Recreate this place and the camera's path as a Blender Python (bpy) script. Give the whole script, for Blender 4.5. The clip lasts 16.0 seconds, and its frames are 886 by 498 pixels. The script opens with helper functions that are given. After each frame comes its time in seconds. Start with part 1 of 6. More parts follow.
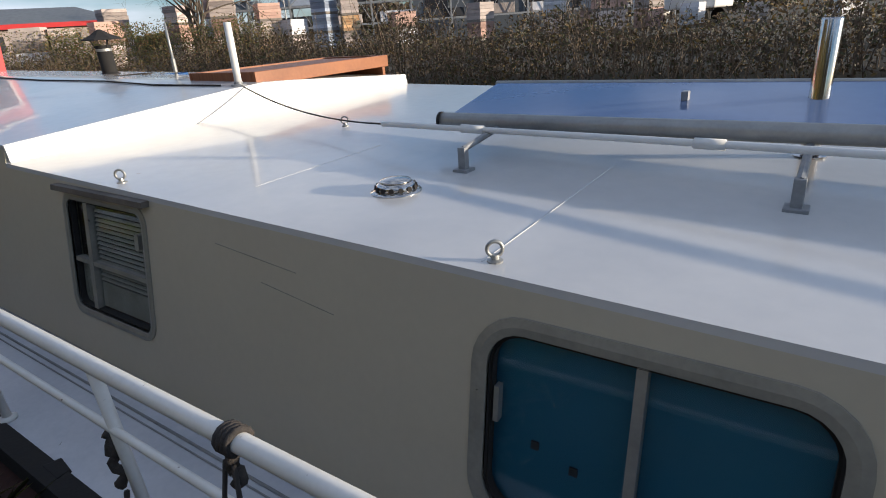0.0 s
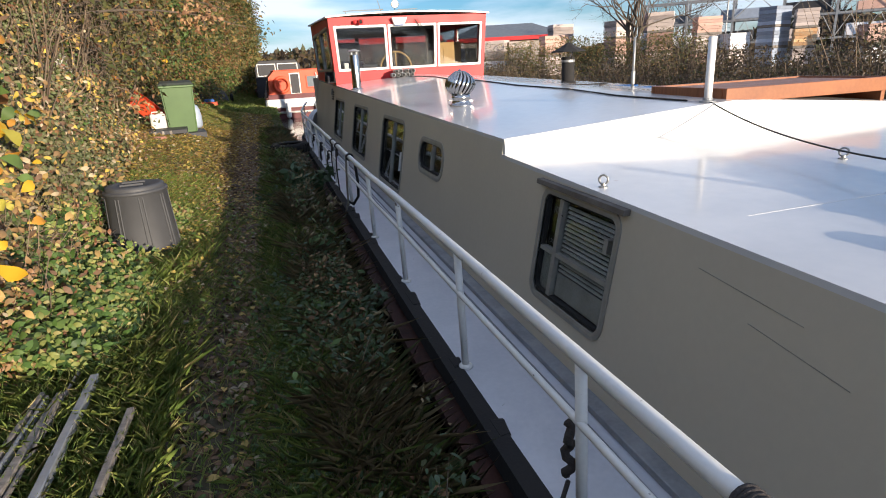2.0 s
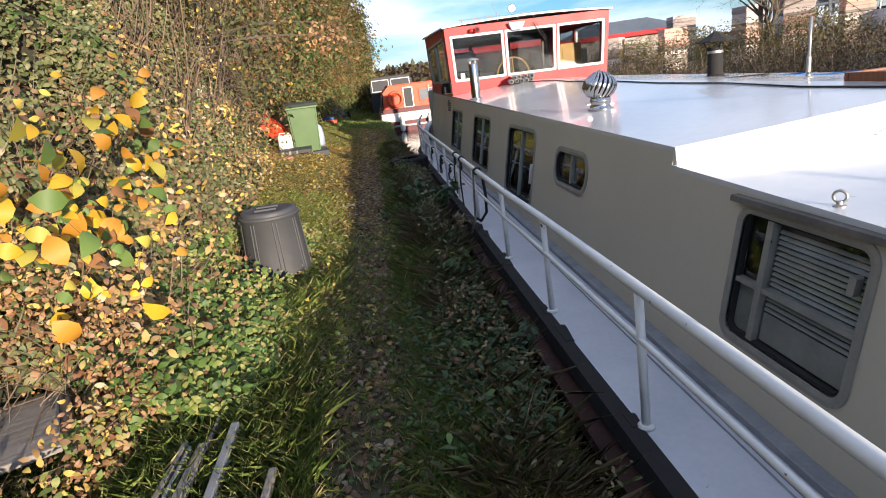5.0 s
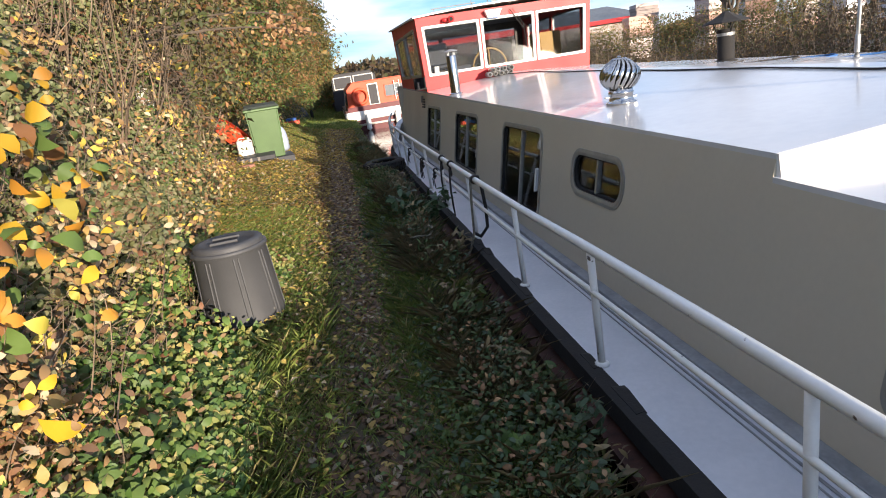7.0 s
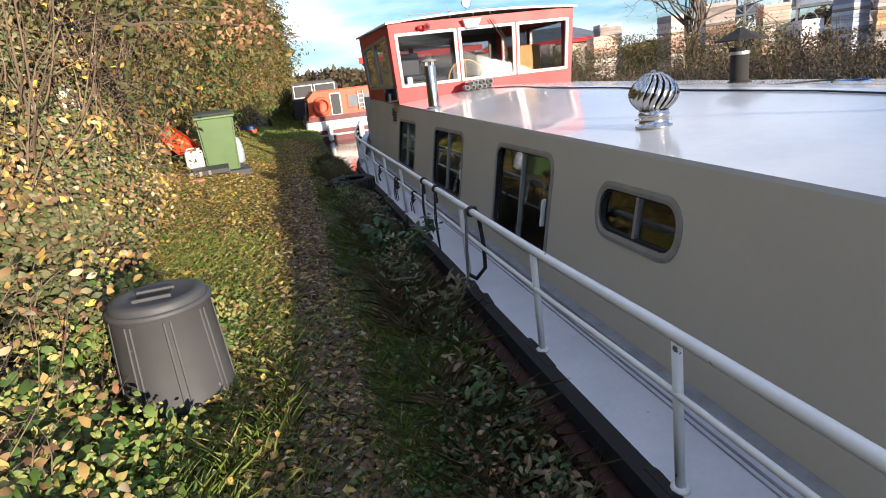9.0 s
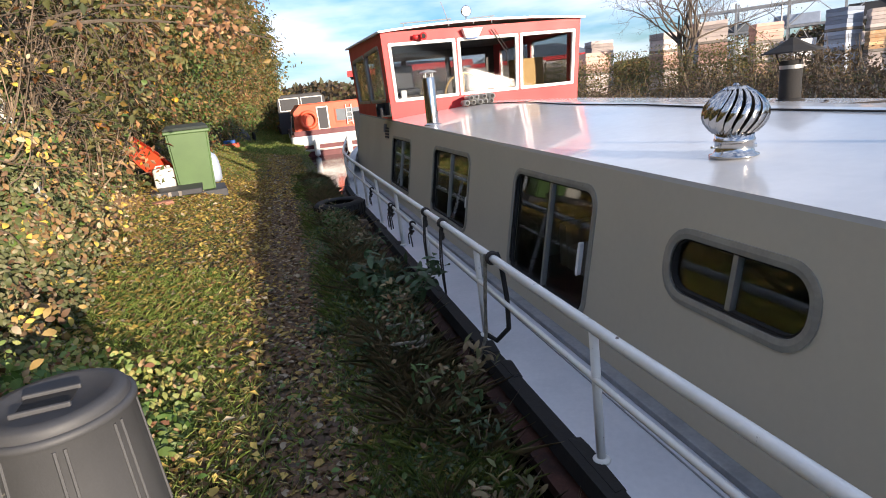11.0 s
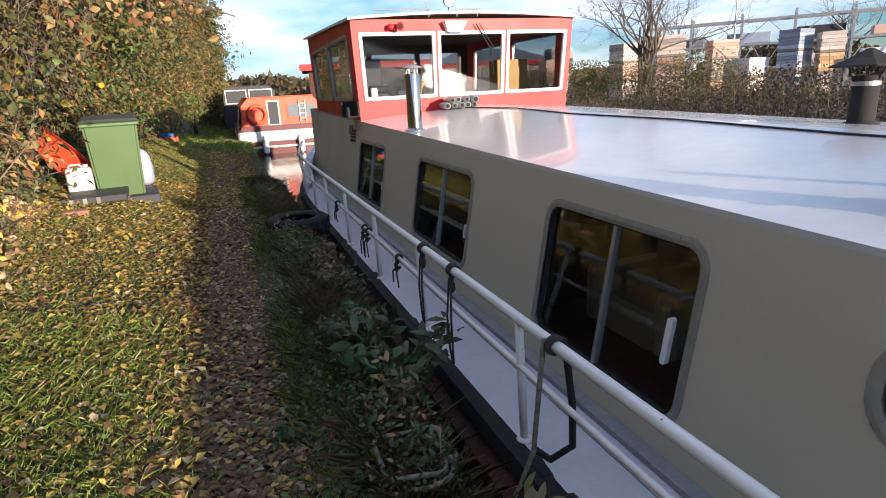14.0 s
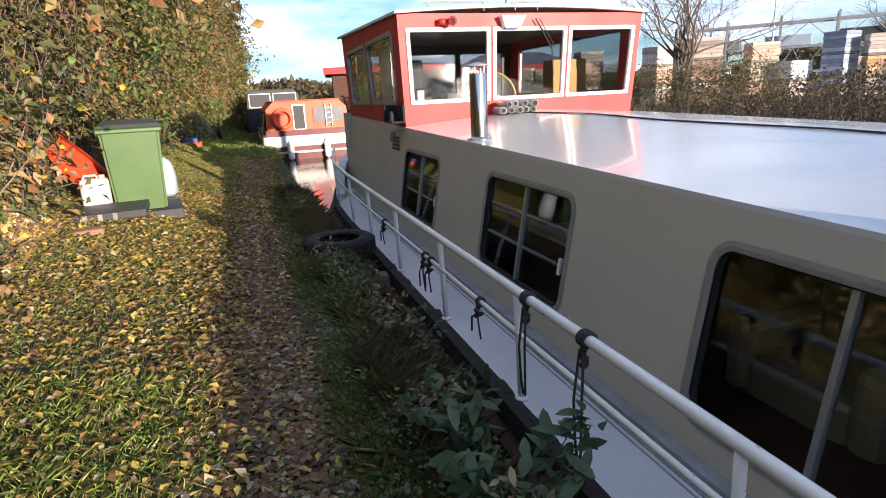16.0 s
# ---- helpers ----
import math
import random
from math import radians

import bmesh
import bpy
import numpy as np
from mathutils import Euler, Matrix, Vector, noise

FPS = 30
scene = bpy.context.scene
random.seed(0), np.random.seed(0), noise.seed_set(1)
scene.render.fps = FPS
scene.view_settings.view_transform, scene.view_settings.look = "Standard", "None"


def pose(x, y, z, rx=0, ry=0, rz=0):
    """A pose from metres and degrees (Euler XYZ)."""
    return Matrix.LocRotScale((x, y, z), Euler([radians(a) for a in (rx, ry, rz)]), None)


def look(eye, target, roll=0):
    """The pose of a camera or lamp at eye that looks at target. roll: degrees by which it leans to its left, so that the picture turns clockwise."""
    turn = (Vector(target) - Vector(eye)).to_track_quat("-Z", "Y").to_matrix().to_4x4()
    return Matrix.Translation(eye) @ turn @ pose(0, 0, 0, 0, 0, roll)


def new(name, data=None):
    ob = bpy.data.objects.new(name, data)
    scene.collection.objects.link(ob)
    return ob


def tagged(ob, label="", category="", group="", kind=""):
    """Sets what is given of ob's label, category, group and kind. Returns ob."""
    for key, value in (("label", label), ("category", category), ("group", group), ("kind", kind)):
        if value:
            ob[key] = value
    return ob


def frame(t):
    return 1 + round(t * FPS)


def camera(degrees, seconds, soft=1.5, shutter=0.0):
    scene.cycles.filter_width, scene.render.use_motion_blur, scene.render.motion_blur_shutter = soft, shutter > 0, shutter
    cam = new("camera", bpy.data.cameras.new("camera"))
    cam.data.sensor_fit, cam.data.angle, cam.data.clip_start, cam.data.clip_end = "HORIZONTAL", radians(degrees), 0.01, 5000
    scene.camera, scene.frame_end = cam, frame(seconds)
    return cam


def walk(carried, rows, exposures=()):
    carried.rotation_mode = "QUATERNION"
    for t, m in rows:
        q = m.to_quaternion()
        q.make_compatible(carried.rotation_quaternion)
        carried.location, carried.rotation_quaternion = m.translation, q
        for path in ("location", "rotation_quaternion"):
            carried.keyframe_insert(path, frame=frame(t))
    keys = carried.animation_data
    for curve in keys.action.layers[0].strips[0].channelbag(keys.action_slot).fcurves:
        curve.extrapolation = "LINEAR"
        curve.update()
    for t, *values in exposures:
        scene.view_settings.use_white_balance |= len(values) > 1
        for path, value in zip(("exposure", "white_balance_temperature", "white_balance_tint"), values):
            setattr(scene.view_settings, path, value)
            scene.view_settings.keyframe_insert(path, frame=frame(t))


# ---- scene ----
cam = camera(75.9, 16.0, 1.0)
PATH = [
    (0, (-0.506, 0.323, 1.391), (1.006, 1.406, 0.656), -4.2),
    (0.5, (-0.563, 0.442, 1.406), (0.674, 1.858, 0.726), -3.7),
    (1, (-0.638, 0.535, 1.416), (0.277, 2.19, 0.765), -3.2),
    (1.5, (-0.687, 0.593, 1.415), (0.004, 2.358, 0.777), -3.1),
    (2, (-0.751, 0.623, 1.418), (-0.222, 2.451, 0.801), -3.1),
    (2.5, (-0.798, 0.657, 1.416), (-0.354, 2.518, 0.833), -2.8),
    (3, (-0.841, 0.699, 1.412), (-0.504, 2.577, 0.809), -3.1),
    (3.5, (-0.841, 0.725, 1.417), (-0.525, 2.613, 0.84), -3.9),
    (4, (-0.843, 0.808, 1.431), (-0.684, 2.724, 0.88), -6.6),
    (6.5, (-0.97, 1.735, 1.433), (-0.757, 3.635, 0.844), -9.0),
    (7, (-1.001, 1.99, 1.455), (-0.733, 3.881, 0.863), -8.9),
    (7.5, (-1.06, 2.216, 1.448), (-0.731, 4.098, 0.857), -8.6),
    (8, (-1.117, 2.439, 1.466), (-0.743, 4.314, 0.88), -8.2),
    (8.5, (-1.092, 2.662, 1.456), (-0.69, 4.532, 0.872), -7.5),
    (9, (-1.064, 2.892, 1.462), (-0.644, 4.762, 0.891), -6.7),
    (11.5, (-0.987, 4.024, 1.465), (-0.468, 5.888, 0.956), -5.3),
    (12, (-1.041, 4.253, 1.483), (-0.448, 6.101, 0.996), -4.8),
    (12.5, (-1.062, 4.419, 1.482), (-0.415, 6.25, 1.001), -4.6),
    (13, (-1.033, 4.595, 1.481), (-0.357, 6.411, 0.985), -4.4),
    (13.5, (-0.985, 4.817, 1.489), (-0.326, 6.625, 0.943), -4.7),
    (14, (-1.012, 4.994, 1.486), (-0.361, 6.807, 0.945), -3.0),
    (14.5, (-1.097, 5.267, 1.491), (-0.429, 7.081, 0.977), -2.5),
    (15, (-1.128, 5.466, 1.48), (-0.495, 7.29, 0.957), -2.8),
    (15.5, (-1.121, 5.735, 1.486), (-0.51, 7.565, 0.96), -2.9),
    (16, (-1.123, 5.966, 1.488), (-0.527, 7.801, 0.964), -2.9),
]
walk(cam, [(t, look(eye, target, roll)) for t, eye, target, roll in PATH],
     exposures=[(0, 0.45, 6500, 10), (1.0, 0.6, 6500, 11), (2.0, 0.8, 6500, 12), (3.5, 0.97, 6500, 13), (7.0, 1.12, 6500, 13), (9.0, 1.16, 6500, 13), (11.5, 1.06, 6500, 14), (13.0, 1.0, 6500, 14), (14.5, 1.1, 6500, 14), (16.0, 1.22, 6500, 14)])

# ---- light ----
SUN_EL, SUN_AZ = radians(7.8), math.atan2(0.37, -0.929)
world = bpy.data.worlds.new("autumn_sky")
scene.world = world
world.use_nodes = True
wn, wl = world.node_tree.nodes, world.node_tree.links
sky = wn.new("ShaderNodeTexSky")
sky.sky_type, sky.sun_disc = "NISHITA", False
sky.sun_elevation, sky.sun_rotation = SUN_EL, SUN_AZ
sky.air_density, sky.dust_density, sky.ozone_density = 1.0, 0.5, 5.0
cloud = wn.new("ShaderNodeTexNoise")
cloud.inputs["Scale"].default_value, cloud.inputs["Detail"].default_value = 3.2, 7
wcoord, wmap = wn.new("ShaderNodeTexCoord"), wn.new("ShaderNodeMapping")
wmap.inputs["Scale"].default_value = (1.0, 1.0, 4.5)
wl.new(wcoord.outputs["Generated"], wmap.inputs["Vector"])
wl.new(wmap.outputs["Vector"], cloud.inputs["Vector"])
cramp = wn.new("ShaderNodeValToRGB")
cramp.color_ramp.elements[0].position, cramp.color_ramp.elements[1].position = 0.40, 0.64
cramp.color_ramp.elements[1].color = (0.8, 0.8, 0.8, 1)
wl.new(cloud.outputs["Fac"], cramp.inputs["Fac"])
cmix = wn.new("ShaderNodeMix")
cmix.data_type = "RGBA"
wl.new(cramp.outputs["Color"], cmix.inputs["Factor"])
wl.new(sky.outputs["Color"], cmix.inputs["A"])
cmix.inputs["B"].default_value = (4.9, 5.3, 6.1, 1)
wl.new(cmix.outputs["Result"], wn["Background"].inputs["Color"])
wn["Background"].inputs["Strength"].default_value = 0.13
sun = new("sun", bpy.data.lights.new("sun", "SUN"))
sun.data.energy, sun.data.angle, sun.data.color = 4.6, radians(0.6), (1.0, 0.86, 0.68)
sun.matrix_world = look((40 * math.sin(SUN_AZ), 40 * math.cos(SUN_AZ), 40 * math.tan(SUN_EL)), (0, 0, 0))


# ---- materials ----
def mat(name, a, b=None, rough=0.6, metal=0.0, scale=8.0, fine=90.0, bump=0.15, spots=None, spot_at=0.66, coat=0.0, island=False, ob_random=False, stretch=(1, 1, 1)):
    """A surface of two tones mixed by broad and fine noise, with relief and optional worn spots."""
    m = bpy.data.materials.new(name)
    m.use_nodes = True
    n, l = m.node_tree.nodes, m.node_tree.links
    p = n["Principled BSDF"]
    tc, mp = n.new("ShaderNodeTexCoord"), n.new("ShaderNodeMapping")
    mp.inputs["Scale"].default_value = stretch
    l.new(tc.outputs["Object"], mp.inputs["Vector"])
    n1, n2 = n.new("ShaderNodeTexNoise"), n.new("ShaderNodeTexNoise")
    for q, s, d in ((n1, scale, 5), (n2, fine, 3)):
        q.inputs["Scale"].default_value, q.inputs["Detail"].default_value = s, d
        l.new(mp.outputs["Vector"], q.inputs["Vector"])
    add = n.new("ShaderNodeMath")
    add.operation = "MULTIPLY_ADD"
    l.new(n2.outputs["Fac"], add.inputs[0])
    add.inputs[1].default_value = 0.45
    l.new(n1.outputs["Fac"], add.inputs[2])
    rng = n.new("ShaderNodeMapRange")
    rng.inputs["From Min"].default_value, rng.inputs["From Max"].default_value = 0.5, 0.95
    l.new(add.outputs[0], rng.inputs["Value"])
    mix = n.new("ShaderNodeMix")
    mix.data_type = "RGBA"
    b = b or tuple(c * 0.75 for c in a)
    mix.inputs["A"].default_value, mix.inputs["B"].default_value = (*a, 1), (*b, 1)
    l.new(rng.outputs["Result"], mix.inputs["Factor"])
    out = mix.outputs["Result"]
    if island or ob_random:
        src = n.new("ShaderNodeNewGeometry").outputs["Random Per Island"] if island else n.new("ShaderNodeObjectInfo").outputs["Random"]
        hsv, r2 = n.new("ShaderNodeHueSaturation"), n.new("ShaderNodeMapRange")
        r2.inputs["To Min"].default_value, r2.inputs["To Max"].default_value = 0.6, 1.35
        l.new(src, r2.inputs["Value"])
        l.new(r2.outputs["Result"], hsv.inputs["Value"])
        l.new(out, hsv.inputs["Color"])
        out = hsv.outputs["Color"]
    if spots:
        n3, r3, m3 = n.new("ShaderNodeTexNoise"), n.new("ShaderNodeMapRange"), n.new("ShaderNodeMix")
        n3.inputs["Scale"].default_value, n3.inputs["Detail"].default_value = scale * 4, 8
        l.new(mp.outputs["Vector"], n3.inputs["Vector"])
        r3.inputs["From Min"].default_value, r3.inputs["From Max"].default_value = spot_at, spot_at + 0.03
        l.new(n3.outputs["Fac"], r3.inputs["Value"])
        m3.data_type = "RGBA"
        l.new(r3.outputs["Result"], m3.inputs["Factor"])
        l.new(out, m3.inputs["A"])
        m3.inputs["B"].default_value = (*spots, 1)
        out = m3.outputs["Result"]
    l.new(out, p.inputs["Base Color"])
    rr = n.new("ShaderNodeMapRange")
    rr.inputs["To Min"].default_value, rr.inputs["To Max"].default_value = max(0.02, rough - 0.08), min(1, rough + 0.1)
    l.new(n1.outputs["Fac"], rr.inputs["Value"])
    l.new(rr.outputs["Result"], p.inputs["Roughness"])
    p.inputs["Metallic"].default_value = metal
    p.inputs["Coat Weight"].default_value = coat
    if bump:
        bp = n.new("ShaderNodeBump")
        bp.inputs["Strength"].default_value, bp.inputs["Distance"].default_value = bump, 0.01
        l.new(add.outputs[0], bp.inputs["Height"])
        l.new(bp.outputs["Normal"], p.inputs["Normal"])
    return m


def leafmat(name, colours, rough=0.55, glow=0.35):
    """Leaves: each takes one of the colours by chance; light passes through them a little."""
    m = bpy.data.materials.new(name)
    m.use_nodes = True
    n, l = m.node_tree.nodes, m.node_tree.links
    p = n["Principled BSDF"]
    geo, ramp = n.new("ShaderNodeNewGeometry"), n.new("ShaderNodeValToRGB")
    ramp.color_ramp.interpolation = "CONSTANT"
    e = ramp.color_ramp.elements
    while len(e) < len(colours):
        e.new(0.5)
    at = 0.0
    for k, (share, c) in enumerate(colours):
        e[k].position, e[k].color = at, (*c, 1)
        at += share
    l.new(geo.outputs["Random Per Island"], ramp.inputs["Fac"])
    nz, hsv, rg = n.new("ShaderNodeTexNoise"), n.new("ShaderNodeHueSaturation"), n.new("ShaderNodeMapRange")
    nz.inputs["Scale"].default_value = 1.6
    nz.inputs["Detail"].default_value = 6
    rg.inputs["From Min"].default_value, rg.inputs["From Max"].default_value = 0.3, 0.7
    rg.inputs["To Min"].default_value, rg.inputs["To Max"].default_value = 0.6, 1.35
    l.new(nz.outputs["Fac"], rg.inputs["Value"])
    l.new(rg.outputs["Result"], hsv.inputs["Value"])
    l.new(ramp.outputs["Color"], hsv.inputs["Color"])
    l.new(hsv.outputs["Color"], p.inputs["Base Color"])
    p.inputs["Roughness"].default_value = rough
    tr, ms = n.new("ShaderNodeBsdfTranslucent"), n.new("ShaderNodeMixShader")
    l.new(hsv.outputs["Color"], tr.inputs["Color"])
    ms.inputs["Fac"].default_value = glow
    l.new(p.outputs[0], ms.inputs[1])
    l.new(tr.outputs[0], ms.inputs[2])
    l.new(ms.outputs[0], n["Material Output"].inputs["Surface"])
    return m


def glassmat(name, tint=(0.9, 0.93, 0.93)):
    m = bpy.data.materials.new(name)
    m.use_nodes = True
    n, l = m.node_tree.nodes, m.node_tree.links
    fr, gl, tr, ms = n.new("ShaderNodeLayerWeight"), n.new("ShaderNodeBsdfGlossy"), n.new("ShaderNodeBsdfTransparent"), n.new("ShaderNodeMixShader")
    fr.inputs["Blend"].default_value = 0.5
    pw, ad = n.new("ShaderNodeMath"), n.new("ShaderNodeMath")
    pw.operation, ad.operation = "POWER", "MULTIPLY_ADD"
    pw.inputs[1].default_value, ad.inputs[1].default_value, ad.inputs[2].default_value = 5.0, 0.9, 0.045
    l.new(fr.outputs["Facing"], pw.inputs[0])
    l.new(pw.outputs[0], ad.inputs[0])
    gl.inputs["Roughness"].default_value = 0.02
    tr.inputs["Color"].default_value = (*tint, 1)
    l.new(ad.outputs[0], ms.inputs[0])
    l.new(tr.outputs[0], ms.inputs[1])
    l.new(gl.outputs[0], ms.inputs[2])
    l.new(ms.outputs[0], n["Material Output"].inputs["Surface"])
    return m


M = {
    "cream": mat("cream_paint", (0.53, 0.475, 0.365), (0.485, 0.435, 0.335), 0.42, scale=1.2, fine=30, bump=0.03),
    "roof": mat("white_roof_paint", (0.65, 0.64, 0.62), (0.57, 0.57, 0.565), 0.2, scale=1.4, fine=14, bump=0.05, spots=(0.45, 0.40, 0.33), spot_at=0.76, coat=0.3),
    "deck": mat("pale_deck_paint", (0.60, 0.61, 0.645), (0.50, 0.52, 0.56), 0.5, scale=2.5, fine=40, bump=0.1, spots=(0.25, 0.2, 0.16), spot_at=0.755),
    "white": mat("white_gloss_paint", (0.80, 0.79, 0.75), (0.72, 0.71, 0.67), 0.35, scale=6, fine=60, bump=0.08, spots=(0.10, 0.07, 0.05), spot_at=0.695),
    "plain_white": mat("white_frame_paint", (0.8, 0.79, 0.76), (0.72, 0.71, 0.68), 0.4, scale=6, fine=50, bump=0.05),
    "red": mat("red_paint", (0.55, 0.026, 0.028), (0.48, 0.022, 0.024), 0.5, scale=2, fine=30, bump=0.04),
    "maroon": mat("maroon_paint", (0.12, 0.015, 0.02), None, 0.5, scale=4),
    "rust": mat("rusty_hull", (0.10, 0.035, 0.022), (0.04, 0.018, 0.013), 0.75, scale=7, fine=60, bump=0.5),
    "black": mat("black_rubber", (0.014, 0.013, 0.013), (0.022, 0.020, 0.018), 0.88, scale=10, fine=80, bump=0.3),
    "steel": mat("brushed_steel", (0.62, 0.6, 0.57), (0.5, 0.48, 0.46), 0.13, 1.0, scale=5, fine=60, bump=0.006),
    "alu": mat("dull_aluminium", (0.42, 0.42, 0.40), (0.32, 0.32, 0.31), 0.45, 0.7, scale=8, fine=70, bump=0.1),
    "galv": mat("galvanised_grey", (0.34, 0.35, 0.36), (0.22, 0.23, 0.24), 0.5, 0.3, scale=6, fine=50, bump=0.1),
    "hood": mat("weathered_hood", (0.17, 0.145, 0.12), (0.10, 0.085, 0.07), 0.7, scale=9, fine=60, bump=0.3),
    "leather": mat("tan_leather", (0.34, 0.26, 0.17), (0.27, 0.2, 0.13), 0.5, scale=5, fine=60, bump=0.15),
    "louvre": mat("grey_louvre", (0.30, 0.285, 0.25), (0.22, 0.21, 0.185), 0.5, scale=9, fine=60, bump=0.1),
    "frame": mat("window_rubber_frame", (0.35, 0.335, 0.29), (0.26, 0.25, 0.22), 0.42, 0.3, scale=9, fine=60, bump=0.1, spots=(0.06, 0.05, 0.04), spot_at=0.72),
    "wood": mat("varnished_hatch_wood", (0.33, 0.12, 0.045), (0.22, 0.075, 0.028), 0.45, scale=3, fine=40, bump=0.15, stretch=(1, 12, 1)),
    "greywood": mat("weathered_wood", (0.27, 0.24, 0.21), (0.15, 0.13, 0.11), 0.85, scale=4, fine=50, bump=0.4, stretch=(1, 8, 1)),
    "darkwood": mat("interior_wood", (0.075, 0.05, 0.032), (0.05, 0.033, 0.022), 0.5, scale=3, fine=20, bump=0.1),
    "cardboard": mat("pine_box", (0.56, 0.34, 0.11), (0.5, 0.3, 0.1), 0.6, scale=3, fine=30),
    "teal": mat("teal_blind_cloth", (0.012, 0.13, 0.215), (0.010, 0.11, 0.19), 0.8, scale=2, fine=120, bump=0.05),
    # blue base lightened to carry part of the sky's reflection
    "panel": mat("solar_panel_face", (0.15, 0.22, 0.38), (0.13, 0.19, 0.34), 0.12, 0.3, scale=2, fine=20, bump=0.0),
    "rope": mat("dark_rope", (0.035, 0.032, 0.030), (0.06, 0.05, 0.045), 0.9, scale=40, fine=200, bump=0.6),
    "palerope": mat("weathered_rope", (0.28, 0.25, 0.19), (0.10, 0.09, 0.07), 0.9, scale=40, fine=200, bump=0.6),
    "bluerope": mat("blue_rope", (0.03, 0.12, 0.32), None, 0.8, scale=40, fine=200, bump=0.5),
    "compost": mat("grey_compost_plastic", (0.062, 0.063, 0.067), (0.048, 0.049, 0.052), 0.6, scale=4, fine=120, bump=0.12, spots=(0.16, 0.15, 0.13), spot_at=0.72),
    "green": mat("green_bin_plastic", (0.065, 0.13, 0.035), (0.05, 0.105, 0.028), 0.45, scale=3, fine=90, bump=0.06),
    "greenlid": mat("dull_green_lid", (0.055, 0.066, 0.052), (0.045, 0.054, 0.043), 0.6, scale=3, fine=60, bump=0.08),
    "orange": mat("orange_red_paint", (0.68, 0.085, 0.025), (0.60, 0.07, 0.02), 0.45, scale=3, fine=40, bump=0.04),
    "sled": mat("faded_orange_plastic", (0.75, 0.11, 0.04), (0.6, 0.07, 0.03), 0.5, scale=3, fine=40),
    "grime": mat("grimy_white_plastic", (0.62, 0.60, 0.55), (0.42, 0.40, 0.36), 0.5, scale=7, fine=50, spots=(0.2, 0.17, 0.13), spot_at=0.68),
    "terracotta": mat("terracotta", (0.36, 0.17, 0.11), (0.28, 0.13, 0.09), 0.85, scale=8, fine=60, bump=0.3),
    "soil": mat("leaf_mould_soil", (0.085, 0.062, 0.038), (0.045, 0.042, 0.02), 0.95, scale=5, fine=70, bump=0.8),
    # near-black tone for the shade between the hedge leaves
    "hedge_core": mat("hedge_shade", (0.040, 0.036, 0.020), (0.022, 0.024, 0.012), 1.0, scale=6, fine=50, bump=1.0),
    "bark": mat("bark", (0.13, 0.10, 0.075), (0.07, 0.055, 0.04), 0.9, scale=8, fine=60, bump=0.6),
    "twig": mat("dry_twig", (0.21, 0.155, 0.10), (0.12, 0.085, 0.06), 0.85, scale=8, fine=60, bump=0.2, island=True),
    "dark": mat("dark_tarpaulin", (0.022, 0.023, 0.028), (0.035, 0.035, 0.04), 0.6, scale=4, fine=40),
    "brick": mat("packed_bricks", (0.50, 0.33, 0.27), (0.42, 0.26, 0.21), 0.85, scale=3, fine=25, bump=0.3, ob_random=True),
    "brick_pale": mat("packed_pale_bricks", (0.60, 0.51, 0.46), (0.47, 0.39, 0.36), 0.8, scale=3, fine=25, bump=0.3, ob_random=True),
    "wrap": mat("shrink_wrap", (0.66, 0.65, 0.66), (0.50, 0.50, 0.54), 0.3, scale=4, fine=20, bump=0.3, ob_random=True),
    "wrap_blue": mat("blue_grey_wrap", (0.36, 0.42, 0.52), (0.30, 0.35, 0.44), 0.35, scale=4, fine=20, bump=0.3, ob_random=True),
    "wrap_orange": mat("orange_print_wrap", (0.68, 0.30, 0.10), (0.70, 0.55, 0.35), 0.5, scale=5, fine=20, ob_random=True),
    "slate": mat("grey_roof_sheet", (0.16, 0.18, 0.20), (0.13, 0.15, 0.17), 0.7, scale=3, fine=20),
    "bluemark": mat("blue_mark", (0.03, 0.12, 0.40), None, 0.5),
    "hivis": mat("yellow_safety_cloth", (0.65, 0.75, 0.05), None, 0.7),
    "glass": glassmat("window_glass"),
    "dimglass": glassmat("wheelhouse_glass", (0.74, 0.76, 0.77)),
    "hedge_leaf": leafmat("hedge_leaf", [(0.32, (0.125, 0.15, 0.055)), (0.28, (0.18, 0.19, 0.075)), (0.17, (0.25, 0.235, 0.11)), (0.10, (0.24, 0.155, 0.08)), (0.08, (0.36, 0.32, 0.17)), (0.05, (0.25, 0.11, 0.055))]),
    "tree_leaf": leafmat("autumn_leaf", [(0.34, (0.13, 0.135, 0.04)), (0.26, (0.19, 0.165, 0.05)), (0.13, (0.31, 0.20, 0.055)), (0.10, (0.24, 0.11, 0.045)), (0.17, (0.085, 0.105, 0.032))]),
    "dry_leaf": leafmat("withered_leaf", [(0.4, (0.32, 0.17, 0.075)), (0.35, (0.23, 0.115, 0.055)), (0.25, (0.42, 0.26, 0.12))], glow=0.2),
    "yellow_leaf": leafmat("yellow_bramble_leaf", [(0.28, (0.60, 0.36, 0.025)), (0.14, (0.52, 0.24, 0.03)), (0.16, (0.44, 0.38, 0.06)), (0.30, (0.12, 0.19, 0.045)), (0.12, (0.28, 0.13, 0.05))]),
    "green_leaf": leafmat("green_leaf", [(0.5, (0.09, 0.17, 0.035)), (0.3, (0.14, 0.22, 0.05)), (0.2, (0.06, 0.11, 0.03))]),
    "grey_leaf": leafmat("grey_green_leaf", [(0.5, (0.065, 0.115, 0.05)), (0.3, (0.095, 0.145, 0.075)), (0.2, (0.045, 0.075, 0.03))]),
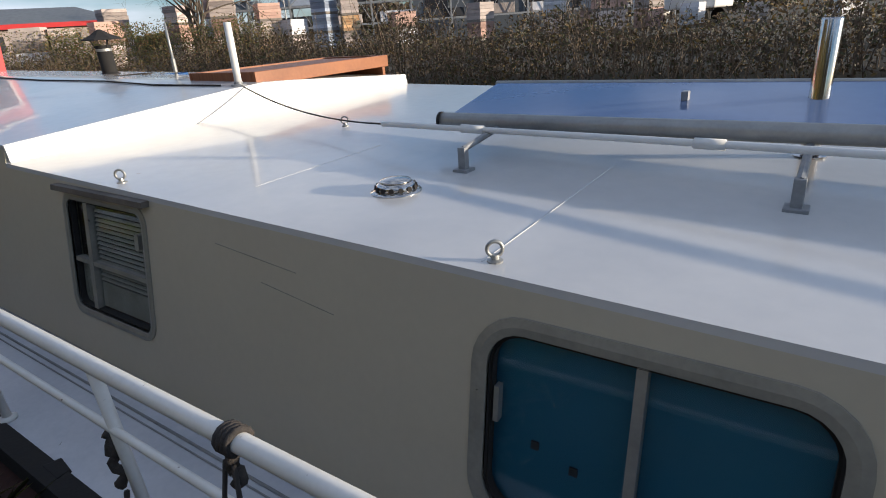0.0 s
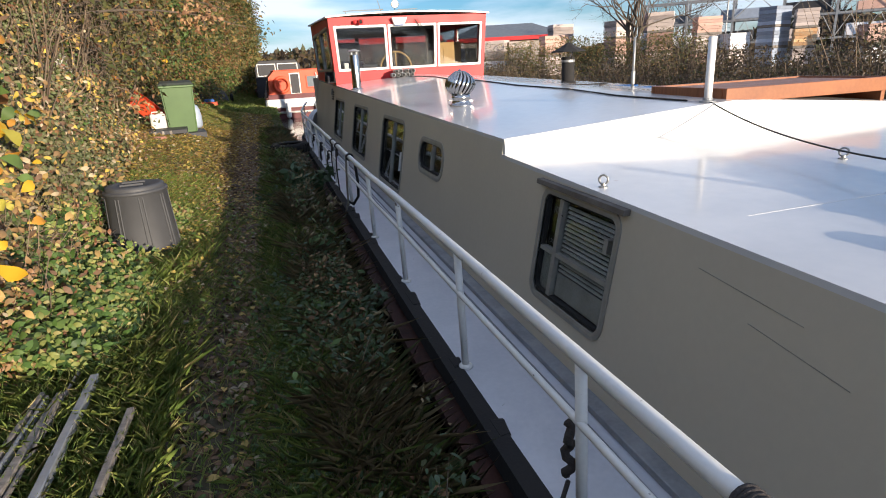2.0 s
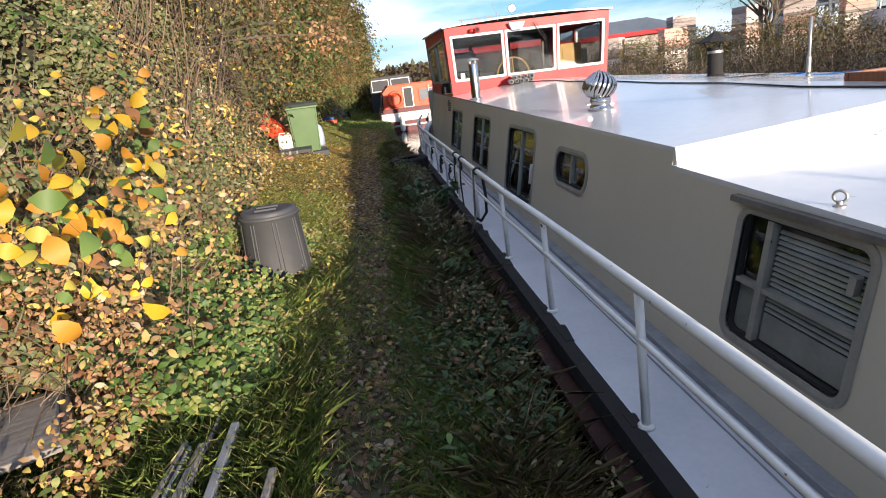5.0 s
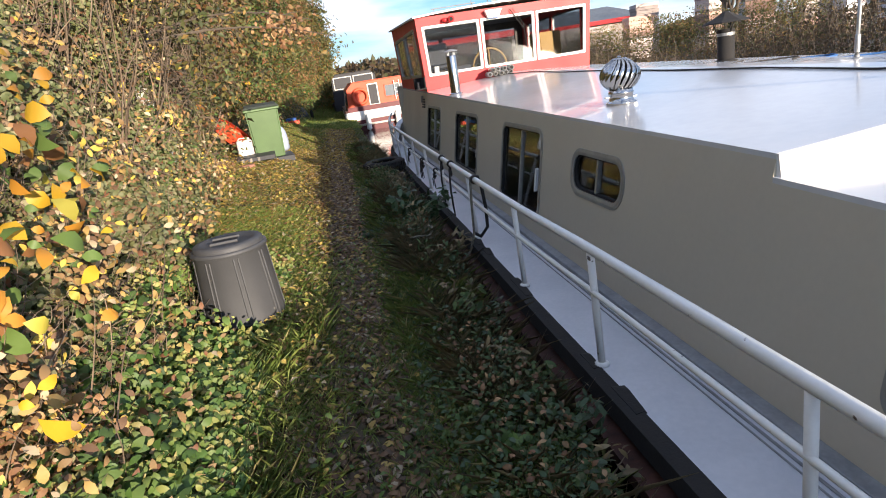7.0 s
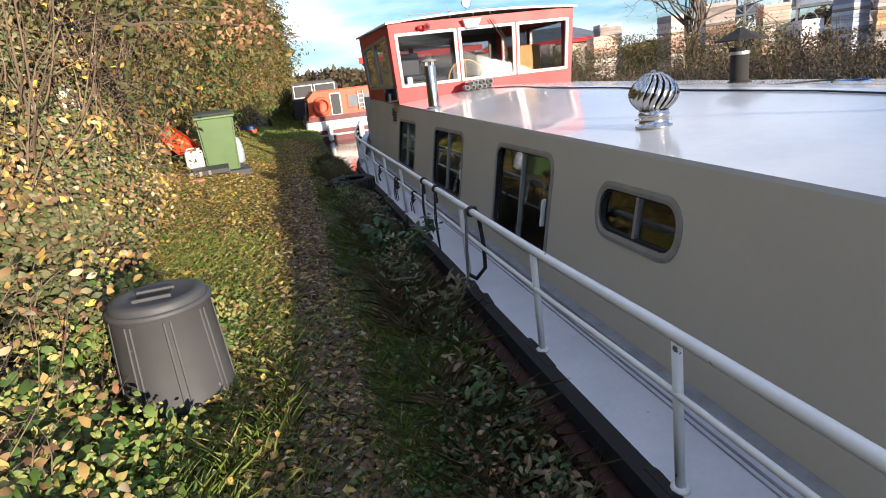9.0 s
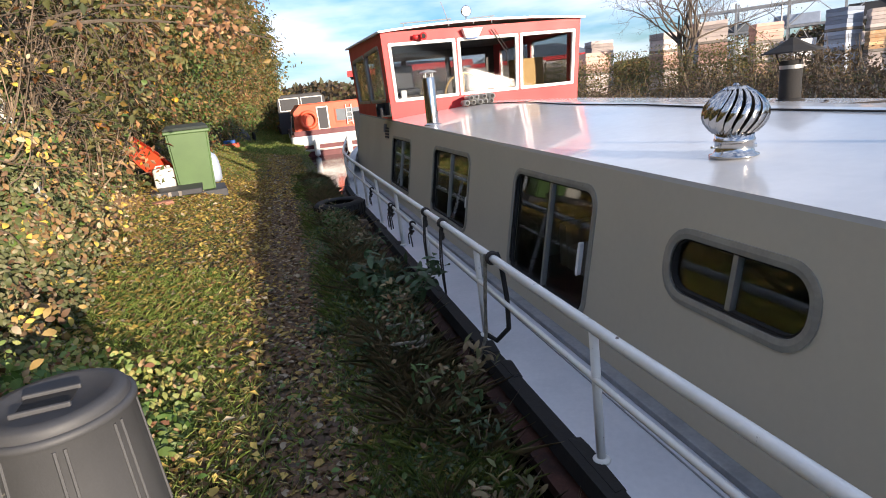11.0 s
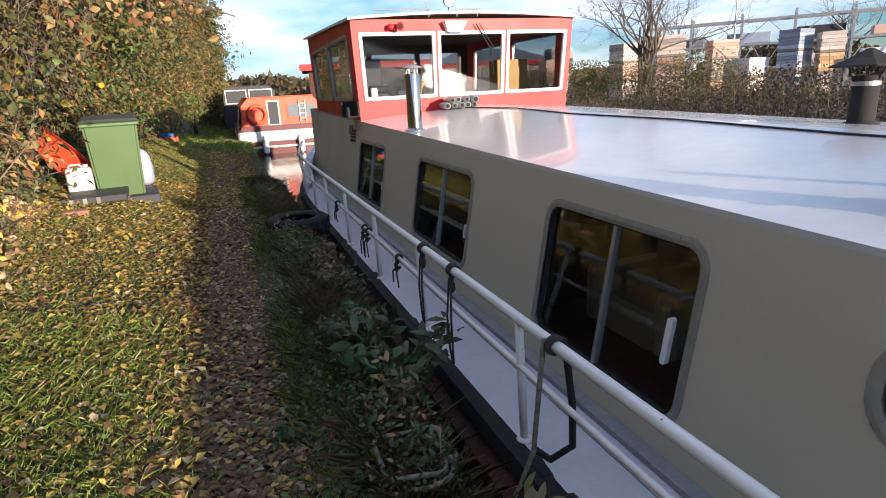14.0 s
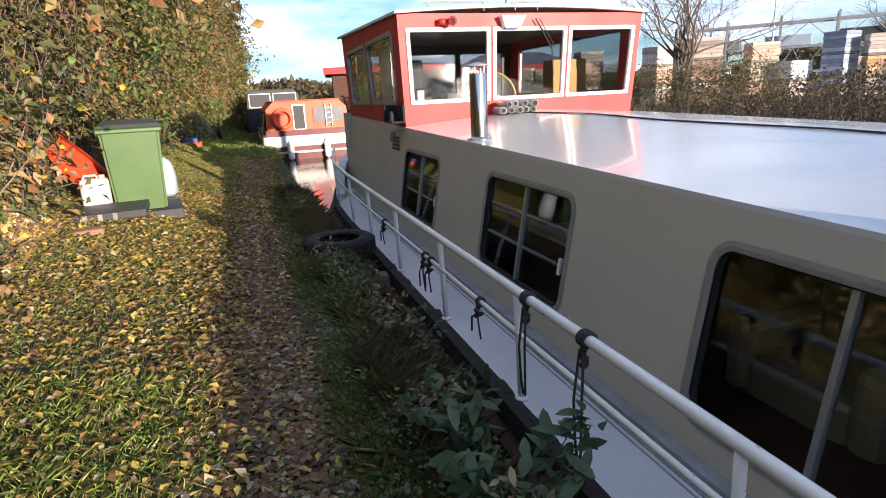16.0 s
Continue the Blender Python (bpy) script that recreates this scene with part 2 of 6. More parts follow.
    "litter": leafmat("fallen_leaf", [(0.32, (0.24, 0.145, 0.06)), (0.26, (0.38, 0.25, 0.08)), (0.18, (0.15, 0.085, 0.045)), (0.12, (0.55, 0.40, 0.07)), (0.12, (0.48, 0.38, 0.24))], rough=0.7, glow=0.15),
    # brown leaves, darkened further in colour for the boat's shadow on the path
    "litter_brown_shaded": leafmat("trodden_brown_shaded_leaf", [(0.36, (0.12, 0.066, 0.03)), (0.26, (0.165, 0.095, 0.042)), (0.2, (0.07, 0.042, 0.023)), (0.08, (0.36, 0.25, 0.07)), (0.10, (0.30, 0.24, 0.16))], rough=0.7, glow=0.1),
    "bramble_leaf": leafmat("low_bramble_leaf", [(0.38, (0.19, 0.26, 0.065)), (0.28, (0.31, 0.33, 0.09)), (0.18, (0.44, 0.38, 0.13)), (0.10, (0.38, 0.25, 0.12)), (0.06, (0.26, 0.12, 0.06))]),
    "cover_leaf": leafmat("ground_cover_leaf", [(0.5, (0.06, 0.105, 0.03)), (0.3, (0.09, 0.14, 0.04)), (0.2, (0.12, 0.13, 0.05))], rough=0.8, glow=0.25),
    "litter_gold": leafmat("golden_fallen_leaf", [(0.30, (0.46, 0.32, 0.075)), (0.24, (0.34, 0.20, 0.07)), (0.20, (0.58, 0.43, 0.11)), (0.14, (0.22, 0.12, 0.055)), (0.12, (0.50, 0.40, 0.26))], rough=0.7, glow=0.25),
    "grass": leafmat("grass_blade", [(0.40, (0.20, 0.275, 0.06)), (0.33, (0.29, 0.34, 0.085)), (0.15, (0.12, 0.19, 0.04)), (0.12, (0.48, 0.41, 0.18))]),
    "drygrass": leafmat("dead_grass_blade", [(0.5, (0.30, 0.23, 0.12)), (0.3, (0.20, 0.15, 0.08)), (0.2, (0.14, 0.15, 0.06))]),
    "bush_leaf": leafmat("far_bush_leaf", [(0.4, (0.075, 0.055, 0.03)), (0.3, (0.10, 0.065, 0.036)), (0.2, (0.07, 0.07, 0.026)), (0.1, (0.20, 0.13, 0.04))]),
    "water": mat("canal_water", (0.02, 0.022, 0.016), (0.012, 0.014, 0.01), 0.08, scale=3, fine=12, bump=0.25),
}


# ---- building helpers ----
def part(name, bm, material, parent=None, label=""):
    """Links a bmesh as one mesh object, under a thing or a part."""
    me = bpy.data.meshes.new(name)
    if isinstance(bm, bmesh.types.BMesh):
        bmesh.ops.recalc_face_normals(bm, faces=bm.faces)
        bm.to_mesh(me)
        bm.free()
    else:
        me.from_pydata(*bm)
    me.materials.append(M[material])
    ob = new(name, me)
    if parent:
        ob.parent = parent
    if label:
        ob["label"] = label
    return ob


def thing(name, label, category, at=(0, 0, 0), rz=0, group="", kind=""):
    ob = new(name)
    ob.matrix_basis = pose(*at, 0, 0, rz)
    return tagged(ob, label, category, group, kind)


def smooth(ob):
    for f in ob.data.polygons:
        f.use_smooth = True
    return ob


def hexa(bm, pts):
    """A box of eight corners: four below, four above, in turn."""
    v = [bm.verts.new(p) for p in pts]
    for f in ((3, 2, 1, 0), (4, 5, 6, 7), (0, 1, 5, 4), (1, 2, 6, 5), (2, 3, 7, 6), (3, 0, 4, 7)):
        bm.faces.new([v[i] for i in f])


def box(x0, y0, z0, x1, y1, z1, bevel=0.0, bm=None):
    own = bm is None
    bm = bm or bmesh.new()
    hexa(bm, [(x0, y0, z0), (x1, y0, z0), (x1, y1, z0), (x0, y1, z0), (x0, y0, z1), (x1, y0, z1), (x1, y1, z1), (x0, y1, z1)])
    if bevel and own:
        bmesh.ops.bevel(bm, geom=bm.edges[:], offset=bevel, segments=2, affect="EDGES", profile=0.5)
    return bm


def tube(pts, r, seg=8, bm=None, close=False):
    """A round bar along points; r may be one radius or one for each point."""
    bm = bm or bmesh.new()
    pts = [Vector(p) for p in pts]
    rs = r if isinstance(r, (list, tuple)) else [r] * len(pts)
    rings, side = [], None
    for i, p in enumerate(pts):
        a, b = pts[(i - 1) % len(pts) if close else max(i - 1, 0)], pts[(i + 1) % len(pts) if close else min(i + 1, len(pts) - 1)]
        d = (b - a).normalized() if (b - a).length > 1e-9 else Vector((0, 0, 1))
        if side is None or abs(side.dot(d)) > 0.95:
            side = d.orthogonal()
        side = (side - d * side.dot(d)).normalized()
        up = d.cross(side)
        rings.append([bm.verts.new(p + rs[i] * (math.cos(2 * math.pi * k / seg) * side + math.sin(2 * math.pi * k / seg) * up)) for k in range(seg)])
    for a, b in list(zip(rings, rings[1:])) + ([(rings[-1], rings[0])] if close else []):
        for k in range(seg):
            bm.faces.new((a[k], a[(k + 1) % seg], b[(k + 1) % seg], b[k]))
    if not close:
        bm.faces.new(rings[0][::-1])
        bm.faces.new(rings[-1])
    return bm


def lathe(profile, seg=24, bm=None, at=(0, 0, 0)):
    """A turned shape of (radius, height) points."""
    bm = bm or bmesh.new()
    rings = [[bm.verts.new((at[0] + max(r, 1e-4) * math.cos(2 * math.pi * k / seg), at[1] + max(r, 1e-4) * math.sin(2 * math.pi * k / seg), at[2] + z)) for k in range(seg)] for r, z in profile]
    for a, b in zip(rings, rings[1:]):
        for k in range(seg):
            bm.faces.new((a[k], a[(k + 1) % seg], b[(k + 1) % seg], b[k]))
    bm.faces.new(rings[0][::-1])
    bm.faces.new(rings[-1])
    return bm


def sag(a, b, drop, n=10):
    a, b = Vector(a), Vector(b)
    return [a.lerp(b, k / n) - Vector((0, 0, drop * 4 * (k / n) * (1 - k / n))) for k in range(n + 1)]


def scatter(name, points, normals, sizes, material, label, category, width=0.55, curl=0.25, seed=0, full=False):
    """Many leaves in one mesh: each a folded rhomb of its own, facing about its normal."""
    rg = np.random.default_rng(seed)
    n = len(points)
    nm = normals + rg.normal(0, 0.55, (n, 3))
    nm /= np.linalg.norm(nm, axis=1)[:, None] + 1e-9
    t = np.cross(nm, rg.normal(0, 1, (n, 3)))
    t /= np.linalg.norm(t, axis=1)[:, None] + 1e-9
    b = np.cross(nm, t)
    s = sizes[:, None]
    if full:
        # a pointed oval of eight corners, folded along its midrib
        v = np.empty((n, 8, 3))
        for k, (a, c) in enumerate(((-0.5, 0.0), (-0.28, 0.36), (0.0, 0.5), (0.28, 0.32), (0.5, 0.0), (0.28, -0.32), (0.0, -0.5), (-0.28, -0.36))):
            v[:, k] = points + t * s * a + b * s * width * c + nm * s * curl * (abs(c) - 1.6 * max(a, 0) ** 2)
        tri = ((0, 1, 7), (1, 2, 6), (1, 6, 7), (2, 3, 5), (2, 5, 6), (3, 4, 5))
        return rawmesh(name, v.reshape(-1, 3), (np.arange(n)[:, None] * 8 + np.array(tri).ravel()).ravel(), material, label, category)
    v = np.empty((n, 4, 3))
    v[:, 0], v[:, 2] = points - t * s * 0.5, points + t * s * 0.5 - nm * s * curl * 0.5
    v[:, 1], v[:, 3] = points + b * s * width * 0.5 + nm * s * curl * 0.5, points - b * s * width * 0.5 + nm * s * curl * 0.5
    return quickmesh(name, v.reshape(-1, 3), n, material, label, category)


def quickmesh(name, verts, n, material, label, category):
    """n quads of four corners each, as triangles over the 0-2 fold."""
    return rawmesh(name, verts, (np.arange(n)[:, None] * 4 + np.array([0, 1, 2, 0, 2, 3])).ravel(), material, label, category)


def rawmesh(name, verts, idx, material, label, category):
    me = bpy.data.meshes.new(name)
    n = len(idx) // 6
    me.vertices.add(len(verts))
    me.vertices.foreach_set("co", verts.astype(np.float32).ravel())
    me.loops.add(len(idx))
    me.loops.foreach_set("vertex_index", idx.astype(np.int32))
    me.polygons.add(2 * n)
    me.polygons.foreach_set("loop_start", np.arange(0, 6 * n, 3, dtype=np.int32))
    me.update(calc_edges=True)
    me.validate()
    me.materials.append(M[material])
    return tagged(new(name, me), label, category, kind="stuff")


def blades(name, roots, heights, widths, lean, material, label, category, seed=0):
    """Grass: a bent narrow blade at each root."""
    rg = np.random.default_rng(seed)
    n = len(roots)
    a = rg.uniform(0, 2 * np.pi, n)
    side = np.stack([np.cos(a), np.sin(a), 0 * a], 1) * widths[:, None] * 0.5
    bend = rg.normal(0, 1, (n, 3)) * lean
    bend[:, 2] = 0
    h = heights[:, None]
    v = np.empty((n, 4, 3))
    v[:, 0] = roots - side
    v[:, 1] = roots + side * 0.9 + np.array([0, 0, 0.55]) * h + bend * h * 0.4
    v[:, 2] = roots + np.array([0, 0, 0.95]) * h + bend * h
    v[:, 3] = roots - side * 0.9 + np.array([0, 0, 0.5]) * h + bend * h * 0.35
    return quickmesh(name, v.reshape(-1, 3), n, material, label, category)


# ---- ground, water ----
BANK = ((-400, 3.0), (-9, 1.2), (-4.2, 0.75), (-3.0, 0.42), (-2.3, 0.26), (-1.75, 0.10), (-1.1, 0.0), (-0.6, 0.03), (-0.36, -0.02), (-0.27, -0.22), (-0.22, -1.2), (8.6, -1.2), (9.2, -0.3), (10.0, 0.15), (14, 0.3), (30, 0.3), (900, 0.3))


def ground_z(x, y):
    xs, zs = zip(*BANK)
    z = np.interp(x, xs, zs)
    z = np.where((x < -1.1) & (x > -3.1), z * (0.08 + 0.92 * np.clip((y - 5.5) / 6, 0, 1)), z)
    rise = np.clip((y - 3) / 9, 0, 1) * 0.10
    return z + np.where((x < -0.3), rise * np.clip(-x - 0.3, 0, 1), 0)


def bump(x, y, s=1.0):
    return 0.5 * np.sin(1.7 * x * s + 0.6 * y * s) + 0.3 * np.sin(3.1 * y * s + 1.3) + 0.35 * np.sin(4.3 * x * s - 2.3 * y * s) + 0.2 * np.sin(7.9 * y * s + 3.7 * x * s)


gx = np.unique(np.r_[-900, -400, -100, -40, -20, -9, -6, np.arange(-4.4, 0.0, 0.09), 0.5, 4, 8.6, 9.2, 9.6, 10, 12, 14, 20, 30, 60, 150, 400, 900])
gy = np.unique(np.r_[-900, -300, -80, -30, -10, -4, np.arange(-2, 22, 0.16), np.arange(22, 60, 2), 80, 120, 300, 900])
GX, GY = np.meshgrid(gx, gy)
GZ = ground_z(GX, GY) + np.where((GX < -0.33) & (GX > -6), 0.018 * bump(GX, GY, 2.0), 0)
nxg, nyg = len(gx), len(gy)
gverts = np.stack([GX, GY, GZ], -1).reshape(-1, 3).tolist()
gfaces = [(j * nxg + i, j * nxg + i + 1, (j + 1) * nxg + i + 1, (j + 1) * nxg + i) for j in range(nyg - 1) for i in range(nxg - 1)]
ground = smooth(part("ground", (gverts, [], gfaces), "soil"))
tagged(ground, "trodden earth towpath and grassy canal bank", "ground", kind="structure")
water = part("water", ([(-0.4, -300, -0.42), (9.6, -300, -0.42), (9.6, 300, -0.42), (-0.4, 300, -0.42)], [], [(0, 1, 2, 3)]), "water")
tagged(water, "dark still canal water", "water", kind="structure")


# ---- the houseboat ----
DECK, Y0, Y1, STEP = -0.06, -5.0, 16.6, 3.97
XC, HALF = 2.40, 1.72


def wall_x(z):
    return 0.63 + 0.17 * (z - 0.8)


def top_z(y):
    return 0.775 + 0.0215 * y if y < STEP else 0.953 + 0.0198 * (y - STEP)


def roof_z(x, y):
    u = min(1.0, math.sqrt(((x - XC) / HALF) ** 2 + 0.004))
    return top_z(y) + (0.02 if y < STEP else 0.13) * (1 - u)


boat = thing("houseboat", "long cream houseboat with white roof and red wheelhouse", "houseboat")

# windows: middle y, lower and upper edge, width, corner radius, kind
WINDOWS = [
    (0.60, 0.13, 0.655, 0.78, 0.10, "blind"),
    (2.98, 0.22, 0.745, 0.66, 0.05, "louvre"),
    (5.545, 0.505, 0.75, 0.72, 0.105, "porthole"),
    (7.17, 0.125, 0.835, 1.12, 0.085, "sliding"),
    (9.48, 0.18, 0.855, 1.26, 0.08, "cross"),
    (11.98, 0.19, 0.86, 1.26, 0.07, "cross"),
]


def cabin_side(sign, holes):
    """One cabin side with real openings; sign -1 is the towpath side."""
    ys = sorted({Y0, STEP, Y1, *[round(Y0 + 0.9 * k, 3) for k in range(1, 24)]} | {c - w / 2 for c, a, b, w, r, k in holes} | {c + w / 2 for c, a, b, w, r, k in holes})
    bm = bmesh.new()

    def at(y, z, d):
        x = wall_x(z) + d
        return (x if sign < 0 else 2 * XC - x, y, z)

    for ya, yb in zip(ys, ys[1:]):
        if yb - ya < 1e-4:
            continue
        mid = (ya + yb) / 2
        za = top_z(ya + 1e-5) - 0.004
        zb = top_z(yb - 1e-5) - 0.004
        spans = [(DECK, DECK, za, zb)]
        for c, lo, hi, w, r, k in holes:
            if c - w / 2 < mid < c + w / 2:
                spans = [(DECK, DECK, lo, lo), (hi, hi, za, zb)]
        for a0, b0, a1, b1 in spans:
            hexa(bm, [at(ya, a0, 0), at(yb, b0, 0), at(yb, b0, 0.045), at(ya, a0, 0.045), at(ya, a1, 0), at(yb, b1, 0), at(yb, b1, 0.045), at(ya, a1, 0.045)])
    bmesh.ops.remove_doubles(bm, verts=bm.verts, dist=1e-5)
    return bm


part("cabin_side", cabin_side(-1, WINDOWS), "cream", boat, "cream painted steel cabin side")
part("cabin_side", cabin_side(1, []), "cream", boat)
for yy in (Y0, Y1):
    part("cabin_end", box(0.56, yy - 0.04, DECK, 2 * XC - 0.56, yy, top_z(yy) + 0.05), "cream", boat)


def roof_sheet(ya, yb, rows):
    bm, n = bmesh.new(), 14
    grid = []
    for j in range(rows + 1):
        y = ya + (yb - ya) * j / rows
        ye = min(max(y, ya + 1e-4), yb - 1e-4)
        dent = 0.0012
        x0 = wall_x(top_z(ye)) - 0.004
        x1 = 2 * XC - x0
        top = [bm.verts.new((x0 + (x1 - x0) * i / n, y, roof_z(x0 + (x1 - x0) * i / n, ye) + (dent * bump(3 * i / n, y) if 0 < i < n else 0))) for i in range(n + 1)]
        low = [bm.verts.new((v.co.x, y, v.co.z - 0.025)) for v in top]
        grid.append((top, low))
    for (t0, l0), (t1, l1) in zip(grid, grid[1:]):
        for i in range(n):
            bm.faces.new((t0[i], t0[i + 1], t1[i + 1], t1[i]))
            bm.faces.new((l0[i], l1[i], l1[i + 1], l0[i + 1]))
        for i in (0, n):
            bm.faces.new((t0[i], t1[i], l1[i], l0[i]))
    for t, l in (grid[0], grid[-1]):
        for i in range(n):
            bm.faces.new((t[i], t[i + 1], l[i + 1], l[i]))
    return bm


part("cabin_roof", roof_sheet(Y0, STEP - 0.002, 30), "roof", boat, "glossy white painted steel roof")
part("cabin_roof", roof_sheet(STEP, Y1, 40), "roof", boat, "glossy white painted steel roof")
bm = bmesh.new()
for i in range(14):
    xa, xb = [wall_x(0.94) + (2 * XC - 2 * wall_x(0.94)) * k / 14 for k in (i, i + 1)]
    za, zb = roof_z(xa, STEP + 0.01), roof_z(xb, STEP + 0.01)
    la, lb = roof_z(xa, STEP - 0.01), roof_z(xb, STEP - 0.01)
    hexa(bm, [(xa, STEP - 0.03, la - 0.01), (xb, STEP - 0.03, lb - 0.01), (xb, STEP + 0.004, lb - 0.01), (xa, STEP + 0.004, la - 0.01), (xa, STEP - 0.012, za - 0.001), (xb, STEP - 0.012, zb - 0.001), (xb, STEP + 0.004, zb - 0.001), (xa, STEP + 0.004, za - 0.001)])
bmesh.ops.remove_doubles(bm, verts=bm.verts, dist=1e-5)
part("roof_step", bm, "plain_white", boat, "cream-white upright step between the roof levels")
# weld seams on the after roof
for ys, xa, xb in ((1.05, 0.68, 1.75), (2.25, 0.9, 1.7), (-0.15, 0.9, 1.7)):
    part("weld_seam", tube([(x, ys, roof_z(x, ys) - 0.0005) for x in np.linspace(xa, xb, 15)], 0.0026, 5), "roof", boat)


# hull, deck, rubbing strake
def hull_x(y):
    """The hull's towpath edge: straight, then drawn in at the far end."""
    return 0.008 if y < 14.2 else 0.008 + 0.10 * (y - 14.2) ** 1.6


HY = [Y0 - 0.6 + 0.6 * k for k in range(0, 33)] + [14.6, 15.0, 15.4, 15.8, 16.2, 16.6, 17.0, 17.4, 17.8, 18.2, 18.6, 18.9]
HY = sorted(set(round(y, 2) for y in HY))


def strip(f0, f1):
    """A swept box between two functions of y that give (x, z low, z high)."""
    bm = bmesh.new()
    for ya, yb in zip(HY, HY[1:]):
        (xa0, la, ha), (xa1, _, _), (xb0, lb, hb), (xb1, _, _) = f0(ya), f1(ya), f0(yb), f1(yb)
        hexa(bm, [(xa0, ya, la), (xa1, ya, la), (xb1, yb, lb), (xb0, yb, lb), (xa0, ya, ha), (xa1, ya, ha), (xb1, yb, hb), (xb0, yb, hb)])
    bmesh.ops.remove_doubles(bm, verts=bm.verts, dist=1e-4)
    return bm


def sheer(y):
    return 0.0 if y < 13.5 else 0.028 * (y - 13.5) ** 2


part("deck", strip(lambda y: (hull_x(y), DECK - 0.03 + sheer(y) * 0.3, DECK + sheer(y) * 0.3), lambda y: (0.50 if y < Y1 else 2 * XC - hull_x(y), 0, 0)), "deck", boat, "pale painted side deck")
part("hull", strip(lambda y: (hull_x(y) + 0.02, -0.75, DECK - 0.02 + sheer(y) * 0.3), lambda y: (2 * XC - hull_x(y) - 0.02, 0, 0)), "rust", boat, "rust-brown steel hull side")
part("rubbing_strake", strip(lambda y: (hull_x(y) - 0.06, DECK - 0.10 + sheer(y) * 0.3, DECK + 0.006 + sheer(y) * 0.3), lambda y: (hull_x(y) + 0.022, 0, 0)), "black", boat, "black rubber rubbing strake along the deck edge")
part("rubbing_strake", strip(lambda y: (hull_x(y) - 0.13, -0.27, -0.21), lambda y: (hull_x(y) + 0.03, 0, 0)), "rust", boat)
rgs = random.Random(9)
for k in range(17):
    y = 0.6 + 0.8 * k + rgs.uniform(-0.35, 0.35)
    ln, wd = rgs.uniform(0.1, 0.4), rgs.uniform(0.005, 0.035)
    bm = bmesh.new()
    hexa(bm, [(-0.01, y, DECK), (0.03 + wd * 0.4, y, DECK), (0.03 + wd, y + ln, DECK), (-0.01, y + ln, DECK), (-0.01, y, DECK + 0.010), (0.03 + wd * 0.3, y + 0.01, DECK + 0.008), (0.03 + wd * 0.9, y + ln * 0.8, DECK + 0.008), (-0.01, y + ln, DECK + 0.010)])
    part("torn_rubber", bm, "black", boat)
# coaming rails at the foot of the cabin side
part("coaming", box(0.415, Y0, DECK, 0.49, Y1, DECK + 0.035, 0.006), "galv", boat, "grey ledge at the foot of the cabin")
part("coaming_line", tube([(0.36, Y0, DECK + 0.006), (0.36, Y1, DECK + 0.006)], 0.006, 6), "galv", boat)
part("coaming_line", tube([(0.33, Y0, DECK + 0.004), (0.33, Y1, DECK + 0.004)], 0.004, 6), "galv", boat)

# bulwark and cockpit at the far end
for sgn in (-1, 1):
    g = (lambda x: x) if sgn < 0 else (lambda x: 2 * XC - x)
    bm = bmesh.new()
    ys = [y for y in HY if y >= 15.0]
    for ya, yb in zip(ys, ys[1:]):
        h = lambda y: DECK + sheer(y) * 0.3 + 0.08 + 0.30 * min(1, (y - 15.0) / 1.4)
        hexa(bm, [(g(hull_x(ya)), ya, DECK), (g(hull_x(ya) + 0.06), ya, DECK), (g(hull_x(yb) + 0.06), yb, DECK), (g(hull_x(yb)), yb, DECK), (g(hull_x(ya)), ya, h(ya)), (g(hull_x(ya) + 0.14), ya, h(ya)), (g(hull_x(yb) + 0.14), yb, h(yb)), (g(hull_x(yb)), yb, h(yb))])
    part("bulwark", bm, "deck", boat, "white bulwark round the cockpit")
part("cockpit_lining", box(0.75, Y1 + 0.02, DECK, 2 * XC - 0.75, 18.0, 0.30, 0.02), "maroon", boat, "maroon cockpit lining")

# handrail
POSTS = (-2.9, -1.7, -0.5, 0.72, 1.93, 3.08, 4.39, 5.60, 6.99, 8.37, 9.57, 10.85, 12.1, 13.3, 14.5, 15.6)
RAIL_X = 0.028


def rail_x(y):
    return RAIL_X + (0 if y < 14.2 else 0.08 * (y - 14.2) ** 1.6)


def rail_z(y):
    return float(np.interp(y, (0.8, 1.9, 4.4, 5.6, 9.6), (0.597, 0.583, 0.564, 0.537, 0.537))) + sheer(y) * 0.55


ry = list(np.arange(-3.6, 14.3, 0.9)) + [14.6, 15.0, 15.4, 15.8, 16.3]
smooth(part("handrail", tube([(rail_x(y), y, rail_z(y)) for y in ry], 0.024, 12), "white", boat, "white tubular handrail with chipped paint"))
smooth(part("middle_rail", tube([(rail_x(y), y, rail_z(y) - 0.22) for y in ry], 0.0135, 10), "white", boat))
for y in POSTS:
    bm = tube([(rail_x(y) + 0.02, y, DECK), (rail_x(y), y, rail_z(y))], 0.0185, 10)
    lathe([(0.036, 0), (0.036, 0.012), (0.022, 0.02), (0.02, 0.02)], 12, bm, (rail_x(y) + 0.02, y, DECK))
    smooth(part("rail_post", bm, "white", boat))


# windows
def rounded(cy, cz, w, h, r, n=6):
    out = []
    for sy, sz, a0 in ((1, 1, 0), (-1, 1, 90), (-1, -1, 180), (1, -1, 270)):
        for k in range(n + 1):
            a = radians(a0 + 90 * k / n)
            out.append((cy + sy * (w / 2 - r) + r * math.cos(a), cz + sz * (h / 2 - r) + r * math.sin(a)))
    return out


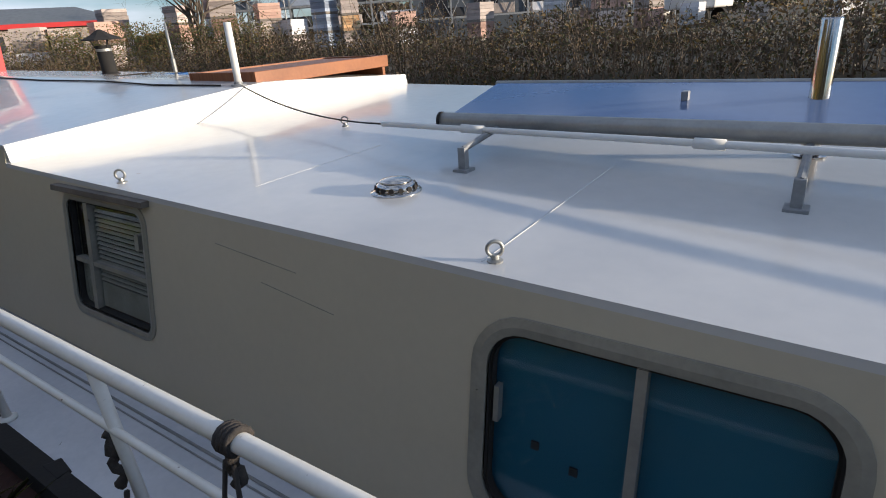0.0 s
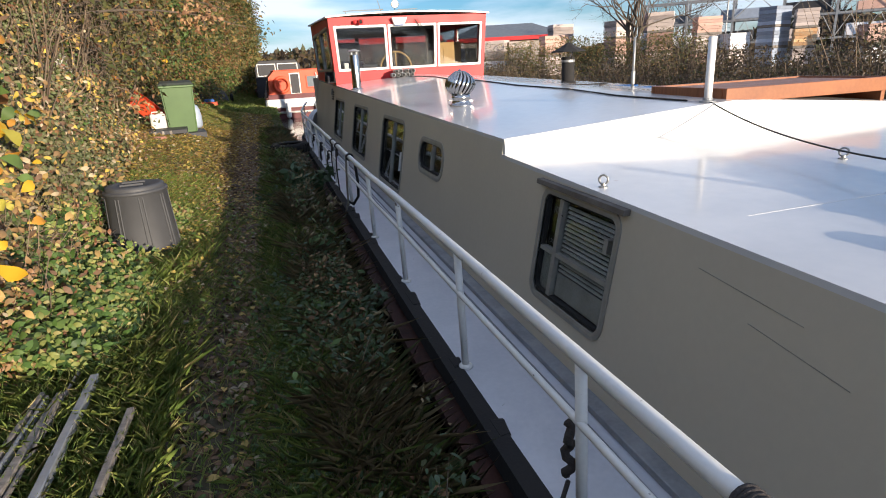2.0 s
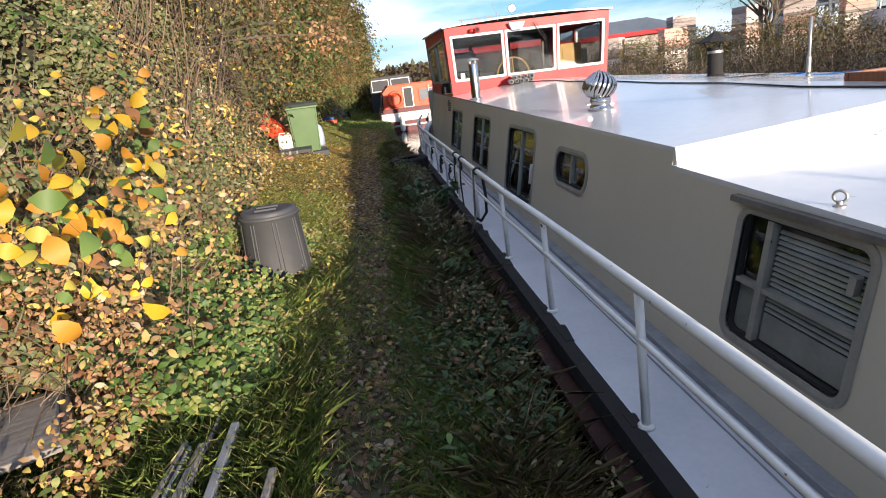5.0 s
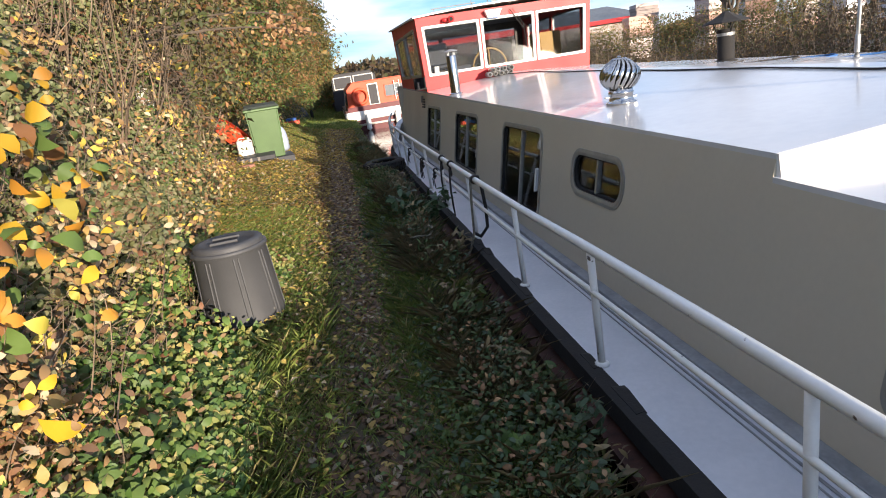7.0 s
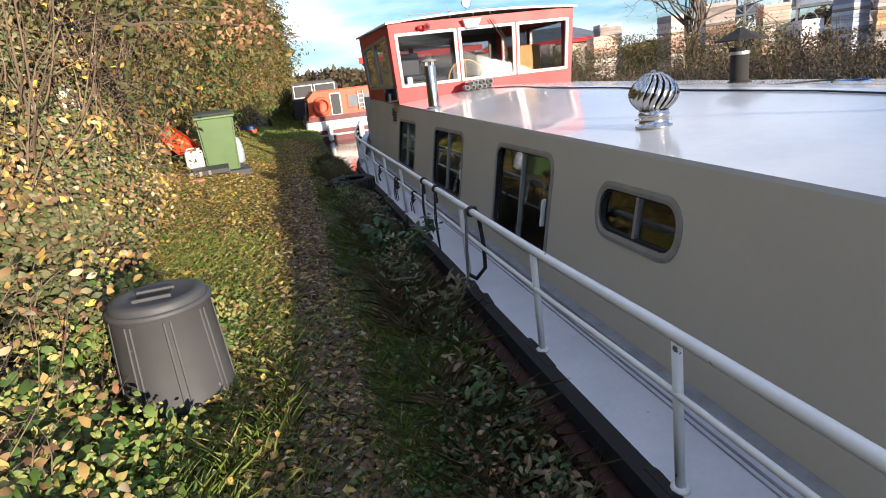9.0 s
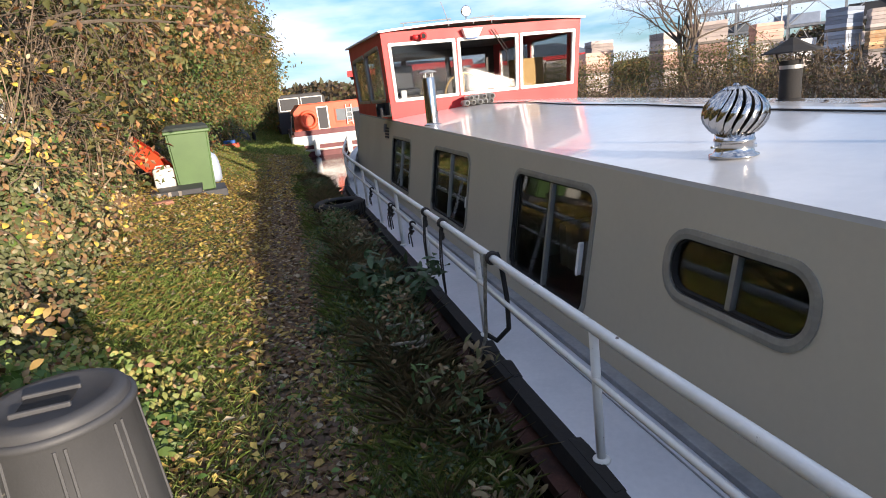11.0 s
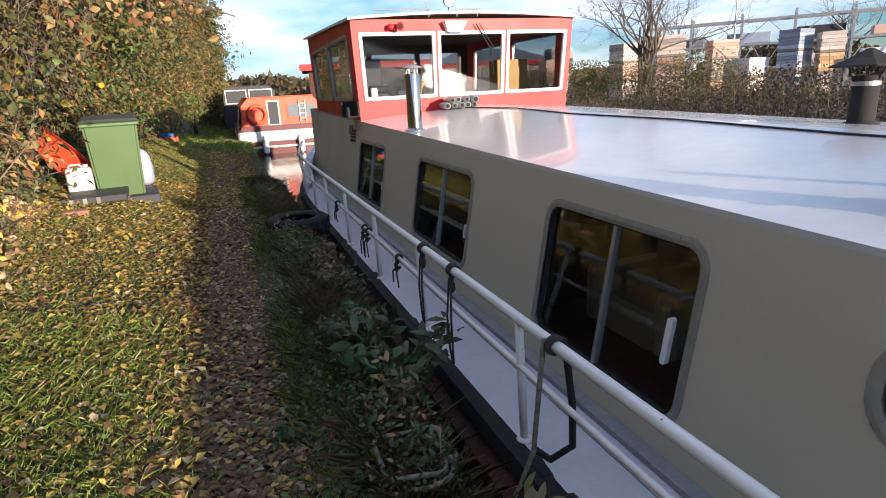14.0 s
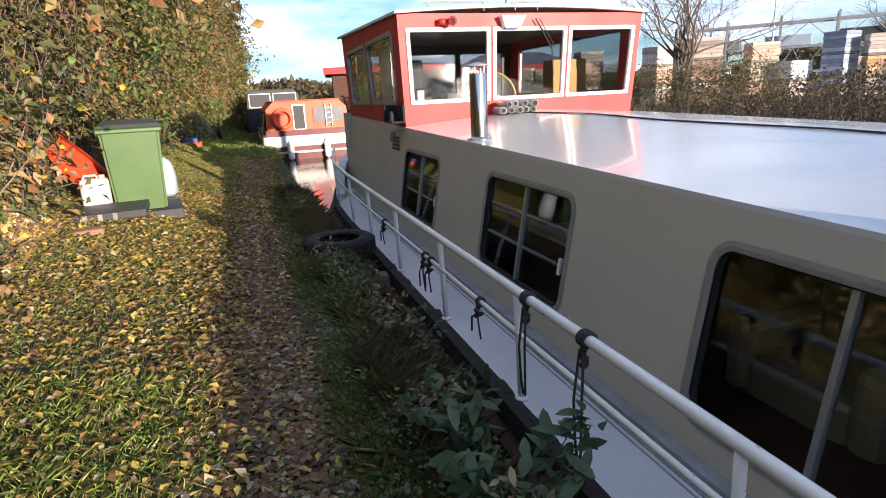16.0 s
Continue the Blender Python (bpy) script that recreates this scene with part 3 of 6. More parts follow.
def ring_on(place, outer, inner, d0, d1):
    """A frame between two outlines, from depth d0 (proud) to d1 (in the opening)."""
    bm = bmesh.new()
    n = len(outer)
    mid = [((a[0] + b[0]) / 2, (a[1] + b[1]) / 2) for a, b in zip(outer, inner)]
    loops = [[bm.verts.new(place(y, z, d)) for y, z in pts] for pts, d in ((outer, 0.0), (outer, d0 * 0.7), (mid, d0), (inner, d0 * 0.6), (inner, d1))]
    for a, b in zip(loops, loops[1:]):
        for k in range(n):
            bm.faces.new((a[k], a[(k + 1) % n], b[(k + 1) % n], b[k]))
    return bm


def on_wall(y, z, d):
    return (wall_x(z) + d, y, z)


def slab_on(place, outline, d0, d1):
    bm = bmesh.new()
    a, b = [[bm.verts.new(place(y, z, d)) for y, z in outline] for d in (d0, d1)]
    bm.faces.new(a)
    bm.faces.new(b[::-1])
    for k in range(len(a)):
        bm.faces.new((a[k], a[(k + 1) % len(a)], b[(k + 1) % len(a)], b[k]))
    return bm


def rect(y0, y1, z0, z1):
    return [(y0, z0), (y1, z0), (y1, z1), (y0, z1)]


for c, lo, hi, w, r, kind in WINDOWS:
    cz, h = (lo + hi) / 2, hi - lo
    fw = {"blind": 0.046, "porthole": 0.045, "louvre": 0.036}.get(kind, 0.042)
    win = part("window", ring_on(on_wall, rounded(c, cz, w + 2 * fw, h + 2 * fw, r + fw), rounded(c, cz, w, h, r), -0.010, 0.03), "frame", boat, "rounded window in a grey metal frame")
    inner = rounded(c, cz, w - 0.01, h - 0.01, r)
    black = part("seal", ring_on(on_wall, rounded(c, cz, w, h, r), rounded(c, cz, w - 0.024, h - 0.024, max(r - 0.012, 0.02)), 0.012, 0.034), "black", win)
    pane = part("pane", slab_on(on_wall, inner, 0.027, 0.033), "glass", win)
    pane.visible_shadow = False
    y0, y1 = c - w / 2, c + w / 2
    if kind != "louvre":
        part("glazing_bar", slab_on(on_wall, rect(c - 0.013, c + 0.013, lo + 0.01, hi - 0.01), 0.008, 0.04), "alu", win)
    if kind == "cross":
        for fz in (0.36, 0.70):
            part("glazing_bar", slab_on(on_wall, rect(y0 + 0.03, y1 - 0.03, lo + h * fz - 0.008, lo + h * fz + 0.008), 0.034, 0.046), "frame", win)
        part("handle", slab_on(on_wall, rect(y0 + 0.06, y0 + 0.085, lo + 0.2, lo + 0.3), 0.01, 0.027), "plain_white", win)
    if kind == "sliding":
        part("handle", slab_on(on_wall, rounded(y0 + 0.11, cz - 0.05, 0.03, 0.2, 0.012), 0.002, 0.026), "plain_white", win, "white pull handle")
    if kind == "blind":
        part("blind", slab_on(on_wall, rect(y0 - 0.02, y1 + 0.02, lo - 0.02, hi + 0.02), 0.05, 0.062), "teal", win, "teal cloth blind drawn behind the glass")
        part("blind_weight", slab_on(on_wall, rect(y0 + 0.03, y1 - 0.3, lo + 0.015, lo + 0.07), 0.036, 0.048), "alu", win)
        for yy, zz in ((c + 0.26, cz - 0.06), (c + 0.15, cz - 0.095), (c - 0.08, cz - 0.2)):
            part("eyelet", slab_on(on_wall, rect(yy - 0.011, yy + 0.011, zz - 0.011, zz + 0.011), 0.044, 0.05), "dark", win)
        part("latch", slab_on(on_wall, rect(y1 - 0.035, y1 - 0.02, cz, cz + 0.1), 0.006, 0.03), "alu", win)
    if kind == "louvre":
        part("hood", slab_on(lambda y, z, d: on_wall(y, z, d), rect(y0 - 0.07, y1 + 0.07, hi + 0.04, hi + 0.065), -0.035, 0.001), "hood", win, "dark weathered drip hood over the window")
        part("mullion", slab_on(on_wall, rect(y1 - 0.18, y1 - 0.145, lo + 0.01, hi - 0.01), 0.004, 0.04), "frame", win)
        part("transom", slab_on(on_wall, rect(y0 + 0.01, y1 - 0.01, cz - 0.04, cz - 0.02), 0.006, 0.04), "frame", win)
        part("panel", slab_on(on_wall, rect(y0 + 0.02, y1 - 0.19, lo + 0.02, lo + 0.14), 0.032, 0.038), "louvre", win, "grey lower panel")
        for k in range(16):
            zz = lo + 0.15 + k * (h - 0.18) / 16
            part("slat", slab_on(lambda y, z, d: (wall_x(z) + d + (z - zz) * 0.8, y, z), rect(y0 + 0.02, y1 - 0.19, zz, zz + 0.011), 0.028, 0.031), "louvre", win)
        part("latch", slab_on(on_wall, rounded(y0 + 0.06, hi - 0.13, 0.03, 0.07, 0.01), 0.0, 0.028), "frame", win)
        part("side_panel", slab_on(on_wall, rect(y1 - 0.14, y1 - 0.01, lo + 0.01, cz - 0.045), 0.034, 0.040), "louvre", win)
# scratches on the cabin side
for ya, za, yb, zb in ((2.15, 0.70, 1.72, 0.665), (1.9, 0.60, 1.55, 0.56)):
    part("scratch", tube([(wall_x(za) - 0.0005, ya, za), (wall_x(zb) - 0.0005, yb, zb)], 0.0016, 4), "frame", boat)

# cabin interior
part("interior_floor", box(0.56, Y0 + 0.05, DECK - 0.3, 4.2, Y1 - 0.05, DECK - 0.26), "darkwood", boat)
part("interior_wall", box(3.0, Y0 + 0.05, DECK - 0.26, 3.04, Y1 - 0.05, 0.75), "darkwood", boat)
for yy in (1.7, 4.2, 6.2, 8.4, 10.9):
    part("bulkhead", box(0.70, yy, DECK - 0.26, 2.99, yy + 0.03, 0.74), "darkwood", boat)

# ---- wheelhouse ----
WX0, WX1, WY0, WY1 = 0.70, 3.90, 12.78, 16.55
WZ0, WZS, WZT = 1.13, 1.40, 2.23
FLARE = 0.10


def front(x, z, d=0.0):
    """A place on the wheelhouse front, which leans out towards its top."""
    u = (z - WZ0) / (2.36 - WZ0)
    return ((x - XC + 0.1) * (1 + 0.035 * u) + XC - 0.1, WY0 - FLARE * u + d, z)


def side_x(z, sgn):
    u = (z - WZ0) / (2.36 - WZ0)
    half = (WX1 - WX0) / 2 * (1 + 0.035 * u)
    return (WX0 + WX1) / 2 + sgn * half


def panel_grid(place, us, vs, holes, thick):
    """A wall of cells with openings: place(u, v, depth)."""
    bm = bmesh.new()
    for ua, ub in zip(us, us[1:]):
        for va, vb in zip(vs, vs[1:]):
            if any(a < (ua + ub) / 2 < b and lo < (va + vb) / 2 < hi for a, b, lo, hi in holes):
                continue
            hexa(bm, [place(ua, va, 0), place(ub, va, 0), place(ub, va, thick), place(ua, va, thick), place(ua, vb, 0), place(ub, vb, 0), place(ub, vb, thick), place(ua, vb, thick)])
    bmesh.ops.remove_doubles(bm, verts=bm.verts, dist=1e-5)
    return bm


FW = [(0.80, 1.80, WZS, WZT), (1.86, 2.82, WZS, WZT), (2.88, 3.80, WZS, WZT)]
part("wheelhouse_wall", panel_grid(front, [WX0, 0.80, 1.80, 1.86, 2.82, 2.88, 3.80, WX1], [WZ0 - 0.12, WZS, WZT, 2.40], FW, 0.05), "red", boat, "red painted wheelhouse front")
for a, b, lo, hi in FW:
    pl = lambda u, v, d: front(u, v, d)
    win = part("window", ring_on(pl, rounded((a + b) / 2, (lo + hi) / 2, b - a + 0.03, hi - lo + 0.03, 0.02, 2), rounded((a + b) / 2, (lo + hi) / 2, b - a - 0.06, hi - lo - 0.06, 0.015, 2), -0.022, 0.03), "plain_white", boat, "windscreen in a white frame")
    pane = part("pane", slab_on(pl, rect(a, b, lo, hi), 0.02, 0.026), "dimglass", win)
    pane.visible_shadow = False
SW = [(13.05, 14.55, WZS + 0.02, WZT), (14.68, 16.2, WZS + 0.02, WZT)]
for sgn in (-1, 1):
    pl = lambda u, v, d, sgn=sgn: (side_x(v, sgn) - sgn * d, u + (0 if u > 13 else -FLARE * (v - WZ0) / 1.23), v + max(0, (u - 13)) * 0.04 * (1 if v > 2.3 else 0))
    part("wheelhouse_wall", panel_grid(pl, [WY0 + 0.05, 13.05, 14.55, 14.68, 16.2, WY1], [WZ0 - 0.1, WZS + 0.02, WZT, 2.40], SW, 0.05), "red", boat)
    for a, b, lo, hi in SW:
        win = part("window", ring_on(pl, rounded((a + b) / 2, (lo + hi) / 2, b - a + 0.06, hi - lo + 0.06, 0.10, 4), rounded((a + b) / 2, (lo + hi) / 2, b - a - 0.05, hi - lo - 0.05, 0.06, 4), -0.015, 0.03), "alu", boat)
        pane = part("pane", slab_on(pl, rect(a, b, lo, hi), 0.02, 0.026), "dimglass", win)
        pane.visible_shadow = False
BW = [(0.85, 1.75, 1.36, 2.2), (1.85, 2.75, 1.36, 2.2), (2.85, 3.70, 1.36, 2.2)]
back = lambda u, v, d: (u, WY1 + d, v)
part("wheelhouse_wall", panel_grid(back, [side_x(1.2, -1), 0.85, 1.75, 1.85, 2.75, 2.85, 3.70, side_x(1.2, 1)], [WZ0 - 0.1, 1.36, 2.2, 2.5], BW, 0.05), "darkwood", boat)
for a, b, lo, hi in BW:
    pane = part("pane", slab_on(back, rect(a, b, lo, hi), 0.02, 0.026), "dimglass", boat)
    pane.visible_shadow = False
bm = bmesh.new()
for dz, th in ((0.0, 0.03),):
    n = 8
    for i in range(n):
        xa, xb = 0.60 + (4.0 - 0.60) * i / n, 0.60 + (4.0 - 0.60) * (i + 1) / n
        cz = lambda x: 2.385 + 0.075 * (1 - ((x - 2.3) / 1.8) ** 2)
        hexa(bm, [(xa, 12.60, cz(xa)), (xb, 12.60, cz(xb)), (xb, 16.8, cz(xb) + 0.14), (xa, 16.8, cz(xa) + 0.14), (xa, 12.60, cz(xa) + th), (xb, 12.60, cz(xb) + th), (xb, 16.8, cz(xb) + 0.14 + th), (xa, 16.8, cz(xa) + 0.14 + th)])
bmesh.ops.remove_doubles(bm, verts=bm.verts, dist=1e-5)
part("wheelhouse_roof", bm, "plain_white", boat, "pale wheelhouse roof with a thin overhang")
part("wheelhouse_floor", box(0.8, 12.9, 1.14, 3.8, 16.5, 1.17), "darkwood", boat)
part("wheelhouse_ceiling", box(0.72, 12.8, 2.36, 3.86, 16.5, 2.375), "darkwood", boat)


# ---- things on the roof ----
def eye_bolt(x, y):
    z = roof_z(x, y)
    t = thing("eye_bolt", "small galvanised lifting eye bolted to the white roof", "eye bolt", (x, y, z - 0.002), -52, "lifting eyes on the roof")
    part("base", lathe([(0.022, 0), (0.022, 0.006), (0.012, 0.01), (0.01, 0.022)], 12), "alu", t)
    smooth(part("ring", tube([(0.021 * math.cos(a), 0, 0.038 + 0.021 * math.sin(a)) for a in np.linspace(0, 2 * math.pi, 16, endpoint=False)], 0.0055, 8, close=True), "alu", t))


for x, y in ((0.70, 1.02), (0.70, 2.90), (2.05, 2.82), (0.70, -0.9)):
    eye_bolt(x, y)

mx, my = 1.10, 1.67
vent = thing("mushroom_vent", "low chrome mushroom vent with round holes on the roof", "roof vent", (mx, my, roof_z(mx, my) - 0.003))
smooth(part("base", lathe([(0.098, 0), (0.098, 0.006), (0.075, 0.01), (0.07, 0.012)], 32), "steel", vent))
smooth(part("skirt", lathe([(0.08, 0.008), (0.074, 0.032), (0.06, 0.042)], 32), "steel", vent))
smooth(part("cap", lathe([(0.062, 0.042), (0.058, 0.048), (0.03, 0.053), (0.0, 0.054)], 32), "steel", vent))
for k in range(14):
    a = 2 * math.pi * k / 14
    hole = part("hole", lathe([(0.010, 0), (0.010, 0.006)], 12), "black", vent)
    hole.matrix_basis = pose(0.076 * math.cos(a), 0.076 * math.sin(a), 0.021, 0, 80, math.degrees(a))

cx, cy = 1.10, 6.10
cowl = thing("turbine_cowl", "shiny steel spinning chimney cowl on a short collar", "chimney cowl", (cx, cy, roof_z(cx, cy) - 0.003))
smooth(part("collar", lathe([(0.112, 0), (0.112, 0.012), (0.09, 0.02), (0.086, 0.07), (0.093, 0.073), (0.093, 0.085), (0.088, 0.09), (0.088, 0.118)], 32), "steel", cowl, "banded steel collar"))
part("clip", box(-0.13, -0.008, 0.05, -0.08, 0.008, 0.062, 0.003), "steel", cowl)
part("clip", box(0.08, -0.02, 0.03, 0.12, -0.005, 0.05, 0.003), "steel", cowl)
core = smooth(part("core", lathe([(0.07, 0.118), (0.09, 0.16), (0.10, 0.21), (0.085, 0.27), (0.05, 0.31), (0.01, 0.32)], 20), "black", cowl))
for k in range(18):
    bm = bmesh.new()
    prev = None
    for j in range(9):
        u = j / 8
        z = 0.115 + 0.215 * u
        r = 0.015 + 0.128 * math.sin(math.pi * (0.17 + 0.80 * u)) ** 0.75
        a = 2 * math.pi * k / 18 + 0.75 * u
        row = [bm.verts.new((rr * math.cos(a + da), rr * math.sin(a + da), z)) for da, rr in ((0, r), (0.17, r + 0.008), (0.34, r - 0.022))]
        if prev:
            for i in (0, 1):
                bm.faces.new((prev[i], prev[i + 1], row[i + 1], row[i]))
        prev = row
    smooth(part("blade", bm, "steel", cowl))
part("knob", lathe([(0.014, 0.325), (0.016, 0.335), (0.008, 0.345)], 12), "steel", cowl)
part("crown", lathe([(0.06, 0.318), (0.05, 0.326), (0.0, 0.328)], 24), "steel", cowl)


def flue(name, label, x, y, h, r, material, tip=None):
    t = thing(name, label, "chimney", (x, y, roof_z(x, y) - 0.004))
    smooth(part("base", lathe([(r + 0.03, 0), (r + 0.03, 0.012), (r + 0.004, 0.02), (r, 0.03)], 24), material, t))
    smooth(part("pipe", lathe([(r, 0.01), (r, 0.02), (r, h - 0.006), (r - 0.002, h), (r - 0.006, h), (r - 0.006, h - 0.08)], 28), material, t))
    return t


ch = flue("steel_chimney", "polished straight steel stove pipe on the roof", 0.79, 10.66, 0.56, 0.075, "steel")
for k in range(4):
    a = radians(45 + 90 * k)
    part("cap_leg", box(0.06 * math.cos(a) - 0.006, 0.06 * math.sin(a) - 0.006, 0.54, 0.06 * math.cos(a) + 0.006, 0.06 * math.sin(a) + 0.006, 0.615), "galv", ch)
part("cap", lathe([(0.105, 0.615), (0.10, 0.625), (0.02, 0.648), (0, 0.65)], 24), "galv", ch, "dull blue-grey rain cap")

bc = flue("black_chimney", "black stove chimney with a pointed rain hat", 3.24, 7.85, 0.34, 0.085, "black")
part("band", lathe([(0.089, 0.27), (0.089, 0.30)], 24), "alu", bc, "pale metal band")
part("hat", lathe([(0.24, 0.40), (0.235, 0.41), (0.12, 0.46), (0.02, 0.52), (0, 0.52)], 8), "black", bc, "pointed black rain hat")
for k in range(3):
    a = radians(30 + 120 * k)
    part("hat_leg", tube([(0.08 * math.cos(a), 0.08 * math.sin(a), 0.3), (0.14 * math.cos(a), 0.14 * math.sin(a), 0.44)], 0.006, 6), "black", bc)


def mast(x, y, h, r, label, material="plain_white"):
    t = thing("roof_mast", label, "mast", (x, y, roof_z(x, y) - 0.004))
    part("foot", lathe([(r + 0.03, 0), (r + 0.03, 0.01), (r + 0.006, 0.014), (r + 0.006, 0.03)], 16), "galv", t)
    smooth(part("pole", lathe([(r, 0.01), (r, h), (0, h + 0.003)], 16), material, t))
    return t


mast(2.26, 4.06, 0.44, 0.027, "short white pole standing on the roof step")
pole2 = mast(2.88, 5.85, 0.50, 0.013, "thin grey aerial pole on the roof", "alu")
part("sleeve", lathe([(0.02, 0.05), (0.02, 0.17), (0.014, 0.18)], 12), "alu", pole2)
hp = thing("steel_post", "shiny upright steel stove pipe beside the solar panels", "chimney", (2.16, 0.40, roof_z(2.16, 0.4) - 0.004))
smooth(part("pipe", lathe([(0.036, 0), (0.036, 0.01), (0.036, 0.514), (0.034, 0.52), (0.031, 0.52), (0.031, 0.46)], 24), "steel", hp))
part("foot", lathe([(0.06, 0), (0.06, 0.01), (0.038, 0.014)], 20), "steel", hp)

hatch = thing("wooden_hatch", "flat varnished orange-brown wooden hatch on the roof", "hatch")
zh = 1.045
part("frame_board", box(2.42, 4.06, zh, 4.02, 4.10, zh + 0.105, 0.004), "wood", hatch)
part("frame_board", box(2.42, 4.88, zh, 4.02, 4.92, zh + 0.105, 0.004), "wood", hatch)
part("frame_board", box(2.42, 4.105, zh, 2.46, 4.875, zh + 0.105, 0.004), "wood", hatch)
part("frame_board", box(3.98, 4.105, zh - 0.08, 4.02, 4.875, zh + 0.105, 0.004), "wood", hatch)
for k in range(10):
    part("plank", box(2.47 + 0.151 * k, 4.105, zh + 0.07, 2.47 + 0.151 * k + 0.143, 4.875, zh + 0.092, 0.003), "wood", hatch)

# solar panels: a pair of tilted plates on a steel frame
solar = thing("solar_panel", "large blue-grey solar panel on low steel legs", "solar panel")
e0, e1 = Vector((1.78, 1.86, 0.985)), Vector((1.78, -2.4, 0.985))
b0, b1 = Vector((2.42, 1.95, 1.06)), Vector((2.42, -2.4, 1.06))
th = Vector((0, 0, -0.035))
bm = bmesh.new()
hexa(bm, [e0 + th, e1 + th, b1 + th, b0 + th, e0, e1, b1, b0])
part("plate", bm, "panel", solar, "reflective panel face, its blue lightened for the sky's reflection")
smooth(part("edge_tube", tube([e0 + Vector((-0.02, 0.03, -0.02)), e1 + Vector((-0.02, 0, -0.02))], 0.036, 12), "alu", solar, "scuffed aluminium front tube"))
part("edge_cap", tube([e0 + Vector((-0.02, 0.03, -0.02)), e0 + Vector((-0.02, 0.045, -0.02))], 0.039, 12), "black", solar)
smooth(part("rear_tube", tube([b0 + Vector((0.02, 0.02, -0.01)), b1 + Vector((0.02, 0, -0.01))], 0.02, 10), "alu", solar))
for yy in (1.58, 0.39, -0.9, -2.1):
    x = 1.44
    z = roof_z(x, yy)
    part("leg", box(x - 0.017, yy - 0.017, z - 0.003, x + 0.017, yy + 0.017, z + 0.10, 0.003), "galv", solar)
    part("leg_foot", box(x - 0.035, yy - 0.035, z - 0.003, x + 0.035, yy + 0.035, z + 0.012, 0.003), "galv", solar)
    part("cross_bar", tube([(x, yy, z + 0.09), (2.4, yy, 1.02)], 0.014, 8), "galv", solar)
part("clamp", box(2.08, 0.86, 1.02, 2.12, 0.89, 1.06, 0.004), "galv", solar)
bp = thing("boat_pole", "long white boat pole lashed along the roof", "boat pole")
smooth(part("shaft", tube([(1.70, 2.22, 0.945), (1.58, 0.9, 0.955), (1.47, -0.3, 0.96), (1.3, -2.0, 0.96)], 0.013, 10), "plain_white", bp))
smooth(part("sleeve", tube([(1.655, 1.72, 0.95), (1.645, 1.60, 0.95)], 0.019, 10), "plain_white", bp))
smooth(part("sleeve", tube([(1.56, 0.72, 0.956), (1.55, 0.62, 0.956)], 0.019, 10), "plain_white", bp))
for a, b, lab in (((2.24, 4.0, 1.07), (1.70, 2.22, 0.945), "thin dark cable from the step to the boat pole"),):
    c = smooth(part("cable", tube(sag(a, b, 0.06, 16), 0.005, 6), "rope"))
    tagged(c, lab, "cable")
cab = smooth(part("cable", tube([(x, y, roof_z(x, y) + 0.006) for x, y in ((2.2, 4.2), (2.15, 5.0), (2.24, 6.0), (2.2, 7.2), (2.28, 8.6), (2.2, 10.0), (2.3, 11.3), (2.1, 12.4), (1.98, 12.7))], 0.007, 6), "rope"))
tagged(cab, "dark cable running along the white roof", "cable")
cab = smooth(part("cable", tube([(3.4 + 0.25 * math.sin(k), 5.9 + 0.12 * k, roof_z(3.4, 6) + 0.012) for k in range(14)], 0.009, 6), "bluerope"))
tagged(cab, "tangle of dark blue rope on the roof", "rope")
cab = smooth(part("cable", tube([(2.9 + 0.2 * math.sin(0.7 * k), 6.5 + 0.08 * k, roof_z(3.0, 7) + 0.01) for k in range(12)], 0.008, 6), "rope"))
tagged(cab, "loose black cable on the roof", "cable")

# ---- things on the wheelhouse ----
horn = thing("horn", "red painted trumpet horn under the wheelhouse eaves", "horn", (1.22, 12.63, 2.30))
smooth(part("body", tube([(-0.09, 0, 0), (0.0, -0.01, 0)], 0.035, 12), "red", horn))
smooth(part("bell", tube([(0.0, -0.01, 0), (0.04, -0.04, 0), (0.05, -0.09, 0)], [0.03, 0.04, 0.055], 16), "red", horn))
part("mouth", tube([(0.05, -0.088, 0), (0.0505, -0.092, 0)], 0.035, 14), "black", horn)
spot = thing("searchlight", "round chrome searchlight on the wheelhouse roof", "searchlight", (2.0, 12.66, 2.48))
spot.scale = (0.8, 0.8, 0.8)
smooth(part("post", tube([(0, 0, -0.01), (0, 0, 0.10)], 0.012, 8), "steel", spot))
smooth(part("bowl", tube([(0, 0.09, 0.17), (0, 0.06, 0.17), (0, 0.0, 0.17), (0, -0.04, 0.17)], [0.03, 0.07, 0.095, 0.10], 20), "steel", spot))
part("lens", tube([(0, -0.041, 0.17), (0, -0.045, 0.17)], 0.085, 20), "alu", spot)
deckl = thing("deck_light", "white wedge-shaped floodlight below the wheelhouse roof", "floodlight", (2.06, 12.62, 2.29))
bm = bmesh.new()
hexa(bm, [(-0.10, -0.02, -0.06), (0.10, -0.02, -0.06), (0.10, 0.06, -0.06), (-0.10, 0.06, -0.06), (-0.16, -0.07, 0.07), (0.16, -0.07, 0.07), (0.16, 0.05, 0.07), (-0.16, 0.05, 0.07)])
part("body", bm, "plain_white", deckl)
part("stripe", box(-0.09, -0.018, -0.075, 0.09, 0.05, -0.0605), "bluemark", deckl, "dark blue strip along the lower edge")
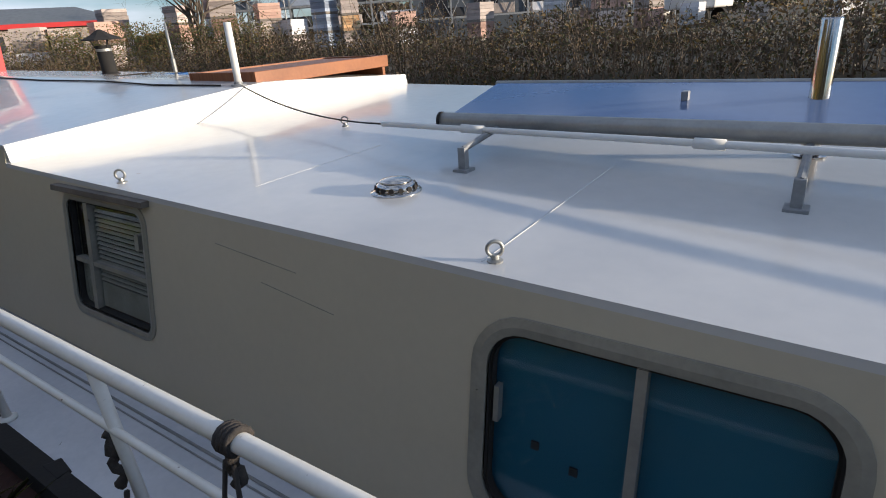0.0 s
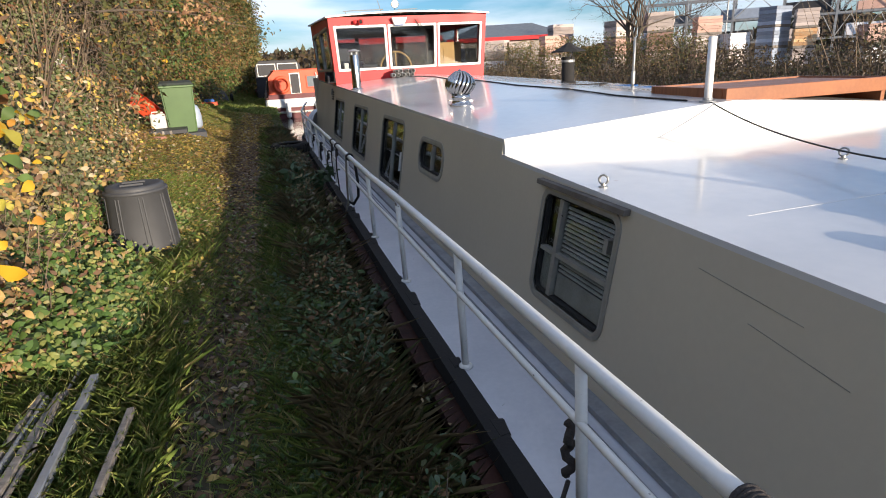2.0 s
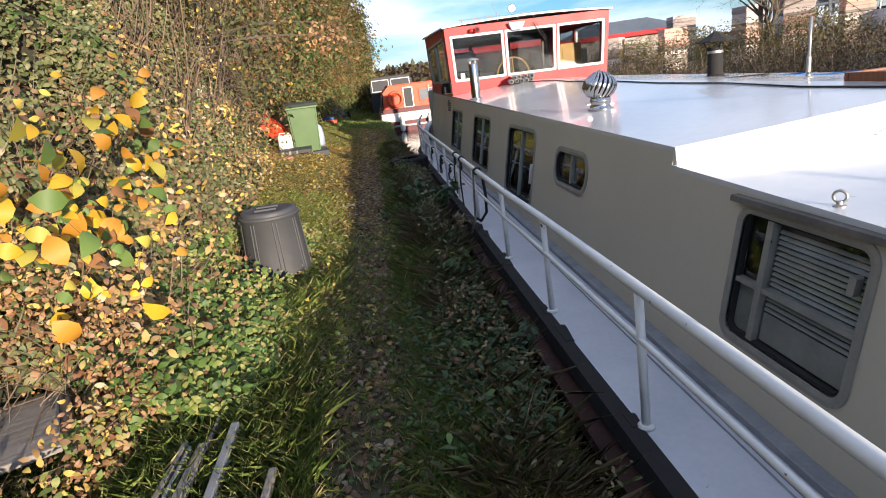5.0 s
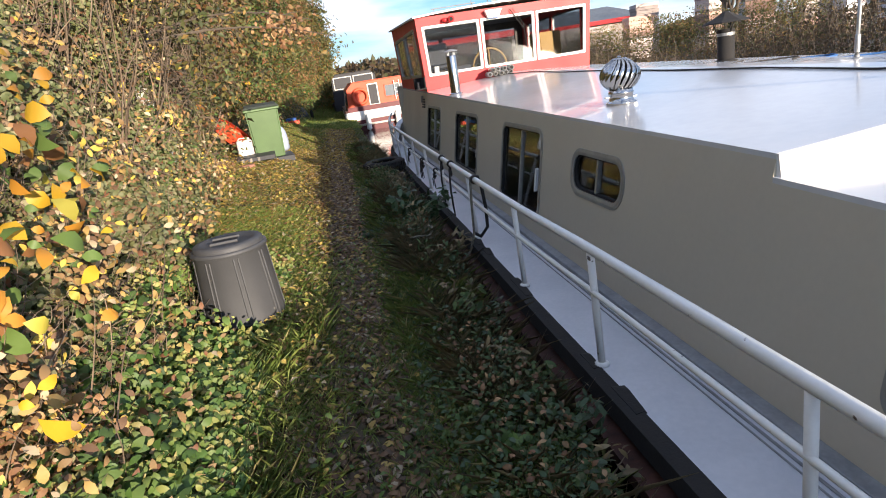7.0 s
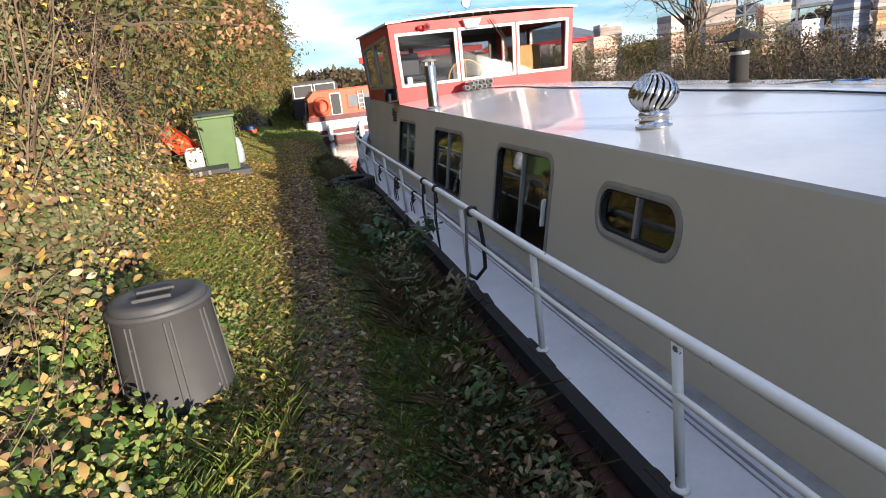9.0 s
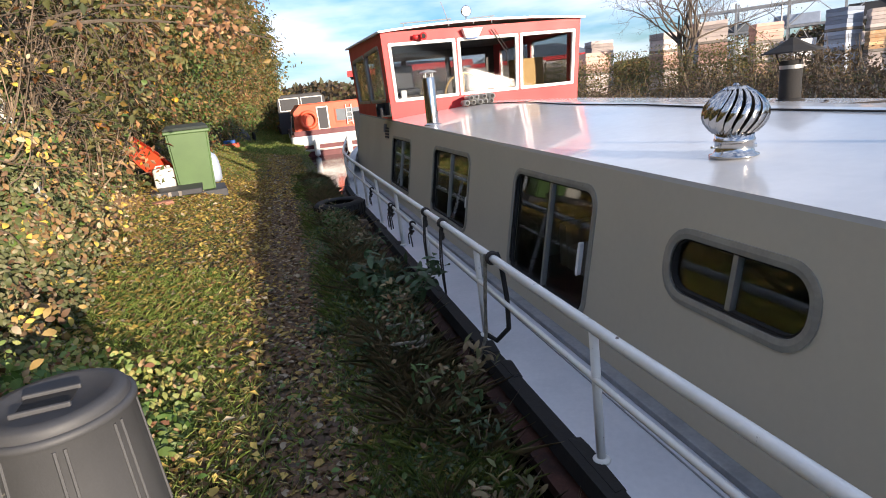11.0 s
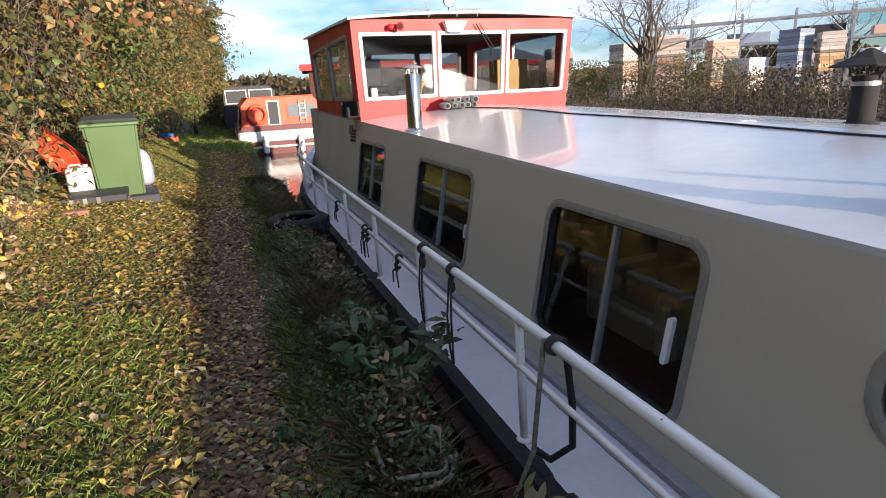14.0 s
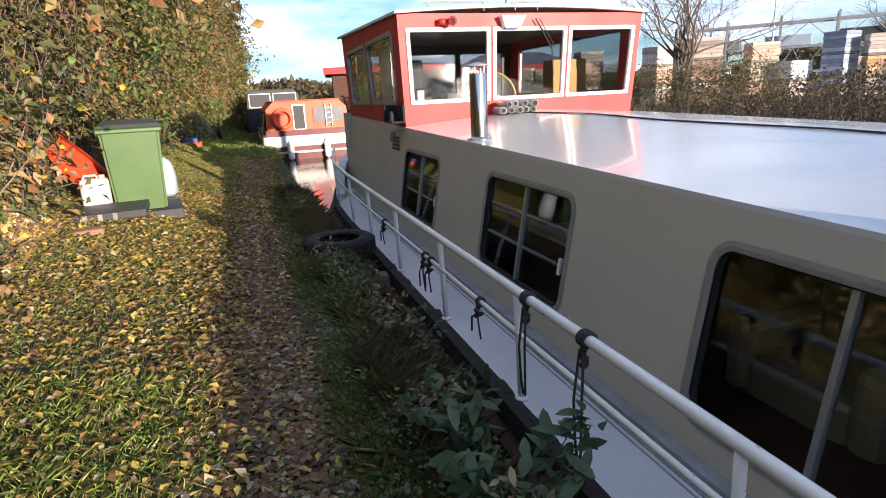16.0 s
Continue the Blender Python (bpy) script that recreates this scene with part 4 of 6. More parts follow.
for x0, x1 in ((0.95, 1.75), (2.05, 2.45)):
    rl = thing("roof_rail", "thin grey grab rail on the wheelhouse roof", "grab rail")
    part("bar", tube([(x0, 12.62, 2.505), (x1, 12.62, 2.52)], 0.009, 8), "alu", rl)
    for xx in (x0 + 0.05, x1 - 0.05):
        part("stand", tube([(xx, 12.62, 2.42), (xx, 12.62, 2.51)], 0.007, 8), "alu", rl)
ant = thing("aerial", "thin bent aerial on the wheelhouse roof", "aerial", (1.72, 12.7, 2.46))
part("rod", tube([(0, 0, -0.03), (-0.02, 0, 0.12), (-0.09, 0, 0.32)], 0.006, 6), "alu", ant)
wip = thing("windscreen_wiper", "black wiper resting across the middle windscreen", "wiper")
part("arm", tube([front(2.38, 2.33, -0.05), front(2.62, 1.98, -0.04)], 0.009, 6), "black", wip)
part("arm", tube([front(2.43, 2.33, -0.05), front(2.66, 2.0, -0.04)], 0.006, 6), "black", wip)
part("blade", tube([front(2.62, 2.04, -0.03), front(2.66, 1.66, -0.028)], 0.007, 6), "black", wip)
stack = thing("mooring_pins", "bundle of grey metal mooring pins on the roof", "mooring pins", (2.02, 12.55, roof_z(2, 12.5)))
for k, (px, pz, r) in enumerate(((-0.2, 0.045, 0.045), (-0.1, 0.045, 0.04), (0.0, 0.045, 0.045), (0.1, 0.045, 0.045), (0.19, 0.045, 0.04), (-0.14, 0.115, 0.04), (-0.04, 0.12, 0.042), (0.08, 0.12, 0.04), (0.2, 0.115, 0.05))):
    bm = tube([(px, -0.16 - 0.02 * (k % 3), pz), (px + 0.02, 0.12, pz)], r, 10)
    smooth(part("pin", bm, "alu" if k % 3 else "galv", stack))
    part("pin_hole", tube([(px, -0.161 - 0.02 * (k % 3), pz), (px, -0.164 - 0.02 * (k % 3), pz)], r * 0.6, 10), "black", stack)
lamp = thing("side_lamp", "black navigation lamp box at the wheelhouse corner", "navigation lamp", (0.64, 12.86, 1.18))
part("back_plate", box(0.02, -0.12, 0, 0.05, 0.30, 0.21, 0.005), "black", lamp)
part("shelf", box(-0.12, -0.12, 0, 0.02, 0.30, 0.02, 0.004), "black", lamp)
part("end_plate", box(-0.12, 0.27, 0.02, 0.02, 0.30, 0.21, 0.004), "black", lamp)
part("lens", lathe([(0.045, 0.02), (0.045, 0.12), (0.03, 0.14)], 14, None, (-0.05, 0.12, 0)), "dark", lamp)
num = thing("name_plate", "small dark plate with illegible marks on the cabin side", "sign")
for k in range(4):
    zz = 0.84 + 0.045 * k
    part("bar", slab_on(on_wall, rect(12.95 + 0.02 * k, 13.28, zz, zz + 0.028), -0.012, 0.002), "dark", num)
part("arch", slab_on(on_wall, rounded(13.32, 0.99, 0.24, 0.13, 0.05), -0.01, 0.002), "slate", num)

# inside the wheelhouse
wheel = thing("steering_wheel", "large brass-coloured wooden steering wheel", "steering wheel", (2.1, 13.35, 1.40))
smooth(part("rim", tube([(0.34 * math.cos(a), 0, 0.34 * math.sin(a)) for a in np.linspace(0, 2 * math.pi, 28, endpoint=False)], 0.016, 8, close=True), "cardboard", wheel))
for k in range(3):
    a = radians(90 + 120 * k)
    part("spoke", tube([(0, 0, 0), (0.34 * math.cos(a), 0, 0.34 * math.sin(a))], 0.012, 8), "cardboard", wheel)
part("column", box(-0.06, 0.02, -0.24, 0.06, 0.16, 0.05, 0.01), "dark", wheel)
pb = thing("pine_box", "plain yellow pine cupboard box inside the wheelhouse", "wooden box", (3.13, 13.5, 1.17))
part("carcass", box(-0.02, 0, 0, 0.52, 0.3, 0.72, 0.008), "cardboard", pb)
part("flap", box(0.10, -0.012, 0.25, 0.48, -0.001, 0.60, 0.004), "cardboard", pb)
dash = thing("dashboard", "dark dashboard shelf below the windscreen", "dashboard", (0, 0, 0))
part("shelf", box(0.8, 12.86, 1.33, 3.78, 13.2, 1.37, 0.008), "darkwood", dash)
part("paper", box(0.92, 12.9, 1.371, 1.28, 13.1, 1.40, 0.004), "plain_white", dash, "white papers")
part("instrument", box(0.93, 13.0, 1.37, 1.02, 13.05, 1.55, 0.006), "plain_white", dash)
part("instrument", box(1.30, 12.95, 1.37, 1.62, 13.02, 1.50, 0.01), "dark", dash)
fid = thing("helm_chair", "grey upholstered helm seat", "seat", (1.3, 14.6, 1.17))
part("base", box(-0.25, -0.25, 0, 0.25, 0.25, 0.3, 0.02), "darkwood", fid)
part("seat", box(-0.28, -0.28, 0.3, 0.28, 0.28, 0.42, 0.05), "dark", fid)
part("backrest", box(-0.28, 0.2, 0.4, 0.28, 0.3, 0.85, 0.04), "dark", fid)
hv = thing("safety_vest", "bright yellow safety vest hanging inside a side window", "vest")
part("cloth", box(0.86, 13.30, 1.46, 0.89, 13.55, 1.66, 0.01), "hivis", hv)
for yy in (13.7, 15.4):
    cr = thing("curtain", "pale grey patterned curtain drawn across a side window", "curtain", (0.79, yy, 1.45))
    bm = bmesh.new()
    for k in range(10):
        hexa(bm, [(0.03 * (k % 2), 0.07 * k, 0), (0.03 * (k % 2) + 0.01, 0.07 * k, 0), (0.03 * ((k + 1) % 2) + 0.01, 0.07 * k + 0.07, 0), (0.03 * ((k + 1) % 2), 0.07 * k + 0.07, 0), (0.03 * (k % 2), 0.07 * k, 0.75), (0.03 * (k % 2) + 0.01, 0.07 * k, 0.75), (0.03 * ((k + 1) % 2) + 0.01, 0.07 * k + 0.07, 0.75), (0.03 * ((k + 1) % 2), 0.07 * k + 0.07, 0.75)])
    bmesh.ops.remove_doubles(bm, verts=bm.verts, dist=1e-4)
    part("cloth", bm, "wrap", cr)

# inside the cabin, seen through the windows
def armchair(x, y):
    t = thing("armchair", "tan leather armchair inside the cabin", "armchair", (x, y, DECK - 0.26))
    part("seat", box(-0.3, -0.28, 0.15, 0.3, 0.28, 0.45, 0.06), "leather", t)
    part("backrest", box(0.18, -0.3, 0.4, 0.36, 0.3, 0.92, 0.07), "leather", t)
    for s in (-1, 1):
        part("arm", box(-0.3, s * 0.34 - 0.08, 0.1, 0.3, s * 0.34 + 0.08, 0.62, 0.06), "leather", t)


armchair(1.45, 7.75)
wt = thing("worktop", "pale kitchen worktop with a dark cupboard below", "worktop", (1.15, 8.9, DECK - 0.26))
part("cupboard", box(0, 0, 0, 0.5, 1.5, 0.6, 0.005), "darkwood", wt)
part("top", box(-0.02, -0.02, 0.6, 0.52, 1.52, 0.63, 0.005), "grime", wt)
for k, (yy, h, r, mt) in enumerate(((9.1, 0.2, 0.05, "grime"), (9.35, 0.12, 0.07, "steel"), (9.7, 0.24, 0.04, "plain_white"), (9.95, 0.10, 0.06, "wrap"))):
    j = smooth(part("jar", lathe([(r, 0), (r * 1.1, h * 0.4), (r * 0.7, h * 0.9), (r * 0.75, h)], 14), mt))
    j.matrix_basis = pose(1.3, yy, DECK - 0.26 + 0.63)
    tagged(j, "kitchen jar standing on the worktop", "jar", "jars on the worktop")
sh = thing("wall_shelf", "dark shelf with pale books on the cabin wall", "shelf", (2.85, 6.4, 0.35))
part("board", box(0, 0, 0, 0.14, 1.8, 0.025), "darkwood", sh)
for k in range(14):
    part("book", box(0.02, 0.1 + 0.05 * k, 0.026, 0.12, 0.14 + 0.05 * k, 0.15 + 0.015 * (k % 4)), ("grime", "maroon", "wrap_blue")[k % 3], sh)


# ---- ropes on the handrail ----
def lashing(y, drop, label, material="rope", wide=0.05, turns=4, twin=True):
    t = thing("rail_rope", label, "rope", (rail_x(y), y, 0), 0, "ropes on the handrail")
    z = rail_z(y)
    pts = [(0.03 * math.cos(a), -wide / 2 + wide * a / (2 * math.pi * turns), z + 0.03 * math.sin(a)) for a in np.linspace(0, 2 * math.pi * turns, turns * 12)]
    smooth(part("coil", tube(pts, 0.0085, 6), material, t))
    smooth(part("knot", tube([(-0.01, 0.012 * math.sin(k * 1.3), z - 0.05 - 0.012 * k + 0.012 * math.cos(k * 2.1)) for k in range(7)], 0.016, 7), material, t))
    for s in ((-1, 1) if twin else (1,)):
        smooth(part("tail", tube([(-0.02, s * 0.015, z - 0.05), (-0.035, s * 0.03, z - drop * 0.5), (-0.03, s * 0.022, z - drop * 0.85), (-0.025, s * 0.01, z - drop)], 0.006, 6), material, t))
    return t


lashing(1.30, 0.30, "black rope lashed and knotted on the white handrail")
lashing(7.75, 0.55, "dark rope tied round the handrail, ends hanging")
lashing(8.25, 0.50, "dark rope tied round the handrail, ends hanging")


def low_knot(y, tail):
    """A short rope knotted on the middle rail, its tail drooping to the deck edge."""
    t = thing("rail_rope", "dark rope knotted on the middle rail, tail hanging", "rope", (rail_x(y), y, 0), 0, "ropes on the handrail")
    z = rail_z(y) - 0.22
    smooth(part("coil", tube([(0.022 * math.cos(a), 0.012 * math.sin(a / 5), z + 0.022 * math.sin(a)) for a in np.linspace(0, 19, 48)], 0.010, 6), "rope", t))
    smooth(part("knot", tube([(-0.02 + 0.014 * math.sin(k * 1.9), 0.02 * math.sin(k * 1.3), z - 0.03 - 0.009 * k) for k in range(8)], 0.015, 7), "rope", t))
    for sgn in (-1, 1):
        smooth(part("tail", tube([(-0.025, 0, z - 0.08), (-0.04, sgn * 0.05, z - 0.5 * tail), (-0.035, sgn * 0.07, z - tail)], 0.006, 6), "rope", t))


for y, tail in ((8.85, 0.20), (9.8, 0.22), (9.95, 0.26), (11.3, 0.2)):
    low_knot(y, tail)
mid = thing("rail_rope", "black rope knotted on the middle rail beside a post", "rope", (rail_x(1.96), 1.99, 0), 0, "ropes on the handrail")
smooth(part("knot", tube([(0.012 * math.sin(k * 1.7), 0.012 * math.cos(k * 1.1), 0.32 - 0.018 * k) for k in range(12)], 0.016, 7), "rope", mid))
smooth(part("tail", tube([(0, 0, 0.1), (-0.02, 0.01, 0.0), (-0.03, 0.02, -0.05)], 0.009, 6), "rope", mid))
hose = thing("hanging_hose", "black hose looped over the handrail by a post", "hose", (rail_x(6.68), 6.68, 0))
zr = rail_z(6.68)
smooth(part("loop", tube([(0.02, 0, zr + 0.03), (0.05, 0.02, zr - 0.05), (0.06, -0.01, zr - 0.25), (0.05, -0.03, zr - 0.42), (0.0, 0.05, zr - 0.52), (-0.04, 0.12, zr - 0.50)], 0.015, 8), "black", hose))
smooth(part("line", tube([(-0.03, 0.05, zr + 0.02), (-0.045, 0.07, zr - 0.25), (-0.05, 0.1, zr - 0.5), (-0.10, 0.12, zr - 0.66), (-0.22, 0.05, zr - 0.74)], 0.011, 8), "palerope", hose, "grey mooring line"))
smooth(part("wrap", tube([(0.032 * math.cos(a), 0.03 * math.sin(a / 7), zr + 0.032 * math.sin(a)) for a in np.linspace(0, 18, 50)], 0.010, 6), "rope", hose))

# ---- things on the bank ----
gz = lambda x, y: float(ground_z(np.array(x), np.array(y)))
cb = thing("compost_bin", "dark grey plastic compost bin standing in the grass", "compost bin", (-1.87, 5.80, -0.03), 4)
cb.scale = (0.88, 0.88, 0.97)
bm = lathe([(0.30, 0), (0.305, 0.02), (0.298, 0.04), (0.262, 0.60), (0.268, 0.605), (0.268, 0.62), (0.258, 0.625)], 48)
for v in bm.verts:
    a = math.atan2(v.co.y, v.co.x)
    k = 1 - 0.012 * (1 if math.cos(8 * a) > 0.92 else 0)
    v.co.x, v.co.y = v.co.x * k, v.co.y * k
smooth(part("body", bm, "compost", cb))
smooth(part("lid", lathe([(0.255, 0.62), (0.258, 0.625), (0.252, 0.655), (0.244, 0.663), (0.2, 0.668), (0.19, 0.664), (0, 0.668)], 48), "compost", cb))
part("lid_handle", box(-0.11, -0.12, 0.662, 0.09, -0.10, 0.682, 0.006), "compost", cb)
part("lid_handle", box(-0.11, 0.03, 0.662, 0.09, 0.05, 0.682, 0.006), "compost", cb)
part("lid_recess", box(-0.10, -0.098, 0.664, 0.08, 0.028, 0.6695, 0.001), "black", cb, "dark finger recess in the lid")
smooth(part("rim", lathe([(0.262, 0.598), (0.277, 0.602), (0.277, 0.625), (0.262, 0.63)], 48), "compost", cb))
for k in range(16):
    a = radians(45 * (k // 2) + 10 + 7 * (k % 2))
    part("rib", tube([(0.299 * math.cos(a), 0.299 * math.sin(a), 0.06), (0.263 * math.cos(a), 0.263 * math.sin(a), 0.58)], 0.007, 5), "compost", cb)
part("hatch", box(-0.11, -0.312, 0.0, 0.07, -0.296, 0.13, 0.005), "black", cb, "dark sliding hatch at the foot")
for s in (-0.42, 0.3):
    a = radians(-90) + s
    bm = bmesh.new()
    ca, sa = math.cos(a), math.sin(a)
    hexa(bm, [(0.29 * ca - 0.01, 0.29 * sa, 0), (0.29 * ca + 0.01, 0.29 * sa, 0), (0.38 * ca + 0.01, 0.38 * sa, 0), (0.38 * ca - 0.01, 0.38 * sa, 0), (0.285 * ca - 0.01, 0.285 * sa, 0.13), (0.285 * ca + 0.01, 0.285 * sa, 0.13), (0.36 * ca + 0.01, 0.36 * sa, 0.10), (0.36 * ca - 0.01, 0.36 * sa, 0.10)])
    part("hatch_guide", bm, "compost", cb)

wb = thing("wheelie_bin", "green plastic wheeled bin with a small white mark", "wheelie bin", (-2.37, 13.2, 0.36), 8)
bm = bmesh.new()
hexa(bm, [(-0.25, -0.28, 0.03), (0.25, -0.28, 0.03), (0.25, 0.24, 0.03), (-0.25, 0.24, 0.03), (-0.29, -0.35, 0.93), (0.29, -0.35, 0.93), (0.29, 0.31, 0.93), (-0.29, 0.31, 0.93)])
bmesh.ops.bevel(bm, geom=bm.edges[:], offset=0.03, segments=3, affect="EDGES")
part("body", bm, "green", wb)
part("rim", box(-0.315, -0.375, 0.90, 0.315, 0.335, 0.945, 0.012), "green", wb)
bm = bmesh.new()
hexa(bm, [(-0.32, -0.39, 0.946), (0.32, -0.39, 0.946), (0.32, 0.34, 0.946), (-0.32, 0.34, 0.946), (-0.29, -0.35, 0.985), (0.29, -0.35, 0.985), (0.28, 0.33, 1.03), (-0.28, 0.33, 1.03)])
bmesh.ops.bevel(bm, geom=bm.edges[:], offset=0.012, segments=2, affect="EDGES")
part("lid", bm, "greenlid", wb, "dull green lid")
part("handle", tube([(-0.22, 0.37, 0.96), (0.22, 0.37, 0.96)], 0.014, 8), "greenlid", wb)
for s in (-1, 1):
    part("wheel", tube([(s * 0.2, 0.25, 0.1), (s * 0.25, 0.25, 0.1)], 0.1, 18), "black", wb)
part("mark", box(-0.06, -0.305, 0.66, 0.0, -0.30, 0.71), "plain_white", wb, "small white mark")
part("mark", box(0.005, -0.302, 0.665, 0.045, -0.297, 0.685), "plain_white", wb)

jc = thing("jerrycan", "grimy white plastic container leaning beside the green bin", "jerrycan", (-2.76, 12.95, 0.445), 12)
part("body", box(-0.14, -0.1, 0, 0.14, 0.1, 0.36, 0.035), "grime", jc)
part("spout", lathe([(0.03, 0.36), (0.03, 0.39)], 12, None, (0.08, 0, 0)), "grime", jc)
part("handle", tube([(-0.1, 0, 0.355), (-0.08, 0, 0.39), (0.02, 0, 0.39), (0.04, 0, 0.355)], 0.012, 8), "grime", jc)
sd = thing("sledge", "orange plastic sledge leaning into the hedge", "sledge")
sd.matrix_basis = pose(-2.98, 13.55, 0.85, 35, -38, 15)
bm = bmesh.new()
rows = []
for j in range(9):
    u = j / 8
    w = 0.16 * (0.55 + 0.45 * math.sin(math.pi * min(1, 0.25 + 0.6 * u)))
    rows.append([bm.verts.new((w * c, -0.6 + 1.2 * u, d + 0.12 * max(0, u - 0.75) * 4 * 0.3)) for c, d in ((-1, 0.10), (-0.8, 0.02), (0, 0), (0.8, 0.02), (1, 0.10), (1.05, 0.08), (0.8, -0.01), (0, -0.02), (-0.8, -0.01), (-1.05, 0.08))])
for a, b in zip(rows, rows[1:]):
    for k in range(10):
        bm.faces.new((a[k], a[(k + 1) % 10], b[(k + 1) % 10], b[k]))
bm.faces.new(rows[0]), bm.faces.new(rows[-1][::-1])
part("hull", bm, "sled", sd)
part("rim", tube([(-0.16, -0.5, 0.10), (-0.165, 0.1, 0.10), (-0.12, 0.58, 0.13)], 0.012, 6), "sled", sd)
bg = thing("rubbish_sack", "pale blue-white plastic sack behind the green bin", "sack", (-2.20, 14.0, 0.40))
bg.scale = (0.8, 0.8, 0.75)
smooth(part("sack", lathe([(0.11, 0), (0.16, 0.06), (0.165, 0.3), (0.14, 0.5), (0.10, 0.6), (0.03, 0.66)], 14), "wrap_blue", bg))
rc = thing("red_crate", "red plastic crate behind the bins", "crate", (-2.6, 23.0, 0.36))
part("body", box(-0.25, -0.2, 0, 0.25, 0.2, 0.22, 0.02), "sled", rc)
part("load", box(-0.2, -0.15, 0.2, 0.15, 0.15, 0.32, 0.04), "bluemark", rc, "blue bundle on top")
for k, (px, py, w, d, m_) in enumerate(((-2.72, 12.55, 1.0, 0.75, "slate"),)):
    bd = thing("paving_slab", "dark slab base strewn with leaves under the bin", "slab", (px, py, gz(px, py) + 0.0), 6)
    part("slab", box(-w / 2, -d / 2, 0, w / 2, d / 2, 0.075, 0.01), "dark", bd)
    for j in range(6):
        part("batten", box(-w / 2 + 0.05 + 0.13 * j, -d / 2 - 0.012, 0.0, -w / 2 + 0.09 + 0.13 * j, -d / 2 - 0.001, 0.07), "greywood", bd)
sb = thing("slab_base", "dark slab under the green bin", "slab", (-2.37, 13.22, gz(-2.37, 13.2) - 0.08), 8)
part("slab", box(-0.40, -0.45, 0, 0.40, 0.4, 0.115, 0.01), "dark", sb)
tp = thing("terracotta_tile", "broken terracotta tile lying in the leaves", "tile", (-2.62, 11.75, gz(-2.62, 11.75) + 0.0), 20)
part("tile", box(-0.13, -0.10, -0.03, 0.13, 0.10, 0.045, 0.03), "terracotta", tp)

tyre = thing("tyre", "worn black car tyre lying at the water's edge", "tyre", (-0.42, 11.35, 0.02))
smooth(part("carcass", lathe([(0.20, 0.02), (0.30, 0.0), (0.335, 0.04), (0.335, 0.16), (0.30, 0.20), (0.20, 0.19), (0.19, 0.17), (0.27, 0.16), (0.27, 0.04), (0.19, 0.03)], 36), "black", tyre))
for k in range(30):
    a = 2 * math.pi * k / 30
    tread = part("tread", box(0.325, -0.012, 0.03, 0.343, 0.012, 0.17), "black", tyre)
    tread.matrix_basis = pose(0, 0, 0, 0, 0, math.degrees(a))
coil = thing("rope_coil", "weathered pale mooring rope coiled on the grass", "rope", (-0.52, 6.86, gz(-0.5, 6.86) + 0.02))
pts = [((0.15 + 0.03 * math.sin(2.3 * a)) * math.cos(a), (0.17 + 0.03 * math.cos(1.7 * a)) * math.sin(a), 0.015 + 0.004 * a + 0.01 * math.sin(3 * a)) for a in np.linspace(0, 21, 130)]
smooth(part("coil", tube(pts, 0.0115, 7), "palerope", coil))
pl1 = thing("broken_plank", "short weathered plank half buried in the verge", "plank", (-0.50, 7.30, gz(-0.5, 7.3)), 68)
part("plank", box(-0.13, -0.04, -0.01, 0.13, 0.04, 0.05, 0.01), "greywood", pl1)
mp = thing("mooring_stake", "old timber stake at the canal edge", "stake", (-0.27, 10.2, -0.4), 0)
part("stake", box(-0.04, -0.06, 0, 0.05, 0.06, 0.55, 0.012), "bark", mp)

# posts and battens lying by the path
for k, (xa, ya, xb, yb, w, h, m_) in enumerate((
    (-1.90, 2.20, -1.88, 3.30, 0.022, 0.03, "greywood"), (-1.86, 2.2, -1.85, 3.26, 0.014, 0.03, "galv"), (-1.815, 2.15, -1.80, 3.27, 0.035, 0.03, "greywood"),
    (-1.66, 2.20, -1.69, 3.38, 0.034, 0.04, "galv"), (-1.48, 2.25, -1.47, 3.02, 0.028, 0.03, "greywood"), (-2.00, 2.2, -1.99, 2.85, 0.05, 0.05, "greywood"), (-1.77, 2.2, -1.79, 3.5, 0.012, 0.02, "greywood"))):
    ln = math.hypot(xb - xa, yb - ya)
    b = thing("batten", "weathered grey batten lying in the grass", "batten", (xa, ya, gz(xa, ya) + 0.075), math.degrees(math.atan2(-(xb - xa), yb - ya)), "battens by the path")
    part("length", box(-w / 2, 0, 0, w / 2, ln, h, 0.004), m_, b)
wbd = thing("weathered_board", "grey weathered tabletop board lying in the brambles", "board", (-2.50, 3.2, 0.30), 28)
part("board", box(-0.36, -0.26, 0, 0.2, 0.26, 0.03, 0.006), "greywood", wbd)
part("edge_batten", box(-0.36, 0.262, -0.03, 0.2, 0.30, 0.035, 0.006), "bark", wbd)
part("edge_batten", box(0.202, -0.26, -0.03, 0.24, 0.30, 0.035, 0.006), "bark", wbd)
pst = thing("utility_post", "leaning grey concrete post with a cable box", "post")
pst.matrix_basis = pose(-2.90, 9.1, 0.35, 0, -6, 0)
part("post", box(-0.035, -0.035, 0, 0.035, 0.035, 2.2, 0.008), "galv", pst)
part("box", box(-0.09, -0.10, 1.25, 0.03, -0.036, 1.42, 0.01), "grime", pst, "pale cable box")
part("cable", tube([(0.04, -0.03, 1.3), (0.07, -0.04, 1.0), (0.05, -0.04, 0.8)], 0.008, 6), "plain_white", pst)


